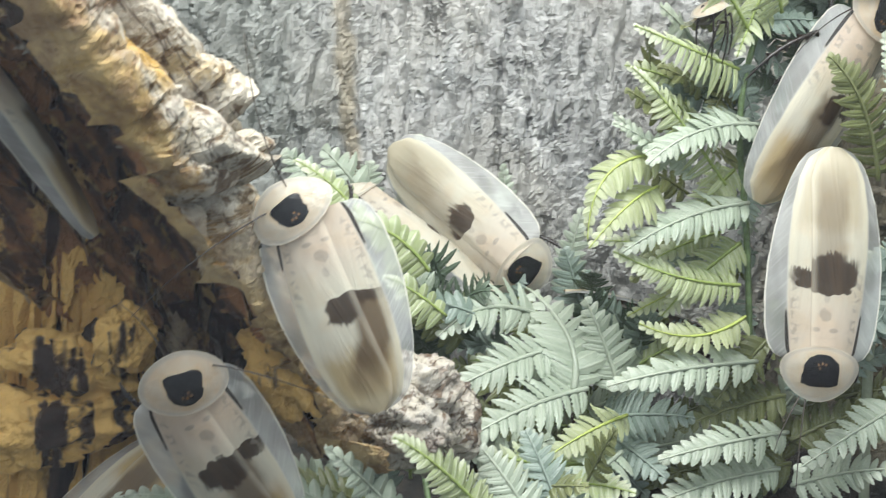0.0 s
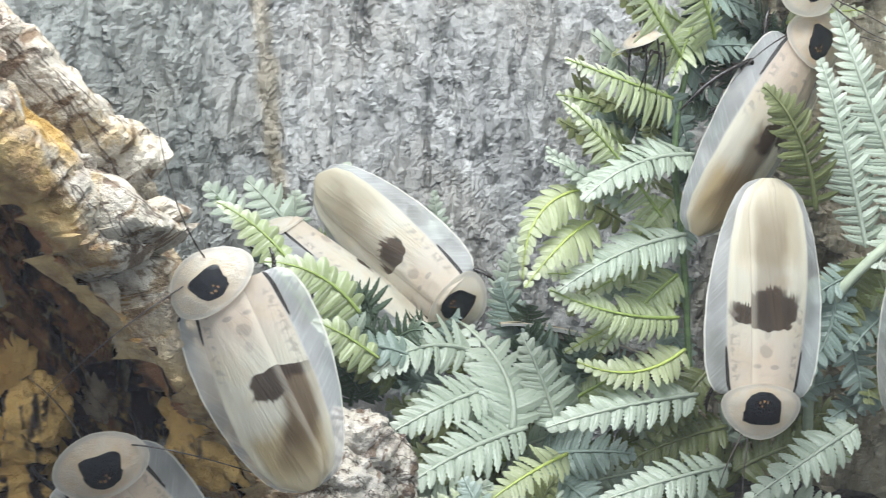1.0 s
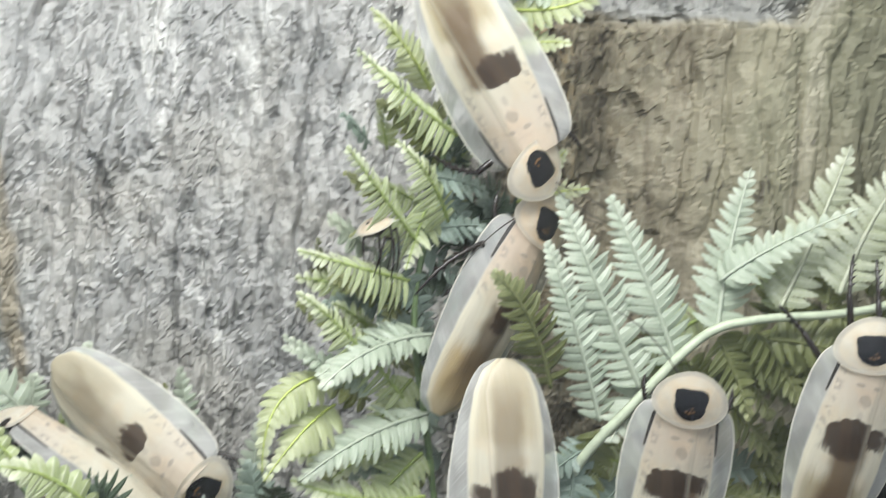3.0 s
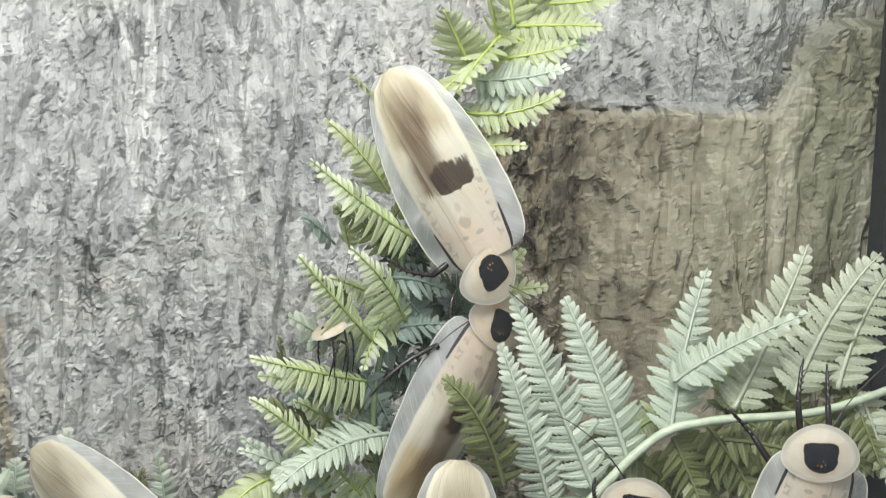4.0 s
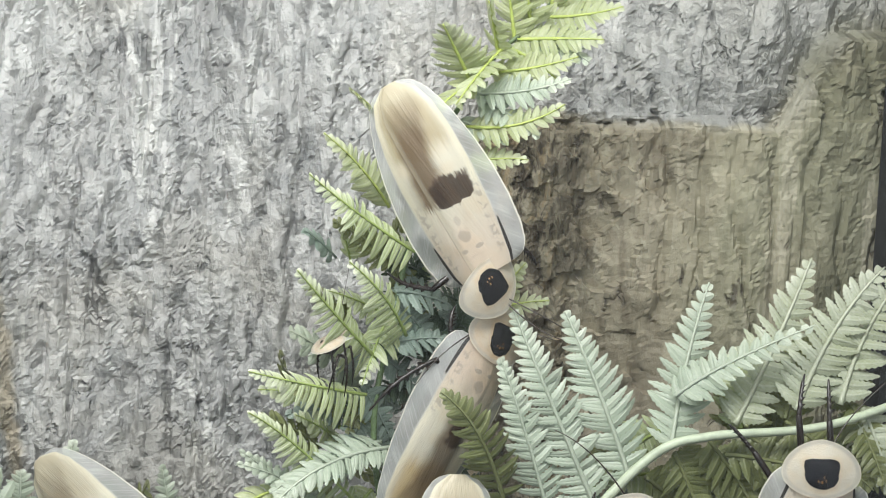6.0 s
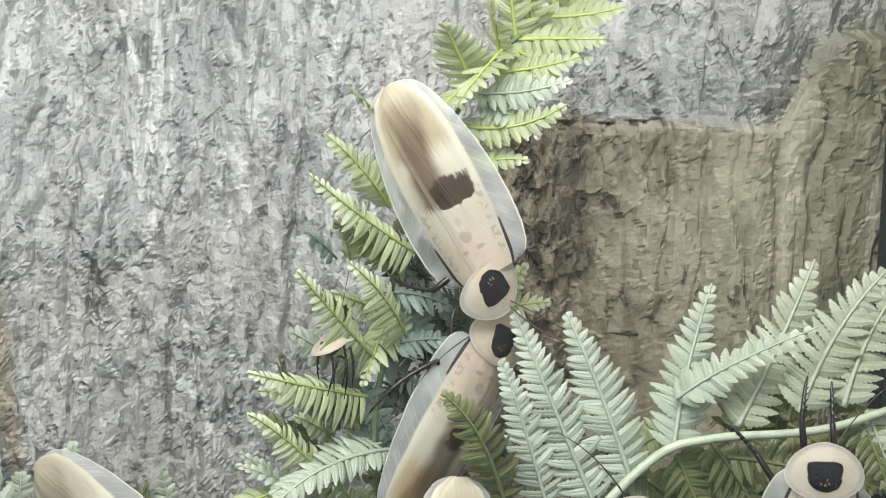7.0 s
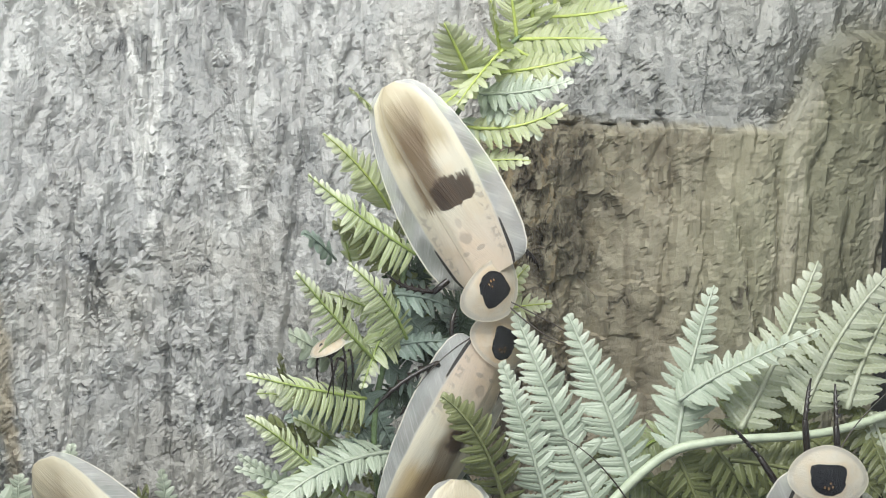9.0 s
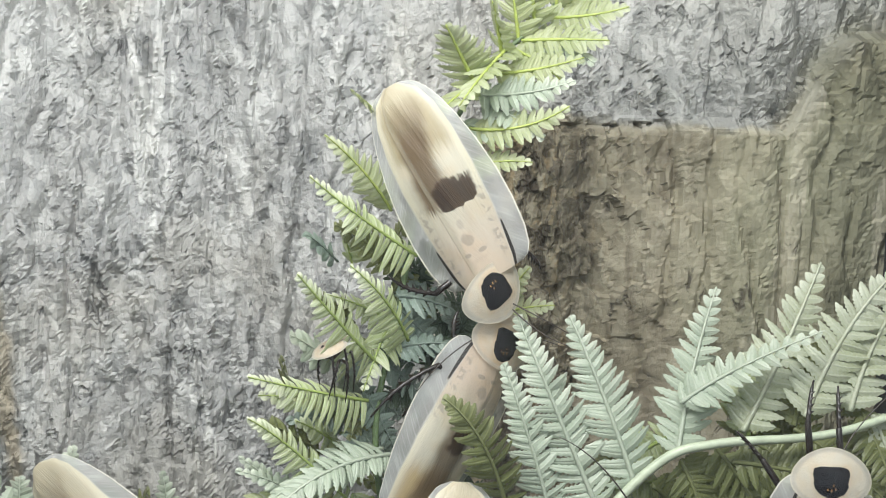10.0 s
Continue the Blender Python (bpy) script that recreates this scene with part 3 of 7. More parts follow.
def flakes(x, z, fine_x, fine_z, height):
    """Small overlapping plates, each with its own height and tilt."""
    p = Vector((x * fine_x + 0.22 * noise.noise(Vector((x, 3, z)) * 120) + 0.08 * noise.noise(Vector((x, 3, z)) * 420), 0.5, z * fine_z + 0.22 * noise.noise(Vector((x, 7, z)) * 120) + 0.08 * noise.noise(Vector((x, 7, z)) * 420)))
    q = noise.voronoi(p)[1][0]
    lift = noise.cell(q * 7.31 + Vector((3, 1, 2)))
    lean = noise.cell(q * 5.17 + Vector((9, 4, 5)))
    return height * (lift - 0.5 + 0.55 * (p.z - q.z) + 0.5 * (lean - 0.5) * (p.x - q.x))


def build_wall():
    x0, x1, z0, z1, step = -0.27, 0.335, -0.01, 0.46, 0.0012
    nx, nz = int((x1 - x0) / step) + 1, int((z1 - z0) / step) + 1
    verts = []
    for j in range(nz):
        z = z0 + j * step
        for i in range(nx):
            x = x0 + i * step
            wx = x + 0.0035 * noise.noise(Vector((x * 45, 0, z * 45))) + 0.006 * noise.noise(Vector((x * 12, 4, z * 12)))
            ridge = noise.noise(Vector((wx * 46, 1.0, z * 5.0)))
            rib = max(0.0, noise.noise(Vector((wx * 120, 3.0, z * 10))) - 0.12)
            furrow = abs(noise.noise(Vector((wx * 72, 6.0, z * 12))))
            d = 0.0050 * ridge + 0.0048 * rib - 0.0030 * max(0.0, 0.20 - furrow) / 0.20
            rough = min(1.0, max(0.08, 0.45 + 1.5 * noise.noise(Vector((x, 5, z * 0.7)) * 17)))
            rough *= 0.80 + 0.20 * min(1.0, max(0.0, (x + 0.03) / 0.09))
            if z < 0.30:
                rough *= 1 - 0.75 * min(1.0, max(0.0, (x - 0.20) / 0.03))
            d += flakes(wx, z, 72, 31, 0.0026) * (0.25 + 0.75 * rough) + flakes(wx + 0.31, z, 150, 90, 0.0019) * rough
            d += 0.005 * noise.noise(Vector((x, 2, z)) * 14) + 0.0004 * noise.noise(Vector((x, 1, z)) * 420)
            turn = min(1.0, max(0.0, (x - BLOCK_TURN) / 0.022))
            lip = 0.298 + 0.040 * turn + 0.005 * noise.noise(Vector((x * 22, 9, 0)))
            if x > 0.13:
                d += (0.008 + 0.006 * turn) * min(1.0, (x - 0.13) / 0.03) * max(0.0, min(1.0, (lip - z) / 0.005))
            if 0.14 < x < 0.25 and z < lip:
                # the block's broken, pitted corner
                d += flakes(x + 0.17, z, 95, 64, 0.0048) * min(1.0, (x - 0.14) / 0.02, (0.25 - x) / 0.04) - 0.005 * max(0.0, noise.noise(Vector((x * 75, 11, z * 48))) - 0.2)
            verts.append((x, wall_depth(x, z) - d, z))
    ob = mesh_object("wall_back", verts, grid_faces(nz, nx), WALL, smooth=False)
    return tagged(ob, "grey cast rock panel textured like furrowed bark, brown at one side", "wall", kind="structure")


def slab(name, lo, hi, material, label, category):
    (a, b, c), (d, e, f) = lo, hi
    verts = [(x, y, z) for x in (a, d) for y in (b, e) for z in (c, f)]
    faces = [(0, 1, 3, 2), (4, 6, 7, 5), (0, 4, 5, 1), (2, 3, 7, 6), (0, 2, 6, 4), (1, 5, 7, 3)]
    ob = mesh_object(name, verts, faces, material, smooth=False)
    return tagged(ob, label, category, kind="structure")


def build_ground():
    x0, x1, y0, y1, step = -0.27, 0.335, 0.13, 0.62, 0.004
    nx, ny = int((x1 - x0) / step) + 1, int((y1 - y0) / step) + 1
    verts = []
    for j in range(ny):
        for i in range(nx):
            x, y = x0 + i * step, y0 + j * step
            q = Vector((x, y, 0))
            verts.append((x, y, 0.018 + 0.010 * noise.noise(q * 22) + 0.006 * noise.noise(q * 70) + 0.003 * noise.noise(q * 210)))
    ob = mesh_object("ground", verts, grid_faces(ny, nx), SOIL)
    return tagged(ob, "dark damp soil on the floor of the tank", "ground", kind="structure")


build_wall()
build_ground()
slab("wall_left", (-0.285, 0.12, -0.02), (-0.272, 0.63, 0.56), PANEL, "plain grey side panel of the tank", "wall")
slab("wall_right", (0.338, 0.12, -0.02), (0.350, 0.63, 0.56), PANEL, "plain grey side panel of the tank", "wall")
slab("wall_rear", (-0.285, 0.632, -0.02), (0.350, 0.645, 0.56), PANEL, "plain grey panel behind the cast rock", "wall")
slab("ceiling", (-0.285, 0.12, 0.562), (0.350, 0.645, 0.574), PANEL, "plain lid over the tank", "ceiling")
slab("trim", (0.3146, 0.478, -0.01), (0.3370, 0.490, 0.56), TRIM, "black seal strip up the corner of the tank", "trim")


def front_pane():
    g = Graph("tank_glass")
    clear = g.node("ShaderNodeBsdfTransparent", {"Color": (0.97, 0.985, 0.98)})
    shine = g.node("ShaderNodeBsdfGlossy", {"Color": (1, 1, 1), "Roughness": 0.02})
    both = g.node("ShaderNodeMixShader", {0: 0.018, 1: clear.outputs[0], 2: shine.outputs[0]})
    g.tree.links.new(both.outputs[0], g.out.inputs["Surface"])
    ob = slab("window_1", (-0.271, 0.112, -0.01), (0.337, 0.1135, 0.56), g.mat, "clear front glass pane of the tank", "window")
    ob.visible_shadow = False


front_pane()


# ---- cork log ----


def build_log():
    log = new("cork_log")
    tagged(log, "hollow broken cork log with pale flaking bark and dark rotten inside", "log")
    rows, cols = 240, 240
    first, last = -41.0, 118.0

    def relief(p):
        q = Vector((p.dot(LOG_ALONG), p.dot(LOG_SIDE), p.dot(LOG_BACK)))
        w = q + 0.006 * Vector((noise.noise(q * 60), noise.noise(q * 60 + Vector((5, 5, 5))), noise.noise(q * 60 + Vector((9, 2, 4)))))
        at = Vector((w.x * 0.45, w.y, w.z)) * 44
        near = noise.voronoi(at)
        gap = near[0][1] - near[0][0]
        total = 0.0100 * (noise.cell(near[1][0] * 7.3 + Vector((1, 2, 3))) - 0.45) - 0.0060 * max(0.0, 1 - gap / 0.10)
        at = Vector((w.x, w.y * 0.55, w.z * 0.55)) * 150
        near = noise.voronoi(at)
        scaly = max(0.1, min(1.0, 0.5 + 1.6 * noise.noise(q * 34)))
        total += scaly * (0.0040 * (noise.cell(near[1][0] * 5.9) - 0.5) - 0.0010 * max(0.0, 1 - (near[0][1] - near[0][0]) / 0.15))
        return total + 0.005 * noise.noise(q * 26) + 0.0016 * noise.noise(q * 110) + 0.0006 * noise.noise(q * 420)

    outer, inner, place = [], [], []
    for i in range(rows):
        s = i / (rows - 1)
        for j in range(cols):
            t = j / (cols - 1)
            angle = first + (last - first) * t
            # torn ends and a torn front lip
            end = 0.118 + 0.012 * noise.noise(Vector((angle * 0.05, 3, 1))) + 0.006 * noise.noise(Vector((angle * 0.3, 8, 1)))
            along = -0.085 + s * (end + 0.085)
            tear = 1.0 - t
            shift = tear ** 3 * (5.0 * noise.noise(Vector((along * 32, 2, 5))) + 1.2 * noise.noise(Vector((along * 120, 2, 9))))
            base = log_point(along, angle + shift, 0.058)
            swell = 1.0 + 0.06 * math.sin(along * 30 + 1.0)
            thick = 0.015 + 0.004 * noise.noise(Vector((along * 25, angle * 0.03, 4)))
            r = 0.058 * swell + relief(base)
            split = math.exp(-((angle + 9 + 5 * noise.noise(Vector((along * 30, 1, 1)))) / 1.9) ** 2) * max(0.0, min(1.0, (0.035 - along) / 0.02))
            r -= 0.017 * split + 0.007 * math.exp(-((along - HOLLOW[0]) / 0.014) ** 2 - ((angle - HOLLOW[1]) / 5.0) ** 2)
            lip = min(1.0, min(t, 1 - t) * 16, min(s, 1 - s) * 22)
            lip = math.sqrt(lip)
            outer.append(log_point(along, angle + shift, r - 0.35 * thick * (1 - lip)))
            ri = 0.058 * swell - thick + 0.45 * relief(base * 1.7 + Vector((3, 3, 3)))
            place.append((s, t))
            inner.append(log_point(along, angle + shift, ri + 0.35 * thick * (1 - lip)))
    n = rows * cols
    outer_faces = [f[::-1] for f in grid_faces(rows, cols)]
    inner_faces = grid_faces(rows, cols, n)
    edge = []
    for i in range(rows - 1):
        for j in (0, cols - 1):
            a = i * cols + j
            edge.append((a, a + cols, a + cols + n, a + n) if j == 0 else (a, a + n, a + cols + n, a + cols))
    for j in range(cols - 1):
        for i in (0, rows - 1):
            a = i * cols + j
            edge.append((a, a + n, a + n + 1, a + 1) if i == 0 else (a, a + 1, a + n + 1, a + n))
    index = [0] * len(outer_faces) + [1] * len(inner_faces) + [0] * len(edge)
    mesh_object("bark_shell", outer + inner, outer_faces + inner_faces + edge, ([BARK, BARK_IN], index), log, uvs={"log": place + place}, smooth=False)
    return log


def bark_lump(parent, name, at, size, turn, seed, material, label=""):
    """A knobbly torn piece of bark."""
    rings, sides = 56, 80
    verts = []
    m = Euler([radians(a) for a in turn]).to_matrix()
    for i in range(rings):
        v = math.pi * (i + 0.02) / (rings - 0.96)
        for j in range(sides):
            u = 2 * math.pi * j / sides
            q = Vector((math.sin(v) * math.cos(u), math.sin(v) * math.sin(u), math.cos(v)))
            w = q * 2.6 + Vector((seed, 0, 0)) + 0.25 * Vector((noise.noise(q * 5), noise.noise(q * 5 + Vector((3, 1, 4))), noise.noise(q * 5 + Vector((8, 8, 2)))))
            seat = noise.voronoi(w)
            k = 1.0 + 0.30 * noise.noise(q * 1.7 + Vector((seed, 0, 0))) + 0.10 * (noise.cell(seat[1][0] * 6.1) - 0.5) - 0.05 * max(0.0, 1 - (seat[0][1] - seat[0][0]) / 0.2)
            k += 0.05 * (noise.cell(noise.voronoi(w * 2.3)[1][0] * 5.7) - 0.5) + 0.03 * noise.noise(q * 16 + Vector((seed, 1, 2)))
            q = Vector((q.x * size[0], q.y * size[1], q.z * size[2])) * k
            verts.append(Vector(at) + m @ q)
    return mesh_object(name, verts, [f[::-1] for f in grid_faces(rings, sides, 0, True)], material, parent, label)


def build_stump(at, radius, top, seed, label):
    """A crumbling upright stump with deep grooves and a ragged top."""
    stump = tagged(new("rotten_stump"), label, "stump")
    rows, sides = 120, 220
    verts = []
    for i in range(rows):
        t = i / (rows - 1)
        for j in range(sides):
            u = 2 * math.pi * j / sides
            q = Vector((math.cos(u), math.sin(u), 0))
            crown = top + 0.020 * noise.noise(q * 2.3 + Vector((seed, 0, 0))) + 0.008 * noise.noise(q * 8 + Vector((seed, 4, 0)))
            z = 0.010 + (crown - 0.010) * min(1.0, t / 0.86)
            w = Vector((q.x * 3.4 + 0.3 * noise.noise(Vector((z * 60, seed, u))), q.y * 3.4, z * 7 + seed))
            groove = abs(noise.noise(w * 1.5))
            seat = noise.voronoi(Vector((q.x * 6, q.y * 6, z * 55 + seed)))
            k = 1.0 + 0.14 * noise.noise(q * 1.6 + Vector((seed, z * 12, 0))) - 0.20 * max(0.0, 1 - groove / 0.16) + 0.10 * (noise.cell(seat[1][0] * 4.4) - 0.5) + 0.02 * noise.noise(Vector((q.x * 20, q.y * 20, z * 400)))
            if t > 0.86:
                k *= 1 - (t - 0.86) / 0.14 * 0.97
                z += 0.010 * noise.noise(q * 6 * k + Vector((seed, 2, 0)))
            verts.append((at[0] + radius * k * q.x, at[1] + radius * 0.8 * k * q.y, z))
    mesh_object("rotten_wood", verts, grid_faces(rows, sides, 0, True), CHUNK, stump, smooth=False)
    return stump


LOG = build_log()
build_stump((-0.114, 0.396), 0.031, 0.138, 2.0, "crumbling ochre stump with dark vertical grooves behind the cork log")
build_stump((-0.160, 0.392), 0.030, 0.136, 7.0, "crumbling ochre stump standing behind another stump")
bark_lump(LOG, "bark_knob", (0.0031, 0.3780, 0.0901), (0.013, 0.011, 0.012), (20, 30, 10), 3.1, KNOB)
bark_lump(LOG, "bark_knob", (-0.0038, 0.3680, 0.0827), (0.020, 0.014, 0.012), (10, 25, 30), 7.7, KNOB)
bark_lump(LOG, "bark_knob", (0.0091, 0.3920, 0.0759), (0.015, 0.014, 0.016), (0, 0, 60), 5.2, KNOB)
bark_lump(LOG, "wood_chunk", (-0.1012, 0.3600, 0.0962), (0.02, 0.01, 0.01), (0, 10, 10), 2.4, CHUNK)
bark_lump(LOG, "wood_chunk", (-0.0830, 0.3500, 0.1070), (0.01, 0.008, 0.01), (0, 30, 10), 4.4, CHUNK)
bark_lump(LOG, "wood_chunk", (-0.1008, 0.3600, 0.0780), (0.022, 0.01, 0.01), (0, -10, 10), 6.4, CHUNK)
bark_lump(LOG, "wood_chunk", (-0.1142, 0.3600, 0.0743), (0.018, 0.01, 0.012), (0, 20, 10), 8.1, CHUNK)
bark_lump(LOG, "wood_chunk", (-0.0334, 0.3500, 0.1023), (0.012, 0.01, 0.02), (0, -40, 10), 16.2, CHUNK)
bark_lump(LOG, "wood_chunk", (-0.0272, 0.3600, 0.0879), (0.012, 0.01, 0.018), (0, -40, 10), 17.2, BARK)


# ---- ferns ----
def frond(parent, base, mid, tip, width, face, material, lobes=16, teeth=True, droop=0.25, lean=78, slim=0.43, name="pinna"):
    """One pinna: a ribbed stalk through base, mid and tip with a row of toothed lobes on both sides.
    width: length of the longest lobe; face: the way its upper side looks."""
    rng = random.Random(int(1e5 * abs(base[0] + 3 * tip[2] + 7 * tip[0])))
    n = 3 * lobes
    ctrl = 2 * Vector(mid) - 0.5 * (Vector(base) + Vector(tip))
    line = bezier(base, ctrl, tip, n)
    length = sum((line[i + 1] - line[i]).length for i in range(n - 1))
    verts, faces, uvs = [], [], []
    face = Vector(face).normalized()
    ribs = [0.00105 * (1 - 0.70 * i / (n - 1)) * min(1.6, width / 0.012) for i in range(n)]
    rib, rib_faces = tube(line, ribs, 5)
    pitch = length / lobes
    stations = 13
    for k in range(lobes):
        s0 = (k + 0.6) / (lobes + 0.35)
        for hand in (-1, 1):
            s = min(0.995, s0 + (0.2 / lobes if hand > 0 else 0.0))
            f = s * (n - 1)
            i = min(int(f), n - 2)
            at = line[i].lerp(line[i + 1], f - i)
            ahead = (line[i + 1] - line[i]).normalized()
            up = (face - ahead * face.dot(ahead)).normalized()
            side = ahead.cross(up) * hand
            env = min(1.0, 0.72 + 1.4 * s) * (1 - max(0.0, s - 0.30) ** 1.35 * 1.38) * rng.uniform(0.91, 1.06)
            reach = max(width * env, 0.10 * width)
            turn = radians(lean * (1 - 0.22 * s) + rng.uniform(-5, 5))
            way = (math.sin(turn) * side + math.cos(turn) * ahead).normalized()
            across = way.cross(up) * hand
            half = pitch * slim * (0.80 + 0.20 * (1 - s))
            blunt = rng.uniform(0.30, 0.62)
            curl = droop + rng.uniform(-0.16, 0.22)
            sweep = rng.uniform(0.0, 0.24)
            twist_of = rng.uniform(-0.4, 0.4)
            # smooth-edged lobes hang like the teeth of a comb, and end in short round ones
            hang = 0.0 if teeth else 0.55 * max(0.0, 1 - 1.25 * s)
            if not teeth:
                reach *= 1.12 if s < 0.6 else 0.9
                blunt *= 0.45
            tilt = rng.uniform(-0.05, 0.35)
            start = len(verts)
            for j in range(stations):
                q = j / (stations - 1)
                w = half * (1.20 - 0.75 * blunt * q) * (1 - q ** 5.0) + 0.00012
                if teeth and 0 < j < stations - 1:
                    w *= 1.15 if j % 2 else 0.82
                lift = (tilt * q - curl * q * q) * reach
                # lobes sweep a little towards the tip
                mid_at = at + way * reach * q + ahead * (sweep * reach * q * q) + up * lift - Vector((0, 0, hang * reach * q * q))
                fold = 0.42 * w
                for e in (-1, 0, 1):
                    sink = -fold + e * twist_of * w if e else 0.0
                    verts.append(mid_at + across * (e * w) + up * sink)
                    uvs.append((0.35 * q + 0.65 * s, e * 0.5))
            block = grid_faces(stations, 3, start)
            faces += block
    pinna = mesh_object(name, verts, faces, material, parent, uvs={"leaf": uvs})
    mesh_object("midrib", rib, rib_faces, RIBS.get(material.name, material), pinna, uvs={"leaf": [(i // 5 / (n - 1), 0.0) for i in range(len(rib))]})
    return pinna


def stalk(parent, points, thick, thin, material, name="stem"):
    line = [Vector(p) for p in points]
    fine = []
    for i in range(len(line) - 1):
        a = line[max(i - 1, 0)]
        b, c = line[i], line[i + 1]
        d = line[min(i + 2, len(line) - 1)]
        for k in range(8):
            t = k / 8
            fine.append(0.5 * (2 * b + (c - a) * t + (2 * a - 5 * b + 4 * c - d) * t * t + (3 * b - a - 3 * c + d) * t ** 3))
    fine.append(line[-1])
    m = len(fine)
    v, f = tube(fine, [thick + (thin - thick) * i / (m - 1) for i in range(m)], 8)
    return mesh_object(name, v, f, material, parent, uvs={"leaf": [(0.3, 0.2)] * len(v)})


def fern(label):
    return tagged(new("fern"), label, "fern", group="ferns in the tank")


f = fern("tall artificial fern with pale green lobed fronds against the panel")
stalk(f, [(0.1387, 0.4700, 0.0187), (0.1273, 0.4660, 0.0760), (0.1184, 0.4620, 0.1309), (0.1119, 0.4620, 0.1664), (0.1111, 0.4630, 0.1889), (0.1156, 0.4660, 0.2132), (0.1200, 0.4680, 0.2377), (0.1232, 0.4680, 0.2583), (0.1317, 0.4700, 0.2831), (0.1397, 0.4700, 0.2998), (0.1514, 0.4720, 0.3168), (0.1681, 0.4750, 0.3323), (0.1787, 0.4780, 0.3477)], 0.0013, 0.0008, STEM)
frond(f, (0.1069, 0.4550, 0.1933), (0.0856, 0.4400, 0.1995), (0.0650, 0.4290, 0.2058), 0.0083, (-0.1, -0.8, 0.55), GREEN, 19, droop=0.5, lean=78, slim=0.34, teeth=False)
frond(f, (0.1068, 0.4550, 0.1518), (0.0826, 0.4400, 0.1777), (0.0654, 0.4290, 0.1919), 0.0077, (-0.1, -0.8, 0.55), GREEN, 22, droop=0.45, lean=75, slim=0.34, teeth=False)
frond(f, (0.1100, 0.4580, 0.2062), (0.0955, 0.4430, 0.2221), (0.0801, 0.4320, 0.2397), 0.0094, (-0.1, -0.8, 0.55), GREEN, 18, droop=0.4, slim=0.34, teeth=False)
frond(f, (0.1210, 0.4600, 0.2142), (0.1112, 0.4480, 0.2296), (0.0978, 0.4400, 0.2423), 0.0084, (-0.1, -0.8, 0.55), GREEN, 14, droop=0.4, slim=0.34, teeth=False)
frond(f, (0.1231, 0.4620, 0.2445), (0.1024, 0.4500, 0.2576), (0.0832, 0.4400, 0.2717), 0.0084, (-0.1, -0.8, 0.55), GREEN, 18, droop=0.4, slim=0.34, teeth=False)
frond(f, (0.1137, 0.4660, 0.2601), (0.1022, 0.4550, 0.2740), (0.0880, 0.4450, 0.2858), 0.0074, (-0.5, -0.62, 0.6), LIME, 13, droop=0.35)
frond(f, (0.1152, 0.4700, 0.2865), (0.1059, 0.4610, 0.2953), (0.0967, 0.4520, 0.3018), 0.0063, (-0.5, -0.62, 0.6), LIME, 8)
frond(f, (0.1166, 0.4660, 0.2399), (0.1048, 0.4605, 0.2486), (0.0931, 0.4550, 0.2550), 0.0086, (-0.1, -0.8, 0.55), DEEP, 10)
frond(f, (0.1153, 0.4660, 0.2214), (0.1100, 0.4580, 0.2107), (0.1047, 0.4500, 0.1975), 0.0074, (-0.1, -0.8, 0.55), GREEN, 11, droop=0.5, slim=0.34, teeth=False)
frond(f, (0.1160, 0.4550, 0.1743), (0.0924, 0.4400, 0.1715), (0.0745, 0.4320, 0.1595), 0.0094, (-0.1, -0.74, 0.62), MINT, 17, droop=0.35, lean=70)
frond(f, (0.0944, 0.4500, 0.1553), (0.0782, 0.4440, 0.1655), (0.0619, 0.4380, 0.1726), 0.0055, (-0.1, -0.8, 0.55), MINT, 12)
frond(f, (0.1054, 0.4580, 0.1959), (0.1126, 0.4640, 0.1846), (0.1198, 0.4700, 0.1707), 0.0075, (-0.1, -0.8, 0.55), TEAL, 9)
frond(f, (0.1153, 0.4620, 0.2107), (0.1271, 0.4660, 0.2124), (0.1390, 0.4700, 0.2120), 0.0076, (-0.1, -0.74, 0.62), TEAL, 7)
frond(f, (0.1168, 0.4640, 0.2299), (0.1279, 0.4690, 0.2280), (0.1391, 0.4740, 0.2240), 0.0094, (-0.1, -0.8, 0.55), TEAL, 6)
frond(f, (0.1172, 0.4660, 0.2255), (0.1276, 0.4710, 0.2159), (0.1381, 0.4760, 0.2036), 0.0082, (-0.1, -0.8, 0.55), TEAL, 8)
frond(f, (0.1139, 0.4660, 0.2049), (0.1244, 0.4720, 0.1967), (0.1349, 0.4780, 0.1861), 0.0077, (-0.1, -0.8, 0.55), TEAL, 7)
frond(f, (0.1169, 0.4680, 0.2376), (0.1242, 0.4730, 0.2269), (0.1316, 0.4780, 0.2138), 0.0077, (-0.1, -0.8, 0.55), DEEP, 7)
frond(f, (0.1429, 0.4680, 0.3055), (0.1354, 0.4600, 0.3161), (0.1286, 0.4520, 0.3254), 0.0108, (-0.5, -0.62, 0.6), LIME, 9)
frond(f, (0.1418, 0.4680, 0.3059), (0.1340, 0.4615, 0.3008), (0.1262, 0.4550, 0.2937), 0.0083, (-0.5, -0.62, 0.6), LIME, 7)
frond(f, (0.1520, 0.4700, 0.3187), (0.1485, 0.4625, 0.3277), (0.1450, 0.4550, 0.3348), 0.0109, (-0.5, -0.62, 0.6), LIME, 7)
frond(f, (0.1550, 0.4700, 0.3209), (0.1446, 0.4600, 0.3109), (0.1342, 0.4500, 0.2979), 0.0089, (-0.5, -0.62, 0.6), LIME, 10)
frond(f, (0.1645, 0.4720, 0.3277), (0.1611, 0.4660, 0.3399), (0.1578, 0.4600, 0.3500), 0.0116, (-0.5, -0.62, 0.6), LIME, 9)
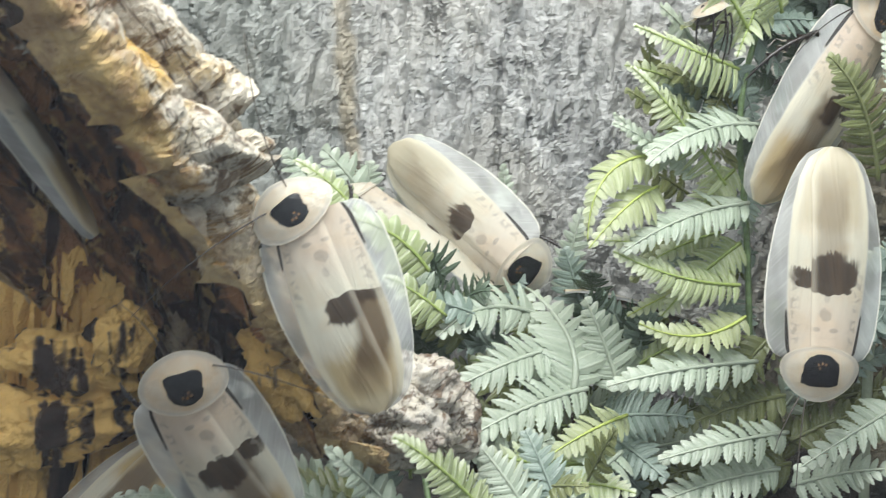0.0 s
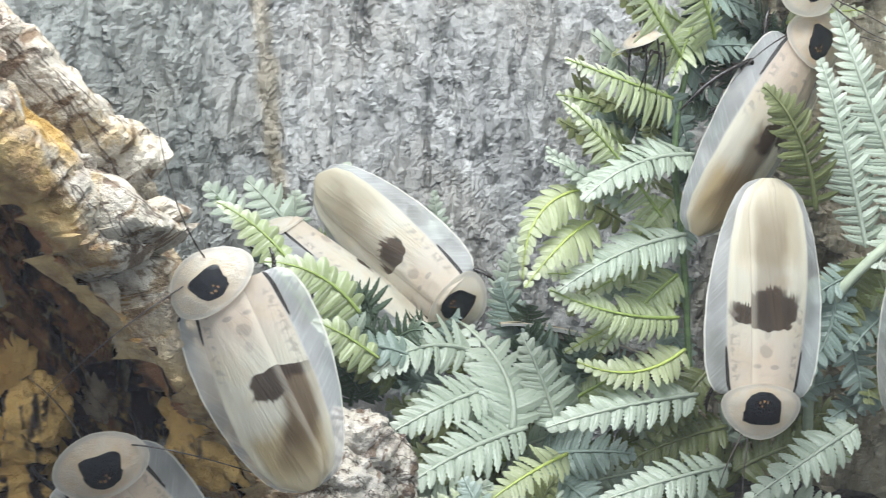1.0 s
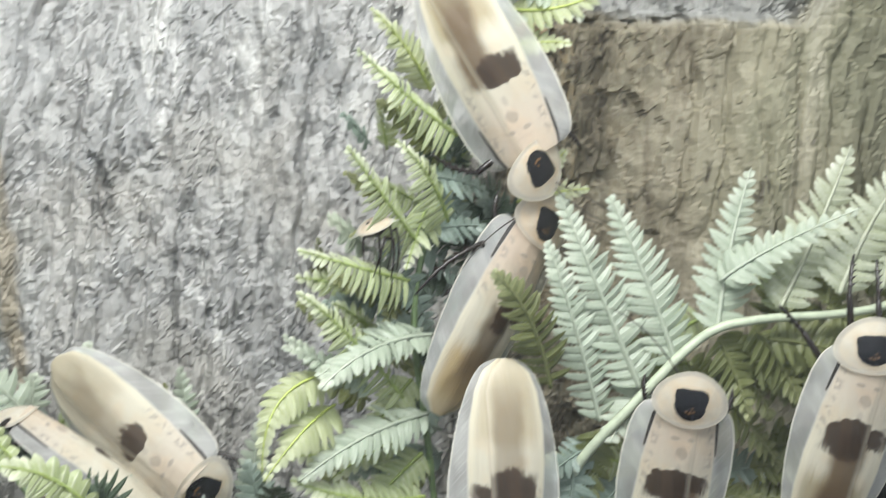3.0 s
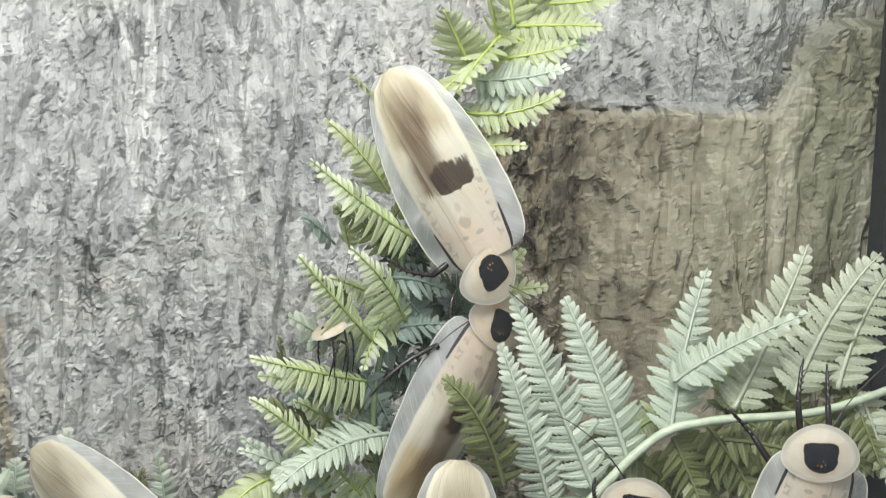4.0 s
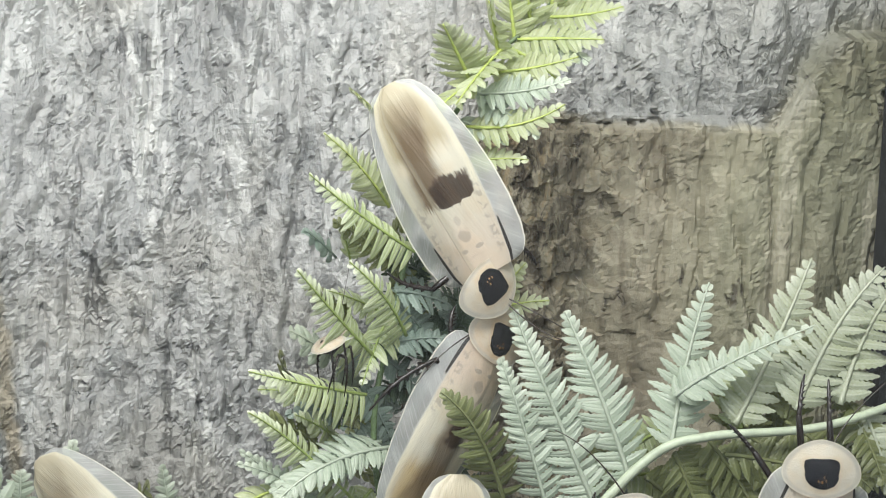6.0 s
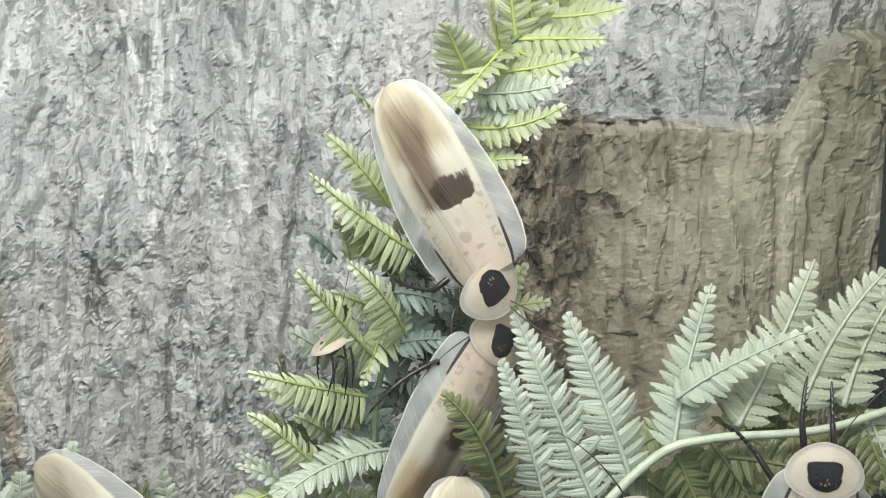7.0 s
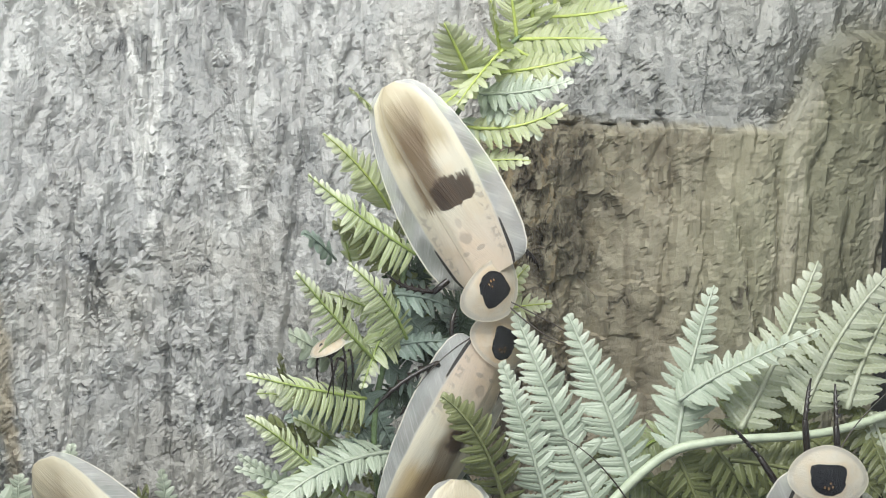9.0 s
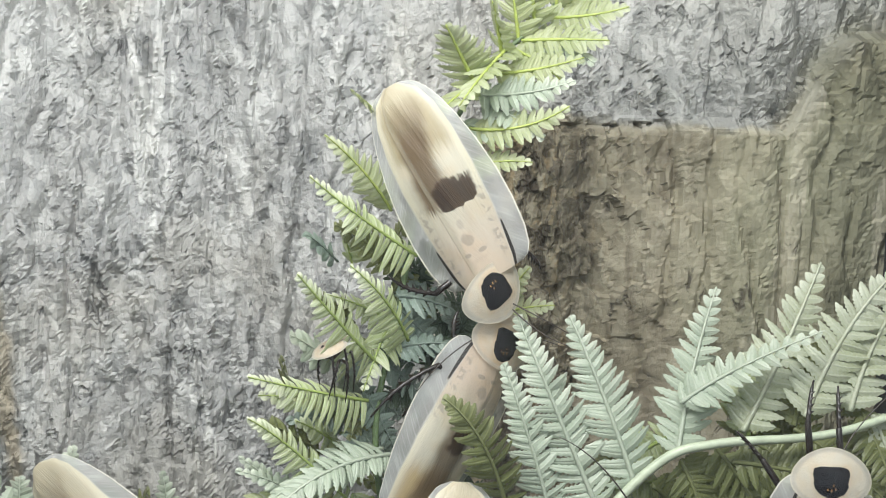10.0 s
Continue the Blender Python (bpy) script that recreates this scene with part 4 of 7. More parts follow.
frond(f, (0.1430, 0.4680, 0.3029), (0.1600, 0.4600, 0.3040), (0.1760, 0.4550, 0.3090), 0.0076, (-0.1, -0.9, 0.4), MINT, 11)
frond(f, (0.1410, 0.4680, 0.2906), (0.1585, 0.4600, 0.2919), (0.1745, 0.4550, 0.2999), 0.0083, (-0.1, -0.9, 0.4), LIME, 11)
frond(f, (0.1492, 0.4700, 0.3104), (0.1641, 0.4620, 0.3128), (0.1795, 0.4580, 0.3173), 0.0083, (-0.1, -0.9, 0.4), LIME, 10)
frond(f, (0.1595, 0.4720, 0.3233), (0.1744, 0.4640, 0.3239), (0.1890, 0.4600, 0.3240), 0.0084, (-0.1, -0.9, 0.4), LIME, 10)
frond(f, (0.1689, 0.4740, 0.3322), (0.1828, 0.4660, 0.3332), (0.1962, 0.4620, 0.3366), 0.0084, (-0.1, -0.9, 0.4), LIME, 9)
frond(f, (0.1421, 0.4680, 0.2774), (0.1526, 0.4640, 0.2793), (0.1632, 0.4600, 0.2794), 0.0058, (-0.1, -0.9, 0.4), LIME, 7)
frond(f, (0.1455, 0.4700, 0.3011), (0.1560, 0.4640, 0.2955), (0.1665, 0.4580, 0.2876), 0.0083, (-0.1, -0.8, 0.55), MINT, 8)
frond(f, (0.1565, 0.4720, 0.3201), (0.1643, 0.4660, 0.3155), (0.1721, 0.4600, 0.3090), 0.0090, (-0.1, -0.8, 0.55), LIME, 6)
frond(f, (0.1640, 0.4740, 0.3258), (0.1744, 0.4680, 0.3219), (0.1847, 0.4620, 0.3158), 0.0090, (-0.1, -0.8, 0.55), MINT, 8)
frond(f, (0.1476, 0.4720, 0.3084), (0.1404, 0.4680, 0.3167), (0.1332, 0.4640, 0.3232), 0.0090, (-0.5, -0.62, 0.6), LIME, 7)
frond(f, (0.1589, 0.4740, 0.3224), (0.1562, 0.4710, 0.3346), (0.1535, 0.4680, 0.3448), 0.0098, (-0.5, -0.62, 0.6), LIME, 8)
frond(f, (0.1724, 0.4760, 0.3357), (0.1734, 0.4730, 0.3459), (0.1743, 0.4700, 0.3545), 0.0111, (-0.5, -0.62, 0.6), LIME, 7)
frond(f, (0.1734, 0.4760, 0.3368), (0.1871, 0.4705, 0.3433), (0.2007, 0.4650, 0.3473), 0.0097, (-0.1, -0.8, 0.55), LIME, 10)
frond(f, (0.1386, 0.4700, 0.2926), (0.1474, 0.4660, 0.2897), (0.1561, 0.4620, 0.2852), 0.0064, (-0.1, -0.8, 0.55), MINT, 6)
frond(f, (0.1500, 0.4750, 0.2210), (0.1628, 0.4715, 0.2252), (0.1756, 0.4680, 0.2272), 0.0072, (-0.1, -0.8, 0.55), LIME, 9)
frond(f, (0.1562, 0.4750, 0.2254), (0.1610, 0.4715, 0.2341), (0.1658, 0.4680, 0.2411), 0.0059, (-0.1, -0.8, 0.55), LIME, 6)
frond(f, (0.1131, 0.4580, 0.1756), (0.0935, 0.4440, 0.1727), (0.0735, 0.4360, 0.1627), 0.0095, (-0.1, -0.74, 0.62), MINT, 14, droop=0.4, lean=68)
frond(f, (0.0842, 0.4500, 0.1564), (0.0734, 0.4475, 0.1670), (0.0627, 0.4450, 0.1753), 0.0050, (-0.1, -0.8, 0.55), MINT, 9)
frond(f, (0.1161, 0.4560, 0.1457), (0.0915, 0.4420, 0.1408), (0.0688, 0.4340, 0.1278), 0.0105, (-0.1, -0.74, 0.62), MINT, 16, droop=0.4, lean=70)
frond(f, (0.1164, 0.4560, 0.1153), (0.0907, 0.4420, 0.1194), (0.0661, 0.4360, 0.1279), 0.0089, (-0.1, -0.8, 0.55), GREEN, 18, droop=0.5, lean=80)
frond(f, (0.0817, 0.4500, 0.1613), (0.0616, 0.4360, 0.1544), (0.0562, 0.4300, 0.1316), 0.0071, (-0.1, -0.8, 0.55), LIME, 13, teeth=False)
frond(f, (0.0818, 0.4500, 0.1501), (0.0695, 0.4360, 0.1441), (0.0566, 0.4280, 0.1296), 0.0077, (-0.1, -0.8, 0.55), LIME, 12, teeth=False)
frond(f, (0.1195, 0.4550, 0.1040), (0.0997, 0.4450, 0.0976), (0.0781, 0.4400, 0.1020), 0.0084, (-0.1, -0.8, 0.55), LIME, 14)
frond(f, (0.1156, 0.4600, 0.1303), (0.1016, 0.4550, 0.1182), (0.0877, 0.4500, 0.1028), 0.0096, (-0.1, -0.8, 0.55), GREEN, 15, droop=0.5)
frond(f, (0.1110, 0.4620, 0.1570), (0.1013, 0.4585, 0.1456), (0.0917, 0.4550, 0.1315), 0.0086, (-0.1, -0.8, 0.55), GREEN, 12, droop=0.5)
frond(f, (0.1152, 0.4620, 0.1193), (0.0957, 0.4585, 0.1118), (0.0761, 0.4550, 0.1008), 0.0074, (-0.1, -0.8, 0.55), LIME, 15)
frond(f, (0.1256, 0.4550, 0.0873), (0.0939, 0.4400, 0.0859), (0.0684, 0.4340, 0.0796), 0.0105, (-0.1, -0.74, 0.62), MINT, 13, droop=0.3, lean=72)
frond(f, (0.1394, 0.4520, 0.0620), (0.1125, 0.4380, 0.0604), (0.0884, 0.4300, 0.0550), 0.0099, (-0.1, -0.74, 0.62), MINT, 12, droop=0.3, lean=72)
frond(f, (0.1796, 0.4400, 0.0828), (0.1576, 0.4300, 0.0717), (0.1352, 0.4250, 0.0562), 0.0093, (-0.1, -0.74, 0.62), MINT, 13, droop=0.3)
frond(f, (0.1387, 0.4600, 0.0759), (0.1588, 0.4575, 0.0876), (0.1790, 0.4550, 0.0956), 0.0094, (-0.1, -0.8, 0.55), TEAL, 12)
frond(f, (0.1307, 0.4620, 0.0945), (0.1208, 0.4585, 0.0830), (0.1109, 0.4550, 0.0688), 0.0094, (-0.1, -0.8, 0.55), DEEP, 9)
frond(f, (0.1374, 0.4500, 0.0483), (0.1103, 0.4400, 0.0443), (0.0833, 0.4300, 0.0355), 0.0099, (-0.1, -0.74, 0.62), MINT, 14)
frond(f, (0.1423, 0.4500, 0.0420), (0.1578, 0.4400, 0.0518), (0.1734, 0.4300, 0.0583), 0.0099, (-0.1, -0.74, 0.62), MINT, 11)
frond(f, (0.1396, 0.4620, 0.0732), (0.1194, 0.4585, 0.0679), (0.0992, 0.4550, 0.0591), 0.0103, (-0.1, -0.74, 0.62), DEEP, 11)
frond(f, (0.1438, 0.4620, 0.0557), (0.1587, 0.4585, 0.0660), (0.1735, 0.4550, 0.0735), 0.0103, (-0.1, -0.74, 0.62), DEEP, 9)
frond(f, (0.1458, 0.4650, 0.0457), (0.1280, 0.4600, 0.0421), (0.1102, 0.4550, 0.0354), 0.0104, (-0.1, -0.74, 0.62), DEEP, 9)
# dense leaves at its heart, coloured dark in place of the shade there
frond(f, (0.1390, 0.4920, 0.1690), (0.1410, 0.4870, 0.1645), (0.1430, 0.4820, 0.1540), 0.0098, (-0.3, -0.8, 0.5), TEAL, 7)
frond(f, (0.1390, 0.4830, 0.1550), (0.1435, 0.4780, 0.1640), (0.1480, 0.4730, 0.1670), 0.0086, (0.3, -0.8, 0.5), SHADE_DARK, 6)
frond(f, (0.1410, 0.4850, 0.2050), (0.1435, 0.4800, 0.2165), (0.1460, 0.4750, 0.2220), 0.0093, (-0.3, -0.8, 0.5), SHADE_DARK, 9)
frond(f, (0.1260, 0.4820, 0.2460), (0.1290, 0.4770, 0.2455), (0.1320, 0.4720, 0.2390), 0.0099, (-0.3, -0.8, 0.5), SHADE_DARK, 8)
frond(f, (0.1530, 0.4960, 0.1900), (0.1500, 0.4910, 0.1885), (0.1470, 0.4860, 0.1810), 0.0091, (0.0, -0.8, 0.5), SHADE_DARK, 6)
frond(f, (0.1240, 0.4840, 0.2300), (0.1260, 0.4790, 0.2375), (0.1280, 0.4740, 0.2390), 0.0088, (-0.3, -0.8, 0.5), SHADE_DARK, 6)
frond(f, (0.1250, 0.4870, 0.1620), (0.1180, 0.4820, 0.1670), (0.1110, 0.4770, 0.1660), 0.0091, (-0.3, -0.8, 0.5), SHADE_DARK, 6)
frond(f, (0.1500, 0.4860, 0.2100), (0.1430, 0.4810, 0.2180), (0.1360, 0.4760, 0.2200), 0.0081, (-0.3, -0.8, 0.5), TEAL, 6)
frond(f, (0.1400, 0.4830, 0.1840), (0.1445, 0.4780, 0.1865), (0.1490, 0.4730, 0.1830), 0.0095, (0.0, -0.8, 0.5), SHADE_DARK, 8)
frond(f, (0.1490, 0.4930, 0.2200), (0.1405, 0.4880, 0.2255), (0.1320, 0.4830, 0.2250), 0.0081, (0.0, -0.8, 0.5), SHADE_DARK, 9)
frond(f, (0.1510, 0.4950, 0.2370), (0.1455, 0.4900, 0.2465), (0.1400, 0.4850, 0.2500), 0.0080, (0.3, -0.8, 0.5), SHADE_DARK, 8)
frond(f, (0.1390, 0.4920, 0.2150), (0.1410, 0.4870, 0.2115), (0.1430, 0.4820, 0.2020), 0.0079, (0.0, -0.8, 0.5), SHADE_DARK, 6)
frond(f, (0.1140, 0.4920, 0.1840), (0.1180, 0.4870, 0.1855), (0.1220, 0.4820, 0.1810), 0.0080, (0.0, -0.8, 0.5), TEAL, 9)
frond(f, (0.1180, 0.4840, 0.1460), (0.1125, 0.4790, 0.1445), (0.1070, 0.4740, 0.1370), 0.0076, (0.3, -0.8, 0.5), SHADE_DARK, 9)
frond(f, (0.1140, 0.4840, 0.2020), (0.1180, 0.4790, 0.2130), (0.1220, 0.4740, 0.2180), 0.0084, (0.3, -0.8, 0.5), SHADE_DARK, 9)
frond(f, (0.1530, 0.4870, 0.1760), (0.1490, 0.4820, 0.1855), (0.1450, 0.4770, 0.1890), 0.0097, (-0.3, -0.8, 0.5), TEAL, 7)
frond(f, (0.1360, 0.4830, 0.1960), (0.1325, 0.4780, 0.2045), (0.1290, 0.4730, 0.2070), 0.0093, (0.3, -0.8, 0.5), SHADE_DARK, 6)
frond(f, (0.1460, 0.4920, 0.1660), (0.1430, 0.4870, 0.1625), (0.1400, 0.4820, 0.1530), 0.0081, (0.3, -0.8, 0.5), SHADE_DARK, 9)
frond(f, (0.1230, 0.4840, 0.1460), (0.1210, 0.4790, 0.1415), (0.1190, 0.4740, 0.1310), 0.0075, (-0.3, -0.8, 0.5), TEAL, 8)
frond(f, (0.1230, 0.4910, 0.2180), (0.1205, 0.4860, 0.2280), (0.1180, 0.4810, 0.2320), 0.0081, (0.0, -0.8, 0.5), SHADE_DARK, 9)
frond(f, (0.1280, 0.4970, 0.1570), (0.1330, 0.4920, 0.1555), (0.1380, 0.4870, 0.1480), 0.0099, (0.3, -0.8, 0.5), SHADE_DARK, 7)
frond(f, (0.1170, 0.4790, 0.2100), (0.1200, 0.4740, 0.2095), (0.1230, 0.4690, 0.2030), 0.0090, (0.0, -0.8, 0.5), SHADE_DARK, 9)
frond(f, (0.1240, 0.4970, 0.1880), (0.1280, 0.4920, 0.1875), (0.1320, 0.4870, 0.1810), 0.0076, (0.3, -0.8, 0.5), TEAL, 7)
frond(f, (0.1200, 0.4870, 0.1760), (0.1160, 0.4820, 0.1765), (0.1120, 0.4770, 0.1710), 0.0077, (-0.3, -0.8, 0.5), SHADE_DARK, 6)
frond(f, (0.1220, 0.4870, 0.2280), (0.1230, 0.4820, 0.2360), (0.1240, 0.4770, 0.2380), 0.0081, (0.3, -0.8, 0.5), SHADE_DARK, 7)
frond(f, (0.1210, 0.4830, 0.1550), (0.1270, 0.4780, 0.1590), (0.1330, 0.4730, 0.1570), 0.0082, (-0.3, -0.8, 0.5), SHADE_DARK, 6)
frond(f, (0.1340, 0.4960, 0.2140), (0.1310, 0.4910, 0.2245), (0.1280, 0.4860, 0.2290), 0.0079, (0.0, -0.8, 0.5), SHADE_DARK, 9)
frond(f, (0.1270, 0.4810, 0.1900), (0.1200, 0.4760, 0.1920), (0.1130, 0.4710, 0.1880), 0.0081, (0.0, -0.8, 0.5), SHADE_DARK, 7)
frond(f, (0.1350, 0.4800, 0.2120), (0.1380, 0.4750, 0.2125), (0.1410, 0.4700, 0.2070), 0.0087, (0.3, -0.8, 0.5), SHADE_DARK, 8)
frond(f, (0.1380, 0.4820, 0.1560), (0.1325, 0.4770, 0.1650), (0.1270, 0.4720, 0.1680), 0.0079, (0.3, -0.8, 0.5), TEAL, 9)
frond(f, (0.1550, 0.4970, 0.1500), (0.1495, 0.4920, 0.1510), (0.1440, 0.4870, 0.1460), 0.0085, (0.0, -0.8, 0.5), SHADE_DARK, 8)
frond(f, (0.1490, 0.4780, 0.2170), (0.1530, 0.4730, 0.2185), (0.1570, 0.4680, 0.2140), 0.0090, (0.0, -0.8, 0.5), SHADE_DARK, 8)
frond(f, (0.1230, 0.4890, 0.2320), (0.1170, 0.4840, 0.2395), (0.1110, 0.4790, 0.2410), 0.0077, (0.0, -0.8, 0.5), SHADE_DARK, 7)
frond(f, (0.1330, 0.4870, 0.1600), (0.1310, 0.4820, 0.1580), (0.1290, 0.4770, 0.1500), 0.0100, (0.3, -0.8, 0.5), SHADE_DARK, 6)
frond(f, (0.1410, 0.4840, 0.2160), (0.1345, 0.4790, 0.2185), (0.1280, 0.4740, 0.2150), 0.0086, (0.0, -0.8, 0.5), SHADE_DARK, 8)
frond(f, (0.1410, 0.4890, 0.1630), (0.1435, 0.4840, 0.1710), (0.1460, 0.4790, 0.1730), 0.0091, (-0.3, -0.8, 0.5), SHADE_DARK, 6)
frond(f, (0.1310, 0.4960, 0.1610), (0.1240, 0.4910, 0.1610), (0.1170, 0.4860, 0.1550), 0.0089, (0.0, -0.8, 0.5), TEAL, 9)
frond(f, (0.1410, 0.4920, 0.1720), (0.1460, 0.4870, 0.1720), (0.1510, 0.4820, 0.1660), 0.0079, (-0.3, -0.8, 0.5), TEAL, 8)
frond(f, (0.1380, 0.4910, 0.1980), (0.1350, 0.4860, 0.2070), (0.1320, 0.4810, 0.2100), 0.0097, (0.0, -0.8, 0.5), SHADE_DARK, 9)
frond(f, (0.1380, 0.4940, 0.1620), (0.1425, 0.4890, 0.1685), (0.1470, 0.4840, 0.1690), 0.0094, (0.3, -0.8, 0.5), SHADE_DARK, 8)
frond(f, (0.1420, 0.4790, 0.1480), (0.1490, 0.4740, 0.1525), (0.1560, 0.4690, 0.1510), 0.0095, (-0.3, -0.8, 0.5), SHADE_DARK, 7)
frond(f, (0.1530, 0.4820, 0.1760), (0.1470, 0.4770, 0.1820), (0.1410, 0.4720, 0.1820), 0.0094, (-0.3, -0.8, 0.5), SHADE_DARK, 6)
frond(f, (0.1350, 0.4890, 0.1780), (0.1345, 0.4840, 0.1760), (0.1340, 0.4790, 0.1680), 0.0074, (0.0, -0.8, 0.5), SHADE_DARK, 6)
frond(f, (0.1290, 0.4960, 0.2130), (0.1230, 0.4910, 0.2125), (0.1170, 0.4860, 0.2060), 0.0081, (-0.3, -0.8, 0.5), SHADE_DARK, 8)
frond(f, (0.1170, 0.4890, 0.1810), (0.1080, 0.4840, 0.1850), (0.0990, 0.4790, 0.1830), 0.0089, (0.0, -0.8, 0.5), SHADE_DARK, 7)
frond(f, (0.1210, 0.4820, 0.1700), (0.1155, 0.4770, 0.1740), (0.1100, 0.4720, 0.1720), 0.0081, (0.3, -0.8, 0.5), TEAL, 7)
f = fern("low artificial fern with arching mint green fronds on the soil")
stalk(f, [(0.0701, 0.4600, -0.0111), (0.0674, 0.4550, 0.0254), (0.0621, 0.4520, 0.0573), (0.0578, 0.4550, 0.0779), (0.0550, 0.4650, 0.0903), (0.0466, 0.4800, 0.0995), (0.0404, 0.4900, 0.1014)], 0.0014, 0.0006, STEM_PALE)
frond(f, (0.0584, 0.4500, 0.0729), (0.0558, 0.4620, 0.0900), (0.0412, 0.4850, 0.1021), 0.0168, (0.2, -0.7, 0.7), MINT, 10, lean=75)
frond(f, (0.0551, 0.4620, 0.0863), (0.0347, 0.4490, 0.0821), (0.0137, 0.4400, 0.0725), 0.0120, (-0.1, -0.74, 0.62), MINT, 13, lean=70)
frond(f, (0.0638, 0.4520, 0.0731), (0.0403, 0.4360, 0.0689), (0.0178, 0.4250, 0.0577), 0.0122, (-0.1, -0.74, 0.62), MINT, 14, lean=70)
frond(f, (0.0757, 0.4550, 0.0727), (0.0693, 0.4580, 0.0888), (0.0608, 0.4620, 0.1054), 0.0106, (-0.3, -0.8, 0.5), MINT, 10)
frond(f, (0.0787, 0.4480, 0.0653), (0.0630, 0.4340, 0.0622), (0.0479, 0.4250, 0.0543), 0.0091, (-0.1, -0.74, 0.62), LIME, 11)
frond(f, (0.0468, 0.4750, 0.0939), (0.0244, 0.4620, 0.0986), (0.0072, 0.4520, 0.0887), 0.0118, (-0.1, -0.74, 0.62), MINT, 13)
frond(f, (0.0767, 0.4400, 0.0538), (0.0657, 0.4250, 0.0491), (0.0548, 0.4100, 0.0414), 0.0123, (-0.1, -0.74, 0.62), MINT, 8)
frond(f, (0.0648, 0.4400, 0.0486), (0.0451, 0.4250, 0.0525), (0.0262, 0.4100, 0.0604), 0.0108, (-0.1, -0.74, 0.62), GREEN, 11)
frond(f, (0.0631, 0.4350, 0.0395), (0.0471, 0.4175, 0.0435), (0.0311, 0.4000, 0.0436), 0.0106, (-0.1, -0.74, 0.62), MINT, 9)
frond(f, (0.0705, 0.4600, 0.0553), (0.0823, 0.4500, 0.0511), (0.0941, 0.4400, 0.0443), 0.0115, (-0.1, -0.74, 0.62), TEAL, 9)
frond(f, (0.0704, 0.4620, 0.0591), (0.0872, 0.4560, 0.0637), (0.1040, 0.4500, 0.0655), 0.0116, (-0.1, -0.74, 0.62), TEAL, 10)
frond(f, (0.0443, 0.4900, 0.0810), (0.0344, 0.4950, 0.0956), (0.0245, 0.5000, 0.1074), 0.0097, (-0.1, -0.8, 0.55), DEEP, 10)
frond(f, (0.0648, 0.5000, 0.0894), (0.0602, 0.5000, 0.1042), (0.0555, 0.5000, 0.1167), 0.0098, (-0.1, -0.8, 0.55), TEAL, 8)
frond(f, (0.0582, 0.5100, 0.0961), (0.0595, 0.5120, 0.1148), (0.0625, 0.5120, 0.1324), 0.0077, (-0.1, -0.8, 0.55), MINT, 9)
frond(f, (0.0352, 0.5500, 0.1113), (0.0326, 0.5490, 0.1288), (0.0300, 0.5480, 0.1437), 0.0064, (-0.1, -0.8, 0.55), MINT, 9)
frond(f, (0.0810, 0.4900, 0.0744), (0.0881, 0.4850, 0.0865), (0.0952, 0.4800, 0.0964), 0.0084, (-0.1, -0.8, 0.55), DEEP, 7)
frond(f, (0.0425, 0.4700, 0.0635), (0.0279, 0.4700, 0.0704), (0.0133, 0.4700, 0.0748), 0.0109, (-0.1, -0.74, 0.62), DEEP, 9)
frond(f, (0.0487, 0.4550, 0.0553), (0.0347, 0.4525, 0.0595), (0.0207, 0.4500, 0.0614), 0.0105, (-0.1, -0.74, 0.62), DEEP, 8)
# fill for the gap behind; the darkest leaves carry its shade in their colour
frond(f, (0.0110, 0.4700, 0.0930), (0.0180, 0.4660, 0.1020), (0.0250, 0.4620, 0.1050), 0.0095, (0.3, -0.8, 0.5), SHADE_DARK, 8)
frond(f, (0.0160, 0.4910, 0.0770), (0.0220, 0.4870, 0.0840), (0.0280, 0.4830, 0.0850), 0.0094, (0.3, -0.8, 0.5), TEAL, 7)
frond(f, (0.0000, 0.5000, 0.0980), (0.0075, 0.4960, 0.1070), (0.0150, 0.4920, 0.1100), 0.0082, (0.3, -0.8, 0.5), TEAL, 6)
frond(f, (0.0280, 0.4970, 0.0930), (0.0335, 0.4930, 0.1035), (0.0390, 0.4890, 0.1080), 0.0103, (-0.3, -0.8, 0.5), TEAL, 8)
frond(f, (0.0070, 0.4820, 0.1030), (0.0040, 0.4780, 0.1115), (0.0010, 0.4740, 0.1140), 0.0107, (0.0, -0.8, 0.5), SHADE_DARK, 6)
frond(f, (0.0040, 0.4700, 0.0790), (-0.0030, 0.4660, 0.0880), (-0.0100, 0.4620, 0.0910), 0.0103, (-0.3, -0.8, 0.5), SHADE_DARK, 8)
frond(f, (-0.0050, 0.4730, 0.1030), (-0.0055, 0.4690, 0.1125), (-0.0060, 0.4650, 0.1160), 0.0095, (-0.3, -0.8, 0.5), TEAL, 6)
frond(f, (0.0100, 0.4750, 0.0810), (0.0160, 0.4710, 0.0890), (0.0220, 0.4670, 0.0910), 0.0098, (-0.3, -0.8, 0.5), SHADE_DARK, 8)
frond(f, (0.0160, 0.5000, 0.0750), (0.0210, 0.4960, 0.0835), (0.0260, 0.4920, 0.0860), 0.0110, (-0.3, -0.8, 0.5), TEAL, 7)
frond(f, (0.0010, 0.4860, 0.0830), (-0.0040, 0.4820, 0.0940), (-0.0090, 0.4780, 0.0990), 0.0097, (0.3, -0.8, 0.5), SHADE_DARK, 8)
frond(f, (-0.0000, 0.4760, 0.0710), (0.0020, 0.4720, 0.0810), (0.0040, 0.4680, 0.0850), 0.0108, (0.3, -0.8, 0.5), SHADE_DARK, 9)
frond(f, (0.0240, 0.4830, 0.0920), (0.0245, 0.4790, 0.1020), (0.0250, 0.4750, 0.1060), 0.0090, (-0.3, -0.8, 0.5), SHADE_DARK, 8)
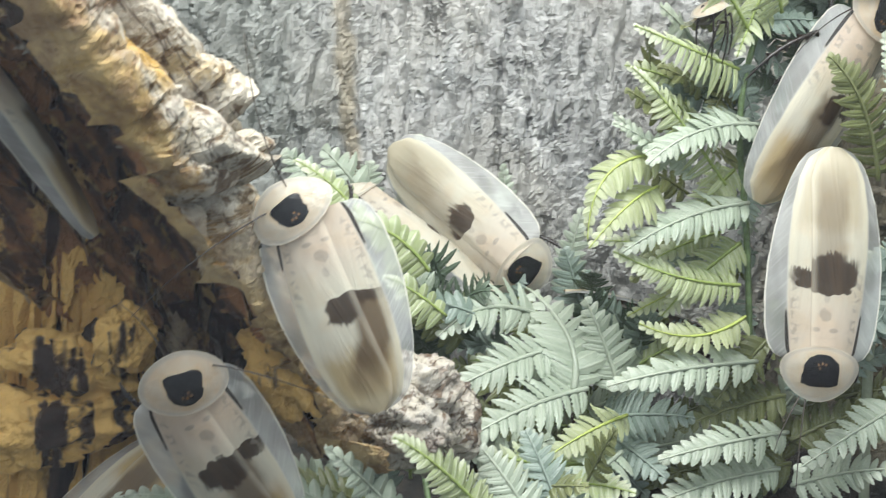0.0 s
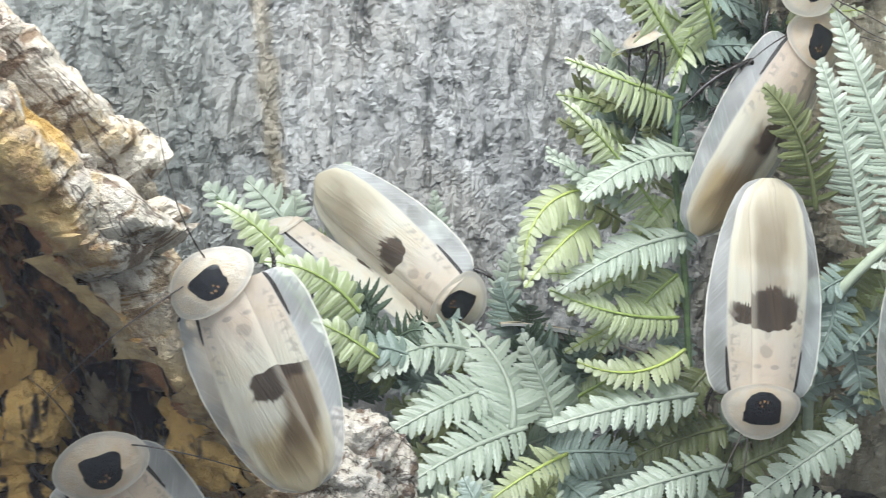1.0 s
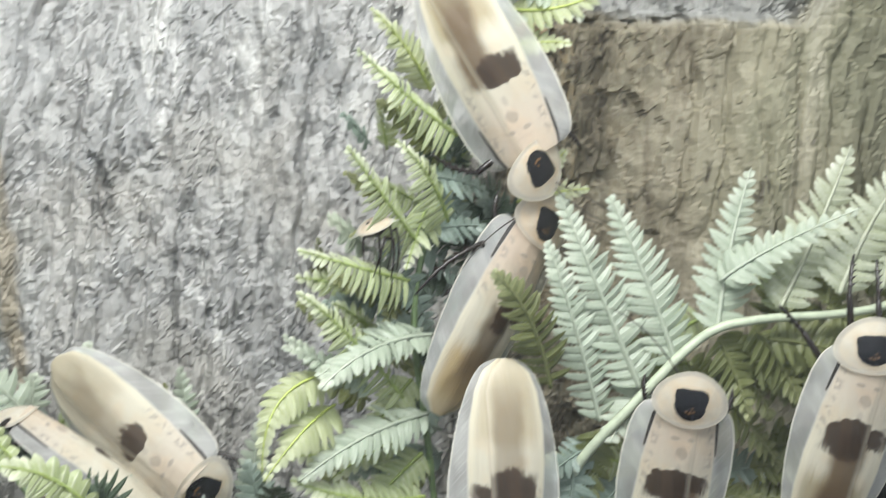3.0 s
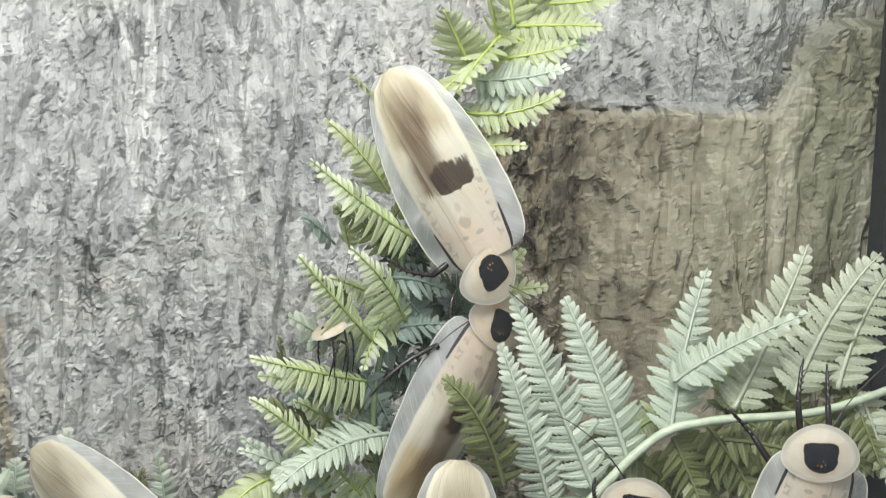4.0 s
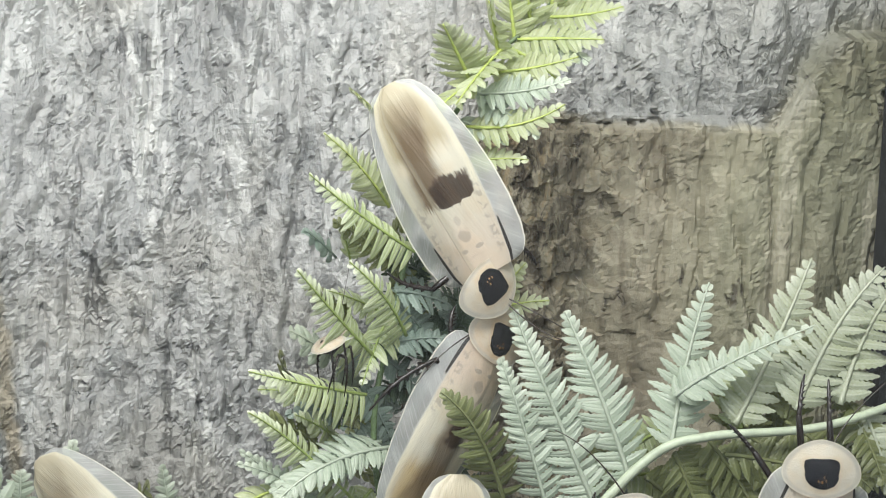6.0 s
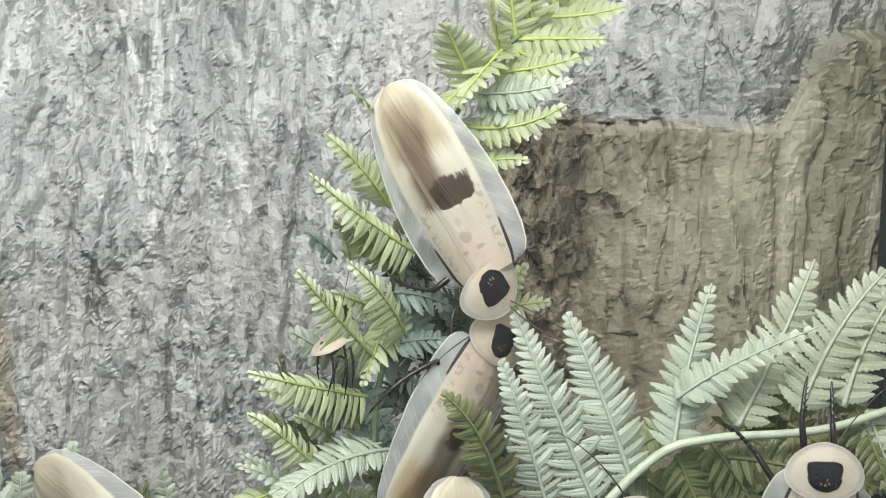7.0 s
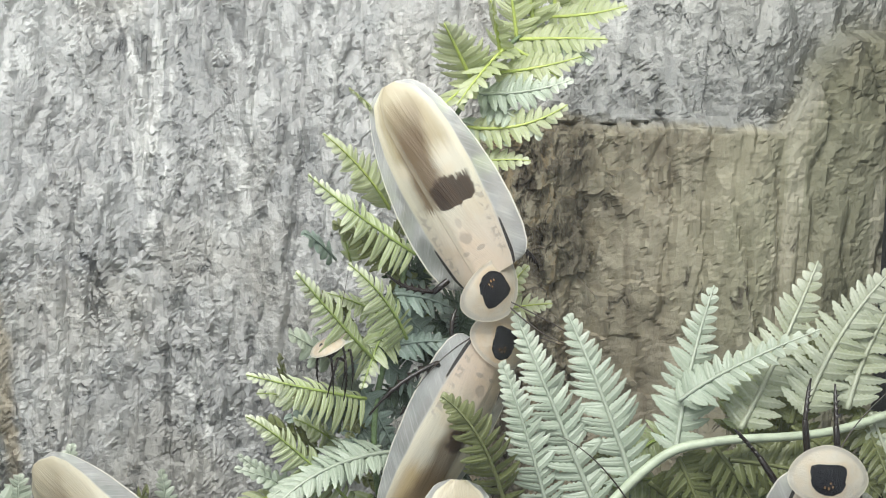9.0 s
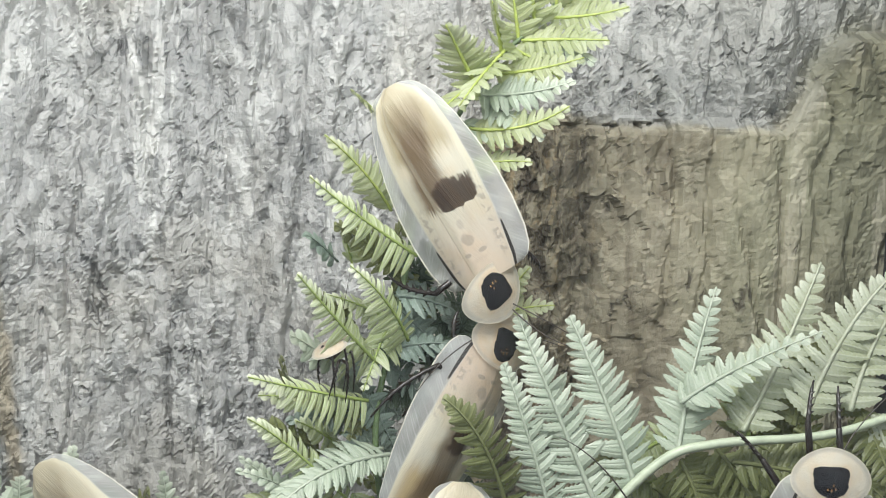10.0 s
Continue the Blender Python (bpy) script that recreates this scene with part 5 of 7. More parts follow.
frond(f, (-0.0010, 0.4940, 0.0690), (0.0070, 0.4900, 0.0760), (0.0150, 0.4860, 0.0770), 0.0095, (0.3, -0.8, 0.5), SHADE_DARK, 6)
frond(f, (0.0100, 0.4810, 0.0960), (0.0035, 0.4770, 0.1020), (-0.0030, 0.4730, 0.1020), 0.0106, (0.0, -0.8, 0.5), SHADE_DARK, 8)
frond(f, (0.0020, 0.4990, 0.0650), (0.0050, 0.4950, 0.0740), (0.0080, 0.4910, 0.0770), 0.0085, (-0.3, -0.8, 0.5), SHADE_DARK, 7)
frond(f, (-0.0050, 0.4880, 0.1000), (-0.0005, 0.4840, 0.1090), (0.0040, 0.4800, 0.1120), 0.0109, (0.0, -0.8, 0.5), SHADE_DARK, 7)
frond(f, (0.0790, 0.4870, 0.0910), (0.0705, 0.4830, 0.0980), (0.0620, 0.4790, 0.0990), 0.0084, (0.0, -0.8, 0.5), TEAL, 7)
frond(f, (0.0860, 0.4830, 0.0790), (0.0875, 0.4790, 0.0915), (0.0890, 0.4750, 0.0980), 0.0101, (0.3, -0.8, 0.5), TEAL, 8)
frond(f, (0.0680, 0.4980, 0.0950), (0.0665, 0.4940, 0.1050), (0.0650, 0.4900, 0.1090), 0.0083, (-0.3, -0.8, 0.5), SHADE_DARK, 7)
frond(f, (0.0690, 0.4840, 0.0870), (0.0670, 0.4800, 0.0980), (0.0650, 0.4760, 0.1030), 0.0094, (0.0, -0.8, 0.5), SHADE_DARK, 6)
frond(f, (0.0840, 0.4950, 0.0800), (0.0840, 0.4910, 0.0910), (0.0840, 0.4870, 0.0960), 0.0099, (-0.3, -0.8, 0.5), SHADE_DARK, 6)
frond(f, (0.0880, 0.4930, 0.0770), (0.0940, 0.4890, 0.0855), (0.1000, 0.4850, 0.0880), 0.0095, (0.3, -0.8, 0.5), SHADE_DARK, 6)
frond(f, (0.0790, 0.5010, 0.0690), (0.0835, 0.4970, 0.0805), (0.0880, 0.4930, 0.0860), 0.0099, (-0.3, -0.8, 0.5), SHADE_DARK, 6)
frond(f, (0.0830, 0.4840, 0.0810), (0.0835, 0.4800, 0.0905), (0.0840, 0.4760, 0.0940), 0.0098, (-0.3, -0.8, 0.5), SHADE_DARK, 6)
frond(f, (0.0670, 0.5010, 0.0770), (0.0655, 0.4970, 0.0885), (0.0640, 0.4930, 0.0940), 0.0082, (-0.3, -0.8, 0.5), SHADE_DARK, 6)
frond(f, (0.0790, 0.4930, 0.0850), (0.0840, 0.4890, 0.0935), (0.0890, 0.4850, 0.0960), 0.0084, (0.0, -0.8, 0.5), SHADE_DARK, 9)
f = fern("small artificial fern with rounded pale green lobes before the log")
stalk(f, [(0.0180, 0.3700, 0.0181), (0.0141, 0.3650, 0.0481), (0.0100, 0.3620, 0.0581)], 0.0012, 0.0007, STEM_PALE)
frond(f, (0.0296, 0.3700, 0.0509), (0.0108, 0.3580, 0.0722), (-0.0035, 0.3520, 0.0829), 0.0075, (-0.1, -0.74, 0.62), GREEN, 15)
frond(f, (0.0019, 0.3600, 0.0529), (-0.0112, 0.3500, 0.0700), (-0.0220, 0.3420, 0.0819), 0.0069, (-0.1, -0.74, 0.62), MINT, 8)
frond(f, (0.0263, 0.3650, 0.0472), (0.0184, 0.3675, 0.0615), (0.0105, 0.3700, 0.0732), 0.0094, (-0.1, -0.74, 0.62), GREEN, 11)
frond(f, (-0.0114, 0.3550, 0.0531), (-0.0299, 0.3500, 0.0654), (-0.0474, 0.3450, 0.0699), 0.0061, (-0.1, -0.74, 0.62), MINT, 10)
frond(f, (-0.0475, 0.3500, 0.0533), (-0.0650, 0.3450, 0.0626), (-0.0824, 0.3400, 0.0629), 0.0048, (-0.1, -0.74, 0.62), MINT, 9)
frond(f, (0.0448, 0.3800, 0.0441), (0.0341, 0.3850, 0.0580), (0.0233, 0.3900, 0.0691), 0.0103, (-0.1, -0.74, 0.62), MINT, 11)
frond(f, (0.0552, 0.3900, 0.0387), (0.0470, 0.4000, 0.0557), (0.0389, 0.4100, 0.0694), 0.0107, (-0.1, -0.74, 0.62), TEAL, 12)
f = fern("green artificial fern with ribbed undersides showing behind the log")
stalk(f, [(0.0087, 0.4400, 0.0269), (-0.0007, 0.4600, 0.0633), (-0.0097, 0.4700, 0.0953), (-0.0340, 0.4800, 0.1269), (-0.0524, 0.4800, 0.1474)], 0.0012, 0.0006, STEM)
frond(f, (-0.0233, 0.4500, 0.1312), (-0.0351, 0.4500, 0.1426), (-0.0487, 0.4500, 0.1504), 0.0063, (-0.1, -0.8, 0.55), GREEN, 9, teeth=False, slim=0.5)
frond(f, (0.0024, 0.4500, 0.1133), (-0.0125, 0.4450, 0.1272), (-0.0305, 0.4400, 0.1322), 0.0093, (-0.1, -0.8, 0.55), GREEN, 10, teeth=False, slim=0.5)
frond(f, (0.0098, 0.4500, 0.0971), (-0.0031, 0.4450, 0.1067), (-0.0133, 0.4400, 0.1121), 0.0072, (-0.1, -0.8, 0.55), GREEN, 8, teeth=False, slim=0.5)
frond(f, (-0.0292, 0.5300, 0.1294), (-0.0381, 0.5300, 0.1391), (-0.0469, 0.5300, 0.1468), 0.0104, (-0.1, -0.8, 0.55), MINT, 5)
frond(f, (-0.0112, 0.5500, 0.1330), (-0.0088, 0.5500, 0.1442), (-0.0064, 0.5500, 0.1537), 0.0070, (-0.1, -0.8, 0.55), MINT, 5)
frond(f, (-0.0280, 0.5500, 0.1243), (-0.0278, 0.5500, 0.1330), (-0.0277, 0.5500, 0.1405), 0.0076, (-0.1, -0.8, 0.55), MINT, 5)
frond(f, (0.0031, 0.4600, 0.1007), (-0.0049, 0.4600, 0.1107), (-0.0128, 0.4600, 0.1188), 0.0091, (-0.1, -0.8, 0.55), MINT, 6)
frond(f, (0.0224, 0.4600, 0.0956), (0.0107, 0.4550, 0.1002), (-0.0009, 0.4500, 0.1026), 0.0079, (-0.1, -0.74, 0.62), TEAL, 6)
frond(f, (0.0170, 0.4700, 0.0840), (0.0061, 0.4650, 0.0899), (-0.0049, 0.4600, 0.0936), 0.0092, (-0.1, -0.74, 0.62), DEEP, 6)
frond(f, (-0.0474, 0.5200, 0.1317), (-0.0548, 0.5200, 0.1397), (-0.0621, 0.5200, 0.1459), 0.0078, (-0.1, -0.8, 0.55), MINT, 5)
f = fern("large artificial fern with long toothed pinnae and a thick pale stem")
stalk(f, [(0.1794, 0.4750, 0.0249), (0.1661, 0.4550, 0.0996), (0.1656, 0.4380, 0.1288), (0.1831, 0.4300, 0.1547), (0.2067, 0.4300, 0.1785), (0.2265, 0.4280, 0.1855), (0.2680, 0.4250, 0.1904), (0.3153, 0.4300, 0.2050)], 0.0021, 0.0014, STEM_PALE)
frond(f, (0.1549, 0.4360, 0.1594), (0.1435, 0.4280, 0.1850), (0.1295, 0.4250, 0.2004), 0.0101, (-0.2, -0.9, 0.3), DEEP, 15)
frond(f, (0.1733, 0.4350, 0.1477), (0.1620, 0.4370, 0.1831), (0.1520, 0.4400, 0.2100), 0.0094, (-0.15, -0.9, 0.3), MINT, 22)
frond(f, (0.1863, 0.4330, 0.1603), (0.1709, 0.4390, 0.1946), (0.1570, 0.4450, 0.2262), 0.0117, (-0.15, -0.9, 0.3), MINT, 23)
frond(f, (0.1988, 0.4310, 0.1685), (0.1879, 0.4390, 0.1989), (0.1761, 0.4470, 0.2262), 0.0121, (-0.15, -0.9, 0.3), MINT, 19)
frond(f, (0.2126, 0.4300, 0.1806), (0.2199, 0.4400, 0.2082), (0.2305, 0.4500, 0.2376), 0.0117, (-0.15, -0.9, 0.3), MINT, 17)
frond(f, (0.2136, 0.4320, 0.1987), (0.2314, 0.4280, 0.2116), (0.2605, 0.4240, 0.2262), 0.0088, (-0.1, -0.74, 0.62), MINT, 14)
frond(f, (0.2356, 0.4300, 0.1894), (0.2531, 0.4390, 0.2182), (0.2686, 0.4480, 0.2477), 0.0130, (-0.15, -0.9, 0.3), SAGE, 16)
frond(f, (0.2572, 0.4280, 0.1951), (0.2732, 0.4350, 0.2232), (0.2944, 0.4420, 0.2457), 0.0129, (-0.15, -0.9, 0.3), SAGE, 15)
frond(f, (0.2737, 0.4280, 0.1973), (0.2859, 0.4350, 0.2235), (0.3042, 0.4420, 0.2456), 0.0120, (-0.15, -0.9, 0.3), SAGE, 14)
frond(f, (0.2386, 0.4320, 0.1874), (0.2411, 0.4410, 0.2021), (0.2436, 0.4500, 0.2142), 0.0104, (-0.15, -0.9, 0.3), GREEN, 8)
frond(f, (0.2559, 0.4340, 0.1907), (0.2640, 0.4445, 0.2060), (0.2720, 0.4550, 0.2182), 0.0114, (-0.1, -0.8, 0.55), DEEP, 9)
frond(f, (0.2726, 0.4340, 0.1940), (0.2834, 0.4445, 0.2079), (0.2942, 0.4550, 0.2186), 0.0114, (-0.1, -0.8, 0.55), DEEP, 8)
# olive pinnae below the stem, darkened in colour as if in its shade
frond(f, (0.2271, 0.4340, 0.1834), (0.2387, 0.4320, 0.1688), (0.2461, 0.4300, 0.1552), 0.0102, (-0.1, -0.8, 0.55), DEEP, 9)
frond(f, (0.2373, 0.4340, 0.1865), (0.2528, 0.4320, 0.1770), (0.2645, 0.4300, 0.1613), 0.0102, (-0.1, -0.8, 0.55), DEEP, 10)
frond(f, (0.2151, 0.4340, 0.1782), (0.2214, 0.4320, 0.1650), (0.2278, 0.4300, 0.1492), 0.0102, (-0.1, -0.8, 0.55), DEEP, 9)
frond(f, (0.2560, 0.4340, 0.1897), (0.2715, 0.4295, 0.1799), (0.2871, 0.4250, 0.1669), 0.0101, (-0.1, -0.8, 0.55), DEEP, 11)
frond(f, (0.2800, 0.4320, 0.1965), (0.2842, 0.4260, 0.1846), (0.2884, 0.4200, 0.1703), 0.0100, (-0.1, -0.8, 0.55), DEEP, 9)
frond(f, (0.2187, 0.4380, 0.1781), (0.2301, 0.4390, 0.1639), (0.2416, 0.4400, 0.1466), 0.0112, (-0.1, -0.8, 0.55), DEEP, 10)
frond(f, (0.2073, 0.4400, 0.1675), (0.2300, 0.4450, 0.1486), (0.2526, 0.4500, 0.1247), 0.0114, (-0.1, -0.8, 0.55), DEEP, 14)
frond(f, (0.1644, 0.4370, 0.1339), (0.1634, 0.4350, 0.1165), (0.1530, 0.4300, 0.1018), 0.0089, (-0.1, -0.8, 0.55), TEAL, 9)
frond(f, (0.1556, 0.4370, 0.1197), (0.1490, 0.4335, 0.1042), (0.1424, 0.4300, 0.0857), 0.0089, (-0.1, -0.8, 0.55), TEAL, 10)
frond(f, (0.1736, 0.4370, 0.1441), (0.1708, 0.4385, 0.1270), (0.1679, 0.4400, 0.1069), 0.0090, (-0.1, -0.8, 0.55), DEEP, 9)
frond(f, (0.1705, 0.4400, 0.1233), (0.1764, 0.4400, 0.1064), (0.1823, 0.4400, 0.0865), 0.0099, (-0.1, -0.8, 0.55), TEAL, 9)
frond(f, (0.1884, 0.4370, 0.1592), (0.1819, 0.4335, 0.1512), (0.1754, 0.4300, 0.1413), 0.0102, (-0.1, -0.8, 0.55), MINT, 6)
f = fern("dense low artificial fern filling the floor of the tank")
frond(f, (0.0635, 0.4994, 0.0433), (0.0717, 0.4924, 0.0345), (0.0800, 0.4854, 0.0233), 0.0114, (-0.15, -0.9, 0.3), MINT, 8)
frond(f, (0.0654, 0.4776, 0.0367), (0.0722, 0.4706, 0.0317), (0.0790, 0.4636, 0.0248), 0.0098, (-0.1, -0.74, 0.62), GREEN, 7)
frond(f, (0.0630, 0.4798, 0.0538), (0.0770, 0.4728, 0.0633), (0.0909, 0.4658, 0.0700), 0.0105, (-0.4, -0.6, 0.6), MINT, 10)
frond(f, (0.0361, 0.5019, 0.0734), (0.0208, 0.4949, 0.0792), (0.0054, 0.4879, 0.0822), 0.0117, (0.2, -0.7, 0.6), TEAL, 8)
frond(f, (0.0862, 0.4957, 0.0366), (0.1019, 0.4887, 0.0519), (0.1176, 0.4817, 0.0636), 0.0106, (-0.1, -0.74, 0.62), DEEP, 11)
frond(f, (0.0581, 0.4787, 0.0704), (0.0422, 0.4717, 0.0764), (0.0264, 0.4647, 0.0796), 0.0100, (0.2, -0.7, 0.6), MINT, 8)
frond(f, (0.0285, 0.4838, 0.0522), (0.0163, 0.4768, 0.0608), (0.0041, 0.4698, 0.0668), 0.0097, (0.2, -0.7, 0.6), TEAL, 8)
frond(f, (0.0894, 0.4980, 0.0775), (0.1003, 0.4910, 0.0845), (0.1112, 0.4840, 0.0893), 0.0109, (-0.1, -0.74, 0.62), TEAL, 7)
frond(f, (0.0679, 0.4940, 0.0288), (0.0550, 0.4870, 0.0374), (0.0421, 0.4800, 0.0433), 0.0092, (0.2, -0.7, 0.6), DEEP, 7)
frond(f, (0.0774, 0.4888, 0.0587), (0.0923, 0.4818, 0.0720), (0.1072, 0.4748, 0.0821), 0.0094, (-0.4, -0.6, 0.6), TEAL, 11)
frond(f, (0.0802, 0.4849, 0.0695), (0.0954, 0.4779, 0.0836), (0.1106, 0.4709, 0.0943), 0.0093, (0.2, -0.7, 0.6), GREEN, 12)
frond(f, (0.0667, 0.4996, 0.0477), (0.0750, 0.4926, 0.0638), (0.0834, 0.4856, 0.0769), 0.0095, (-0.1, -0.74, 0.62), DEEP, 9)
frond(f, (0.0385, 0.5036, 0.0434), (0.0194, 0.4966, 0.0392), (0.0002, 0.4896, 0.0315), 0.0096, (-0.4, -0.6, 0.6), TEAL, 11)
frond(f, (0.0450, 0.4944, 0.0138), (0.0272, 0.4874, 0.0172), (0.0094, 0.4804, 0.0175), 0.0090, (-0.4, -0.6, 0.6), GREEN, 10)
frond(f, (0.0318, 0.4788, 0.0473), (0.0203, 0.4718, 0.0575), (0.0087, 0.4648, 0.0652), 0.0095, (-0.4, -0.6, 0.6), GREEN, 8)
frond(f, (0.0851, 0.4842, 0.0364), (0.1005, 0.4772, 0.0457), (0.1160, 0.4702, 0.0519), 0.0110, (-0.15, -0.9, 0.3), MINT, 9)
frond(f, (0.0764, 0.4848, 0.0425), (0.0690, 0.4778, 0.0550), (0.0615, 0.4708, 0.0650), 0.0106, (-0.1, -0.74, 0.62), GREEN, 6)
frond(f, (0.0673, 0.4962, 0.0353), (0.0869, 0.4892, 0.0350), (0.1065, 0.4822, 0.0314), 0.0096, (0.2, -0.7, 0.6), TEAL, 11)
frond(f, (0.0657, 0.4834, 0.0460), (0.0828, 0.4764, 0.0446), (0.0999, 0.4694, 0.0403), 0.0100, (0.2, -0.7, 0.6), MINT, 10)
frond(f, (0.0550, 0.4832, 0.0562), (0.0399, 0.4762, 0.0682), (0.0248, 0.4692, 0.0770), 0.0093, (0.2, -0.7, 0.6), TEAL, 8)
frond(f, (0.0680, 0.4852, 0.0419), (0.0811, 0.4782, 0.0348), (0.0941, 0.4712, 0.0249), 0.0104, (-0.15, -0.9, 0.3), TEAL, 9)
frond(f, (0.0532, 0.5008, 0.0569), (0.0595, 0.4938, 0.0714), (0.0658, 0.4868, 0.0832), 0.0107, (-0.4, -0.6, 0.6), DEEP, 8)
frond(f, (0.0662, 0.5017, 0.0419), (0.0405, 0.4947, 0.0449), (0.0149, 0.4877, 0.0436), 0.0091, (-0.15, -0.9, 0.3), GREEN, 13)
frond(f, (0.0482, 0.4942, 0.0413), (0.0326, 0.4872, 0.0373), (0.0171, 0.4802, 0.0305), 0.0091, (-0.1, -0.74, 0.62), MINT, 10)
frond(f, (0.0566, 0.4802, 0.0699), (0.0384, 0.4732, 0.0749), (0.0203, 0.4662, 0.0768), 0.0093, (-0.15, -0.9, 0.3), GREEN, 11)
frond(f, (0.0488, 0.4740, 0.0322), (0.0344, 0.4670, 0.0304), (0.0200, 0.4600, 0.0259), 0.0093, (0.2, -0.7, 0.6), MINT, 7)
frond(f, (0.1689, 0.4850, 0.0526), (0.1802, 0.4780, 0.0644), (0.1914, 0.4710, 0.0734), 0.0112, (-0.15, -0.9, 0.3), DEEP, 9)
frond(f, (0.1423, 0.4953, 0.0381), (0.1268, 0.4883, 0.0373), (0.1113, 0.4813, 0.0338), 0.0103, (-0.15, -0.9, 0.3), GREEN, 8)
frond(f, (0.1713, 0.4865, 0.0577), (0.1817, 0.4795, 0.0595), (0.1922, 0.4725, 0.0592), 0.0086, (-0.15, -0.9, 0.3), GREEN, 6)
frond(f, (0.1405, 0.4929, 0.0359), (0.1165, 0.4859, 0.0332), (0.0925, 0.4789, 0.0264), 0.0099, (-0.4, -0.6, 0.6), DEEP, 11)
frond(f, (0.1425, 0.4808, 0.0385), (0.1199, 0.4738, 0.0394), (0.0973, 0.4668, 0.0365), 0.0091, (-0.1, -0.74, 0.62), DEEP, 11)
frond(f, (0.1306, 0.4908, 0.0304), (0.1161, 0.4838, 0.0251), (0.1016, 0.4768, 0.0171), 0.0087, (-0.15, -0.9, 0.3), GREEN, 8)
frond(f, (0.1290, 0.5008, 0.0426), (0.1138, 0.4938, 0.0369), (0.0985, 0.4868, 0.0283), 0.0094, (-0.15, -0.9, 0.3), DEEP, 10)
frond(f, (0.1511, 0.4976, 0.0399), (0.1355, 0.4906, 0.0349), (0.1198, 0.4836, 0.0269), 0.0116, (-0.1, -0.74, 0.62), GREEN, 8)
frond(f, (0.0904, 0.4845, 0.0761), (0.0759, 0.4775, 0.0878), (0.0613, 0.4705, 0.0964), 0.0105, (0.2, -0.7, 0.6), MINT, 8)
frond(f, (0.1335, 0.4937, 0.0459), (0.1194, 0.4867, 0.0424), (0.1053, 0.4797, 0.0363), 0.0098, (-0.15, -0.9, 0.3), MINT, 7)
frond(f, (0.1034, 0.4888, 0.0355), (0.0809, 0.4818, 0.0392), (0.0585, 0.4748, 0.0391), 0.0103, (-0.4, -0.6, 0.6), DEEP, 11)
frond(f, (0.1408, 0.4819, 0.0438), (0.1209, 0.4749, 0.0392), (0.1010, 0.4679, 0.0310), 0.0084, (-0.4, -0.6, 0.6), MINT, 10)
frond(f, (0.1568, 0.4902, 0.0443), (0.1419, 0.4832, 0.0526), (0.1271, 0.4762, 0.0581), 0.0105, (-0.15, -0.9, 0.3), DEEP, 7)
frond(f, (0.1333, 0.4775, 0.0524), (0.1209, 0.4705, 0.0629), (0.1085, 0.4635, 0.0707), 0.0084, (-0.1, -0.74, 0.62), MINT, 6)
frond(f, (0.1288, 0.4781, 0.0628), (0.1105, 0.4711, 0.0704), (0.0922, 0.4641, 0.0747), 0.0085, (-0.1, -0.74, 0.62), MINT, 10)
frond(f, (0.1421, 0.4848, 0.0822), (0.1495, 0.4778, 0.0922), (0.1569, 0.4708, 0.1000), 0.0101, (-0.1, -0.74, 0.62), DEEP, 7)
frond(f, (0.1435, 0.4792, 0.0885), (0.1379, 0.4722, 0.0992), (0.1323, 0.4652, 0.1077), 0.0083, (-0.4, -0.6, 0.6), GREEN, 5)
frond(f, (0.1669, 0.4890, 0.0777), (0.1686, 0.4820, 0.0926), (0.1702, 0.4750, 0.1051), 0.0098, (-0.15, -0.9, 0.3), DEEP, 8)
frond(f, (0.1511, 0.4949, 0.0711), (0.1512, 0.4879, 0.0887), (0.1512, 0.4809, 0.1035), 0.0101, (0.2, -0.7, 0.6), GREEN, 9)
frond(f, (0.1097, 0.5010, 0.0711), (0.0843, 0.4940, 0.0767), (0.0590, 0.4870, 0.0781), 0.0111, (-0.4, -0.6, 0.6), DEEP, 13)
frond(f, (0.1185, 0.4957, 0.0471), (0.0996, 0.4887, 0.0431), (0.0807, 0.4817, 0.0356), 0.0087, (-0.4, -0.6, 0.6), MINT, 9)
frond(f, (0.1273, 0.4904, 0.0365), (0.1064, 0.4834, 0.0331), (0.0854, 0.4764, 0.0261), 0.0084, (-0.15, -0.9, 0.3), DEEP, 12)
frond(f, (0.1709, 0.4998, 0.0625), (0.1822, 0.4928, 0.0688), (0.1934, 0.4858, 0.0729), 0.0114, (-0.15, -0.9, 0.3), DEEP, 8)
frond(f, (0.1602, 0.5011, 0.0523), (0.1556, 0.4941, 0.0706), (0.1509, 0.4871, 0.0859), 0.0108, (-0.15, -0.9, 0.3), DEEP, 8)
frond(f, (0.1447, 0.4849, 0.0594), (0.1526, 0.4779, 0.0764), (0.1604, 0.4709, 0.0904), 0.0093, (-0.15, -0.9, 0.3), MINT, 8)
frond(f, (0.1599, 0.4789, 0.0633), (0.1532, 0.4719, 0.0753), (0.1464, 0.4649, 0.0849), 0.0082, (0.2, -0.7, 0.6), DEEP, 5)
frond(f, (-0.0181, 0.4327, 0.0338), (-0.0317, 0.4257, 0.0420), (-0.0453, 0.4187, 0.0475), 0.0086, (-0.15, -0.9, 0.3), MINT, 10)
frond(f, (0.0253, 0.4321, 0.0446), (0.0372, 0.4251, 0.0558), (0.0492, 0.4181, 0.0642), 0.0088, (-0.15, -0.9, 0.3), MINT, 9)
frond(f, (0.0326, 0.4070, 0.0474), (0.0462, 0.4000, 0.0535), (0.0597, 0.3930, 0.0570), 0.0088, (-0.1, -0.74, 0.62), DEEP, 10)
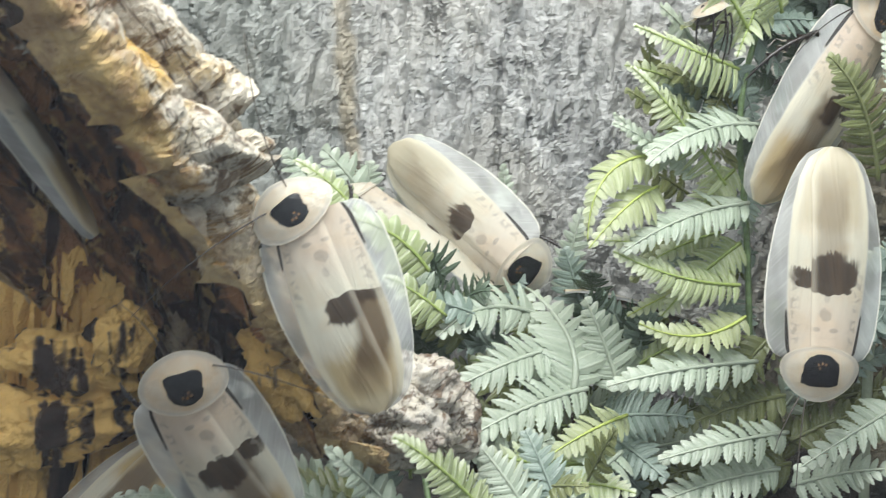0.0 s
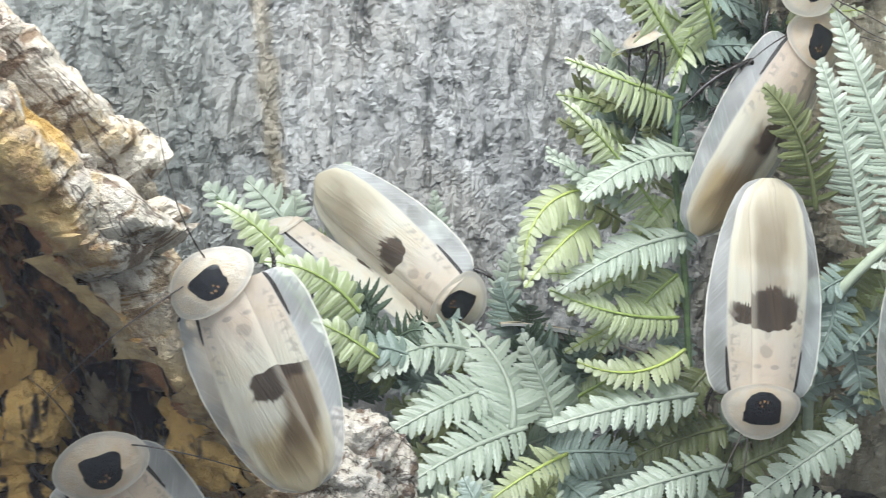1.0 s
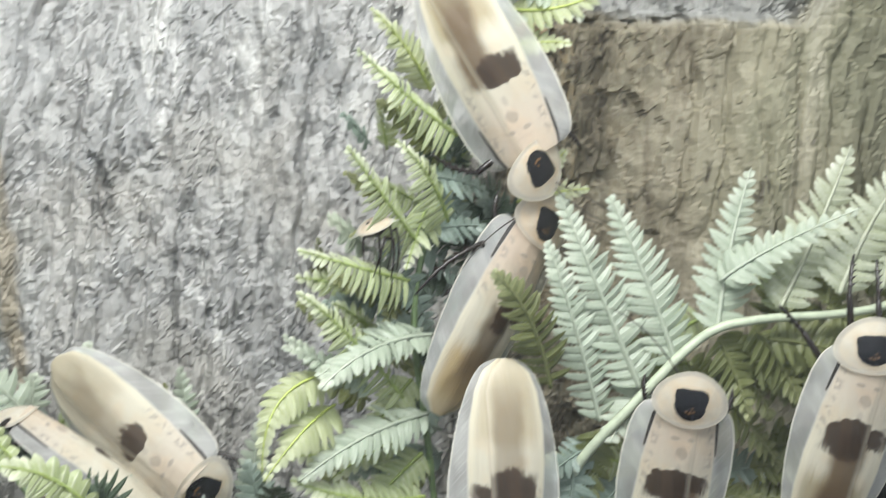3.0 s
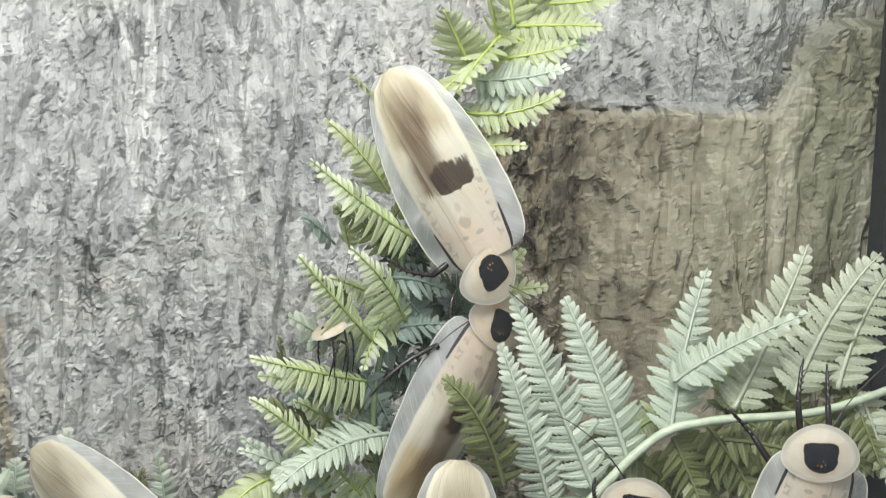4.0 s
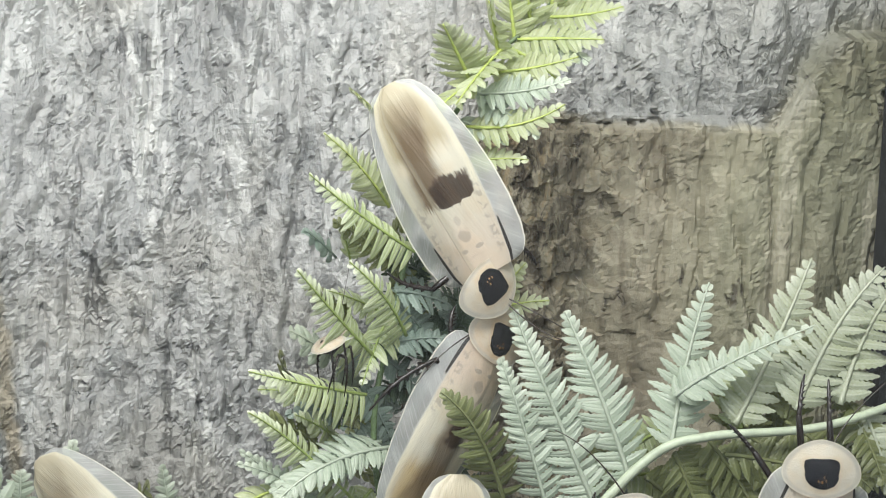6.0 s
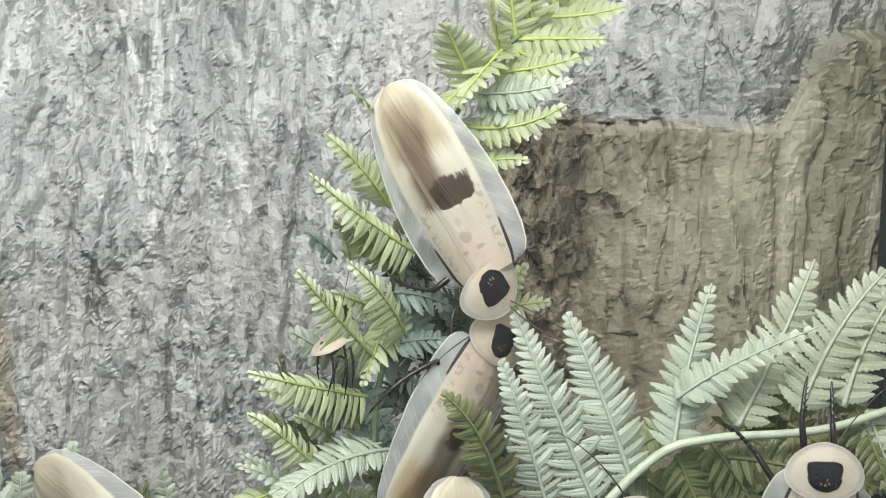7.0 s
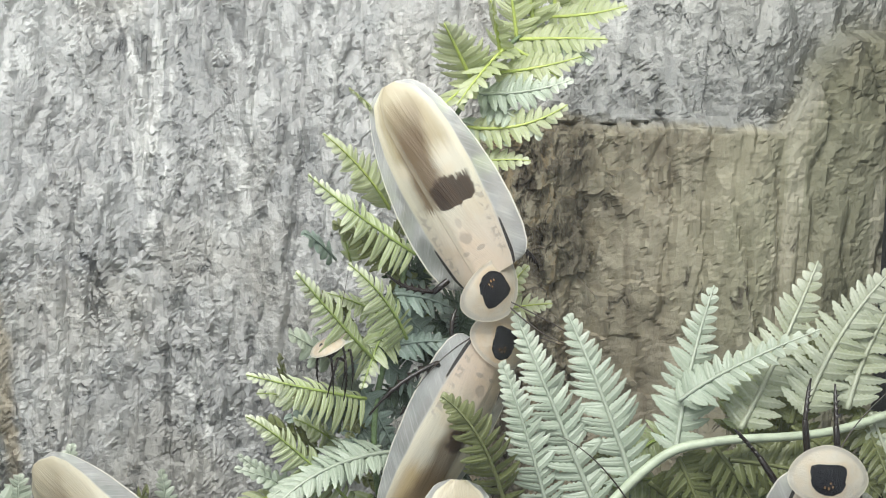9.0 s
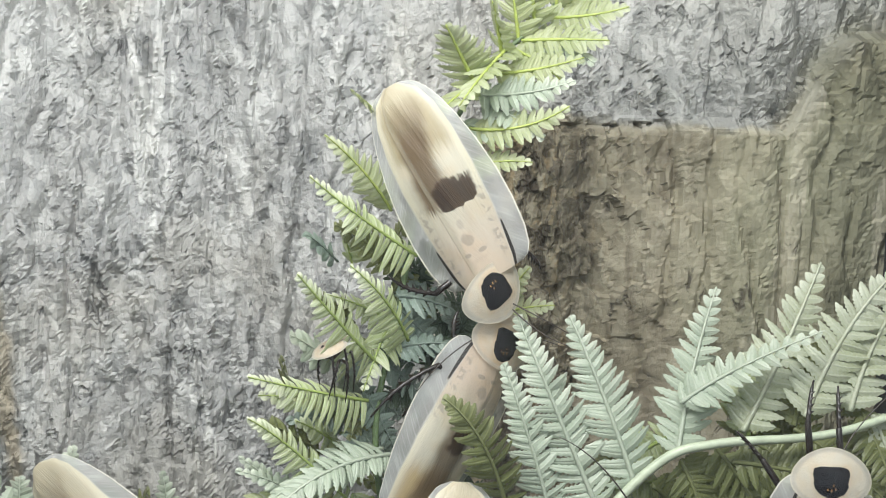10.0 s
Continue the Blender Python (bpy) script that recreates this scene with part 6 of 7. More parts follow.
frond(f, (0.0412, 0.4344, 0.0310), (0.0405, 0.4274, 0.0466), (0.0399, 0.4204, 0.0597), 0.0082, (-0.15, -0.9, 0.3), TEAL, 6)
frond(f, (-0.0120, 0.4232, 0.0322), (-0.0271, 0.4162, 0.0409), (-0.0421, 0.4092, 0.0467), 0.0096, (0.2, -0.7, 0.6), DEEP, 9)
frond(f, (-0.0062, 0.4080, 0.0418), (-0.0111, 0.4010, 0.0546), (-0.0160, 0.3940, 0.0651), 0.0089, (-0.15, -0.9, 0.3), TEAL, 6)
frond(f, (0.0567, 0.4189, 0.0482), (0.0671, 0.4119, 0.0508), (0.0775, 0.4049, 0.0514), 0.0073, (-0.1, -0.74, 0.62), GREEN, 8)
frond(f, (-0.0079, 0.4311, 0.0278), (-0.0275, 0.4241, 0.0356), (-0.0471, 0.4171, 0.0399), 0.0093, (-0.1, -0.74, 0.62), TEAL, 12)
frond(f, (0.0619, 0.4133, 0.0517), (0.0648, 0.4063, 0.0645), (0.0677, 0.3993, 0.0751), 0.0072, (-0.4, -0.6, 0.6), DEEP, 6)
frond(f, (0.0014, 0.4071, 0.0503), (0.0007, 0.4001, 0.0618), (0.0001, 0.3931, 0.0713), 0.0082, (-0.15, -0.9, 0.3), GREEN, 6)
f = fern("leafy artificial fern sprays behind the tall stem")
frond(f, (0.0931, 0.4817, 0.1678), (0.0814, 0.4747, 0.1765), (0.0697, 0.4677, 0.1827), 0.0081, (-0.1, -0.74, 0.62), DEEP, 6)
frond(f, (0.1013, 0.4868, 0.1625), (0.0969, 0.4798, 0.1720), (0.0926, 0.4728, 0.1796), 0.0070, (-0.4, -0.6, 0.6), GREEN, 5)
frond(f, (0.1194, 0.4889, 0.1043), (0.1238, 0.4819, 0.0990), (0.1282, 0.4749, 0.0920), 0.0087, (0.2, -0.7, 0.6), TEAL, 5)
frond(f, (0.1002, 0.4875, 0.1434), (0.0868, 0.4805, 0.1512), (0.0735, 0.4735, 0.1563), 0.0091, (-0.1, -0.74, 0.62), DEEP, 7)
frond(f, (0.1004, 0.4913, 0.1731), (0.0985, 0.4843, 0.1841), (0.0967, 0.4773, 0.1932), 0.0090, (0.2, -0.7, 0.6), GREEN, 5)
frond(f, (0.1126, 0.4800, 0.1309), (0.0982, 0.4730, 0.1265), (0.0838, 0.4660, 0.1195), 0.0069, (-0.15, -0.9, 0.3), GREEN, 8)
frond(f, (0.1300, 0.4953, 0.1297), (0.1179, 0.4883, 0.1385), (0.1058, 0.4813, 0.1448), 0.0075, (-0.15, -0.9, 0.3), MINT, 6)
frond(f, (0.0993, 0.4822, 0.1705), (0.0908, 0.4752, 0.1777), (0.0822, 0.4682, 0.1830), 0.0067, (-0.1, -0.74, 0.62), GREEN, 6)
frond(f, (0.0811, 0.4857, 0.1854), (0.0785, 0.4787, 0.1962), (0.0759, 0.4717, 0.2050), 0.0082, (-0.4, -0.6, 0.6), DEEP, 5)
frond(f, (0.0964, 0.4857, 0.1840), (0.0824, 0.4787, 0.1890), (0.0685, 0.4717, 0.1914), 0.0071, (-0.15, -0.9, 0.3), GREEN, 7)
frond(f, (0.1096, 0.4922, 0.1880), (0.1031, 0.4852, 0.1962), (0.0966, 0.4782, 0.2026), 0.0076, (-0.4, -0.6, 0.6), MINT, 5)
frond(f, (0.1022, 0.4808, 0.1855), (0.0997, 0.4738, 0.1932), (0.0973, 0.4668, 0.1993), 0.0078, (-0.1, -0.74, 0.62), MINT, 5)
frond(f, (0.0986, 0.4867, 0.1262), (0.0886, 0.4797, 0.1192), (0.0787, 0.4727, 0.1099), 0.0068, (0.2, -0.7, 0.6), DEEP, 7)
frond(f, (0.1053, 0.4844, 0.1818), (0.0930, 0.4774, 0.1881), (0.0807, 0.4704, 0.1919), 0.0075, (0.2, -0.7, 0.6), DEEP, 7)
frond(f, (0.1299, 0.4906, 0.1221), (0.1185, 0.4836, 0.1205), (0.1072, 0.4766, 0.1168), 0.0080, (-0.15, -0.9, 0.3), TEAL, 6)
frond(f, (0.1227, 0.4806, 0.1528), (0.1130, 0.4736, 0.1589), (0.1034, 0.4666, 0.1629), 0.0084, (-0.4, -0.6, 0.6), DEEP, 5)
frond(f, (0.1263, 0.4900, 0.1173), (0.1138, 0.4830, 0.1146), (0.1013, 0.4760, 0.1096), 0.0068, (-0.1, -0.74, 0.62), DEEP, 7)
frond(f, (0.0964, 0.4850, 0.2010), (0.0879, 0.4780, 0.2083), (0.0794, 0.4710, 0.2137), 0.0084, (-0.1, -0.74, 0.62), MINT, 5)
frond(f, (0.1211, 0.4858, 0.1248), (0.1061, 0.4788, 0.1226), (0.0912, 0.4718, 0.1177), 0.0080, (-0.1, -0.74, 0.62), TEAL, 8)
frond(f, (0.1034, 0.4898, 0.1189), (0.0857, 0.4828, 0.1234), (0.0680, 0.4758, 0.1249), 0.0078, (-0.15, -0.9, 0.3), GREEN, 9)
frond(f, (0.1097, 0.4880, 0.1790), (0.0943, 0.4810, 0.1817), (0.0788, 0.4740, 0.1817), 0.0074, (-0.15, -0.9, 0.3), TEAL, 8)
frond(f, (0.1175, 0.4815, 0.2411), (0.1083, 0.4745, 0.2493), (0.0991, 0.4675, 0.2553), 0.0068, (-0.4, -0.6, 0.6), GREEN, 5)
frond(f, (0.1112, 0.4863, 0.1878), (0.1068, 0.4793, 0.1821), (0.1023, 0.4723, 0.1747), 0.0066, (0.2, -0.7, 0.6), DEEP, 6)
frond(f, (0.1020, 0.4835, 0.2381), (0.0987, 0.4765, 0.2479), (0.0954, 0.4695, 0.2558), 0.0060, (-0.4, -0.6, 0.6), GREEN, 6)
frond(f, (0.1231, 0.4808, 0.2261), (0.1204, 0.4738, 0.2363), (0.1177, 0.4668, 0.2447), 0.0077, (-0.4, -0.6, 0.6), TEAL, 5)
frond(f, (0.1117, 0.4872, 0.2095), (0.0998, 0.4802, 0.2093), (0.0879, 0.4732, 0.2069), 0.0061, (-0.4, -0.6, 0.6), DEEP, 7)
frond(f, (0.0965, 0.4868, 0.2394), (0.0900, 0.4798, 0.2458), (0.0835, 0.4728, 0.2504), 0.0063, (0.2, -0.7, 0.6), TEAL, 5)
frond(f, (0.1151, 0.4858, 0.2419), (0.1186, 0.4788, 0.2523), (0.1222, 0.4718, 0.2607), 0.0066, (-0.4, -0.6, 0.6), DEEP, 5)
frond(f, (0.1229, 0.4884, 0.2270), (0.1280, 0.4814, 0.2353), (0.1330, 0.4744, 0.2419), 0.0061, (-0.15, -0.9, 0.3), GREEN, 5)
frond(f, (0.1034, 0.4844, 0.2168), (0.0941, 0.4774, 0.2243), (0.0848, 0.4704, 0.2296), 0.0068, (-0.1, -0.74, 0.62), DEEP, 7)
frond(f, (0.1103, 0.4823, 0.1800), (0.1061, 0.4753, 0.1764), (0.1020, 0.4683, 0.1712), 0.0078, (-0.15, -0.9, 0.3), TEAL, 5)
frond(f, (0.1171, 0.4845, 0.2071), (0.1070, 0.4775, 0.2038), (0.0969, 0.4705, 0.1983), 0.0067, (-0.4, -0.6, 0.6), TEAL, 7)
frond(f, (0.1191, 0.4889, 0.2163), (0.1057, 0.4819, 0.2235), (0.0924, 0.4749, 0.2282), 0.0075, (-0.4, -0.6, 0.6), GREEN, 9)
frond(f, (0.1293, 0.4823, 0.1867), (0.1325, 0.4753, 0.1831), (0.1356, 0.4683, 0.1781), 0.0078, (-0.1, -0.74, 0.62), TEAL, 5)
frond(f, (-0.0114, 0.5567, 0.1035), (-0.0040, 0.5497, 0.1150), (0.0034, 0.5427, 0.1242), 0.0078, (0.2, -0.7, 0.6), TEAL, 6)
frond(f, (0.0100, 0.5562, 0.1182), (0.0025, 0.5492, 0.1284), (-0.0049, 0.5422, 0.1364), 0.0105, (-0.1, -0.74, 0.62), TEAL, 6)
frond(f, (-0.0182, 0.5547, 0.1141), (-0.0142, 0.5477, 0.1240), (-0.0103, 0.5407, 0.1321), 0.0100, (-0.4, -0.6, 0.6), GREEN, 5)
frond(f, (0.0151, 0.5546, 0.0803), (0.0287, 0.5476, 0.0846), (0.0422, 0.5406, 0.0864), 0.0099, (-0.1, -0.74, 0.62), GREEN, 7)
frond(f, (0.0214, 0.5607, 0.0896), (0.0277, 0.5537, 0.0989), (0.0340, 0.5467, 0.1061), 0.0082, (-0.1, -0.74, 0.62), TEAL, 5)
frond(f, (-0.0312, 0.5598, 0.0914), (-0.0322, 0.5528, 0.1051), (-0.0332, 0.5458, 0.1165), 0.0090, (-0.15, -0.9, 0.3), TEAL, 6)
frond(f, (0.0166, 0.5602, 0.1108), (0.0206, 0.5532, 0.1249), (0.0245, 0.5462, 0.1365), 0.0106, (-0.4, -0.6, 0.6), DEEP, 6)
frond(f, (-0.0198, 0.5569, 0.1161), (-0.0347, 0.5499, 0.1221), (-0.0497, 0.5429, 0.1253), 0.0099, (-0.1, -0.74, 0.62), TEAL, 9)
frond(f, (0.0107, 0.5573, 0.1192), (0.0040, 0.5503, 0.1305), (-0.0026, 0.5433, 0.1396), 0.0098, (-0.4, -0.6, 0.6), TEAL, 5)
frond(f, (-0.0410, 0.5614, 0.1051), (-0.0393, 0.5544, 0.1149), (-0.0376, 0.5474, 0.1229), 0.0083, (0.2, -0.7, 0.6), TEAL, 5)
frond(f, (0.1600, 0.4473, 0.1089), (0.1572, 0.4403, 0.1041), (0.1544, 0.4333, 0.0977), 0.0096, (-0.1, -0.74, 0.62), TEAL, 5)
frond(f, (0.1710, 0.4469, 0.1172), (0.1554, 0.4399, 0.1171), (0.1398, 0.4329, 0.1143), 0.0084, (-0.15, -0.9, 0.3), TEAL, 7)
frond(f, (0.1635, 0.4525, 0.1136), (0.1626, 0.4455, 0.1079), (0.1618, 0.4385, 0.1007), 0.0092, (-0.15, -0.9, 0.3), TEAL, 6)
frond(f, (0.1775, 0.4509, 0.1127), (0.1671, 0.4439, 0.1107), (0.1567, 0.4369, 0.1067), 0.0086, (-0.4, -0.6, 0.6), TEAL, 5)
frond(f, (0.1844, 0.4503, 0.1016), (0.1830, 0.4433, 0.0973), (0.1815, 0.4363, 0.0917), 0.0076, (0.2, -0.7, 0.6), DEEP, 5)
frond(f, (0.1922, 0.4553, 0.0901), (0.1803, 0.4483, 0.0879), (0.1684, 0.4413, 0.0834), 0.0078, (-0.4, -0.6, 0.6), TEAL, 6)
frond(f, (0.1592, 0.4511, 0.1303), (0.1541, 0.4441, 0.1246), (0.1491, 0.4371, 0.1172), 0.0095, (-0.15, -0.9, 0.3), DEEP, 5)
frond(f, (0.1754, 0.4430, 0.1380), (0.1635, 0.4360, 0.1344), (0.1516, 0.4290, 0.1284), 0.0073, (0.2, -0.7, 0.6), TEAL, 8)
frond(f, (0.1888, 0.4474, 0.1231), (0.1801, 0.4404, 0.1184), (0.1713, 0.4334, 0.1117), 0.0076, (0.2, -0.7, 0.6), TEAL, 6)
f = fern("olive artificial fern leaves coloured as in shade beneath the pale stem")
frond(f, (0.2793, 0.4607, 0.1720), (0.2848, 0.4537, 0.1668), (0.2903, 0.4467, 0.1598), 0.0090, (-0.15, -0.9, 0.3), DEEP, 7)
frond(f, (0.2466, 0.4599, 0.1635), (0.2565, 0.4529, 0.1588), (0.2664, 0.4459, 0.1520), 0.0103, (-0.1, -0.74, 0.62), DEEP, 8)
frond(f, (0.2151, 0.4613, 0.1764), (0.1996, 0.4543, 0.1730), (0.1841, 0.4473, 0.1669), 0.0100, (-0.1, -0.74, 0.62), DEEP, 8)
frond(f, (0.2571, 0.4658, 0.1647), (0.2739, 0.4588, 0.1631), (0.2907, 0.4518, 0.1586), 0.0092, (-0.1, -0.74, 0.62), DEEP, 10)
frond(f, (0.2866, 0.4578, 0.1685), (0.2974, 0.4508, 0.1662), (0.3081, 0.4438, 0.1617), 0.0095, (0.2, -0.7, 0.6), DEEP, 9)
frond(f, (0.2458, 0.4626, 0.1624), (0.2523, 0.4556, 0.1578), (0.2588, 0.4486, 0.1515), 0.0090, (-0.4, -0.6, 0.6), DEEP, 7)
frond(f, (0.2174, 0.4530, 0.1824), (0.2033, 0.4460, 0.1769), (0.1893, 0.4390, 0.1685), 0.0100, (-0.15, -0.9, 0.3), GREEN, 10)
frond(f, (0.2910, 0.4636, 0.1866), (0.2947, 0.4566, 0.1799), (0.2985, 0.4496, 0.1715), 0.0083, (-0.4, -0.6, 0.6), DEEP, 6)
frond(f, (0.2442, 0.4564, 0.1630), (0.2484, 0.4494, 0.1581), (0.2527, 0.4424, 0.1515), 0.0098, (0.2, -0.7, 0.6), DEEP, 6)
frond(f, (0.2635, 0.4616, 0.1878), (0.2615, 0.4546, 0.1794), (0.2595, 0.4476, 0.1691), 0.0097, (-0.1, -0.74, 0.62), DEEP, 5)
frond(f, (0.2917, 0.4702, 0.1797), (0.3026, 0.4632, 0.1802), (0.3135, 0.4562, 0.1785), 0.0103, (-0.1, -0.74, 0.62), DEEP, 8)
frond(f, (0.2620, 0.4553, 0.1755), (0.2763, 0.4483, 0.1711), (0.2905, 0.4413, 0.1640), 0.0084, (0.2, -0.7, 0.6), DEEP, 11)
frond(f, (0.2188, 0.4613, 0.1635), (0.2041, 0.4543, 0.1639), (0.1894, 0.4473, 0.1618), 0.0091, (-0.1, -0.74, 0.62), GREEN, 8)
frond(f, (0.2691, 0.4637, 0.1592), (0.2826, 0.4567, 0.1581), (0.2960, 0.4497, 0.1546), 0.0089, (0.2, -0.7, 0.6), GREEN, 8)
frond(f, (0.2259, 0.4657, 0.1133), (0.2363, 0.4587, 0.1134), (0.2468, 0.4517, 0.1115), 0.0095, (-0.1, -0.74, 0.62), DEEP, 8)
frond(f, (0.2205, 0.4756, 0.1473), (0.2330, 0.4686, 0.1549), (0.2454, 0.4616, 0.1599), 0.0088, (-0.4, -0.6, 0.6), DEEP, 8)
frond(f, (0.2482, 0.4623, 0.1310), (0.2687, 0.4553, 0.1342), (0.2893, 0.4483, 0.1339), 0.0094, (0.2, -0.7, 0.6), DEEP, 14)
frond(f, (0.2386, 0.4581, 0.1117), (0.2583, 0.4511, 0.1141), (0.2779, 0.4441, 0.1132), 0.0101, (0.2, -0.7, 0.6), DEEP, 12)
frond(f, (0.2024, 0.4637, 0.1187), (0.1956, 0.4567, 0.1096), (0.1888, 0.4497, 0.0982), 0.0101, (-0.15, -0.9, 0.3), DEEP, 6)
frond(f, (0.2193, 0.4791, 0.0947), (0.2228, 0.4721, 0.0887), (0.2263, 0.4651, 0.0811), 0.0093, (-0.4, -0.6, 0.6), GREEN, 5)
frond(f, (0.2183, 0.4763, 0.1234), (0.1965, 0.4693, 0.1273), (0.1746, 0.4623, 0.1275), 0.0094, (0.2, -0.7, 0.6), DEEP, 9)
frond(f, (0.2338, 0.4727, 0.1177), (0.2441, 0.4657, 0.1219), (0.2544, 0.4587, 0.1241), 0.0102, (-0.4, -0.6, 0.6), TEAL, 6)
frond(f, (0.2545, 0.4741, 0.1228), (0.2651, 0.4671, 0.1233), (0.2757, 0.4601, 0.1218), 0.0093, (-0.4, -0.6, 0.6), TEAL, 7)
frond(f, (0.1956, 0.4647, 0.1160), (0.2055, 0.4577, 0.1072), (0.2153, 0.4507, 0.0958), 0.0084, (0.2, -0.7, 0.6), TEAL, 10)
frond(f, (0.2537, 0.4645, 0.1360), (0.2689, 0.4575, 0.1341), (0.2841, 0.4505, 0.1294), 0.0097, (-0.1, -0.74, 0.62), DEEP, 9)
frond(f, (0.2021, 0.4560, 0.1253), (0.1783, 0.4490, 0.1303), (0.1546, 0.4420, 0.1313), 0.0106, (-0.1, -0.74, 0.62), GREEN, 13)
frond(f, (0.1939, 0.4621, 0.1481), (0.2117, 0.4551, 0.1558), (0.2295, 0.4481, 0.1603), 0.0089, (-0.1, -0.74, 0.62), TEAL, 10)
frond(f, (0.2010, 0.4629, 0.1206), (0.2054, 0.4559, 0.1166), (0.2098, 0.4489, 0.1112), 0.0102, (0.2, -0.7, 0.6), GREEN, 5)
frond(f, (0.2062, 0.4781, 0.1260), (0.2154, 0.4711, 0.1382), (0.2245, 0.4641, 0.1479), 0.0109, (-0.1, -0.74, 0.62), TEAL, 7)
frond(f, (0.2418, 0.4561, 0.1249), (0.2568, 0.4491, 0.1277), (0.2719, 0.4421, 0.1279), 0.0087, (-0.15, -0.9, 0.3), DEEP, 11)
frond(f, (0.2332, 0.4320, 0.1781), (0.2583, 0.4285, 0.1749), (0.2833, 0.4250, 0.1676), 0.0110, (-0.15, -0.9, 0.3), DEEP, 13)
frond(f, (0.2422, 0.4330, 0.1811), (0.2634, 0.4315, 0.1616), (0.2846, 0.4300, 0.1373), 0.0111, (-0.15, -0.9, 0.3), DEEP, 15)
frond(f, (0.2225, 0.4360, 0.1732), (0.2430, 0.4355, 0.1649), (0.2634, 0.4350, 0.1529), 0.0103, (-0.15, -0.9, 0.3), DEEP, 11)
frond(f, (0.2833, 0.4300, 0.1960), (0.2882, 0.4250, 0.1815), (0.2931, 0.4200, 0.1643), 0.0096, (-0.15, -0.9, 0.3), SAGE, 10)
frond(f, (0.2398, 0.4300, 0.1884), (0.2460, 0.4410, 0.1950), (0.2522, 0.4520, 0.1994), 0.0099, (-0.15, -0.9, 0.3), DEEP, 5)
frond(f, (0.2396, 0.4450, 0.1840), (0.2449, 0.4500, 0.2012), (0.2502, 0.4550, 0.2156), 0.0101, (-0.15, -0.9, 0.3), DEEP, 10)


# ---- cockroaches ----
def wing_half(y):
    """Half the width of the closed wings, in body lengths, y from -0.5 (end) to 0.36 (shoulders)."""
    return float(np.interp(y, (-0.5, -0.49, -0.47, -0.43, -0.37, -0.28, -0.16, -0.03, 0.10, 0.22, 0.29, 0.325, 0.345), (0.030, 0.066, 0.096, 0.126, 0.152, 0.180, 0.204, 0.220, 0.223, 0.214, 0.196, 0.172, 0.130)))


def wing_solid(y):
    """Half the width of the opaque middle, inside the clear rims."""
    return float(np.interp(y, (-0.5, -0.45, -0.37, -0.25, -0.1, 0.1, 0.3, 0.36), (0.026, 0.092, 0.124, 0.143, 0.149, 0.140, 0.118, 0.102)))


def wing_rise(y):
    return 0.080 * math.sin(min(1.0, (y + 0.53) / 0.55) * math.pi / 2) + 0.030


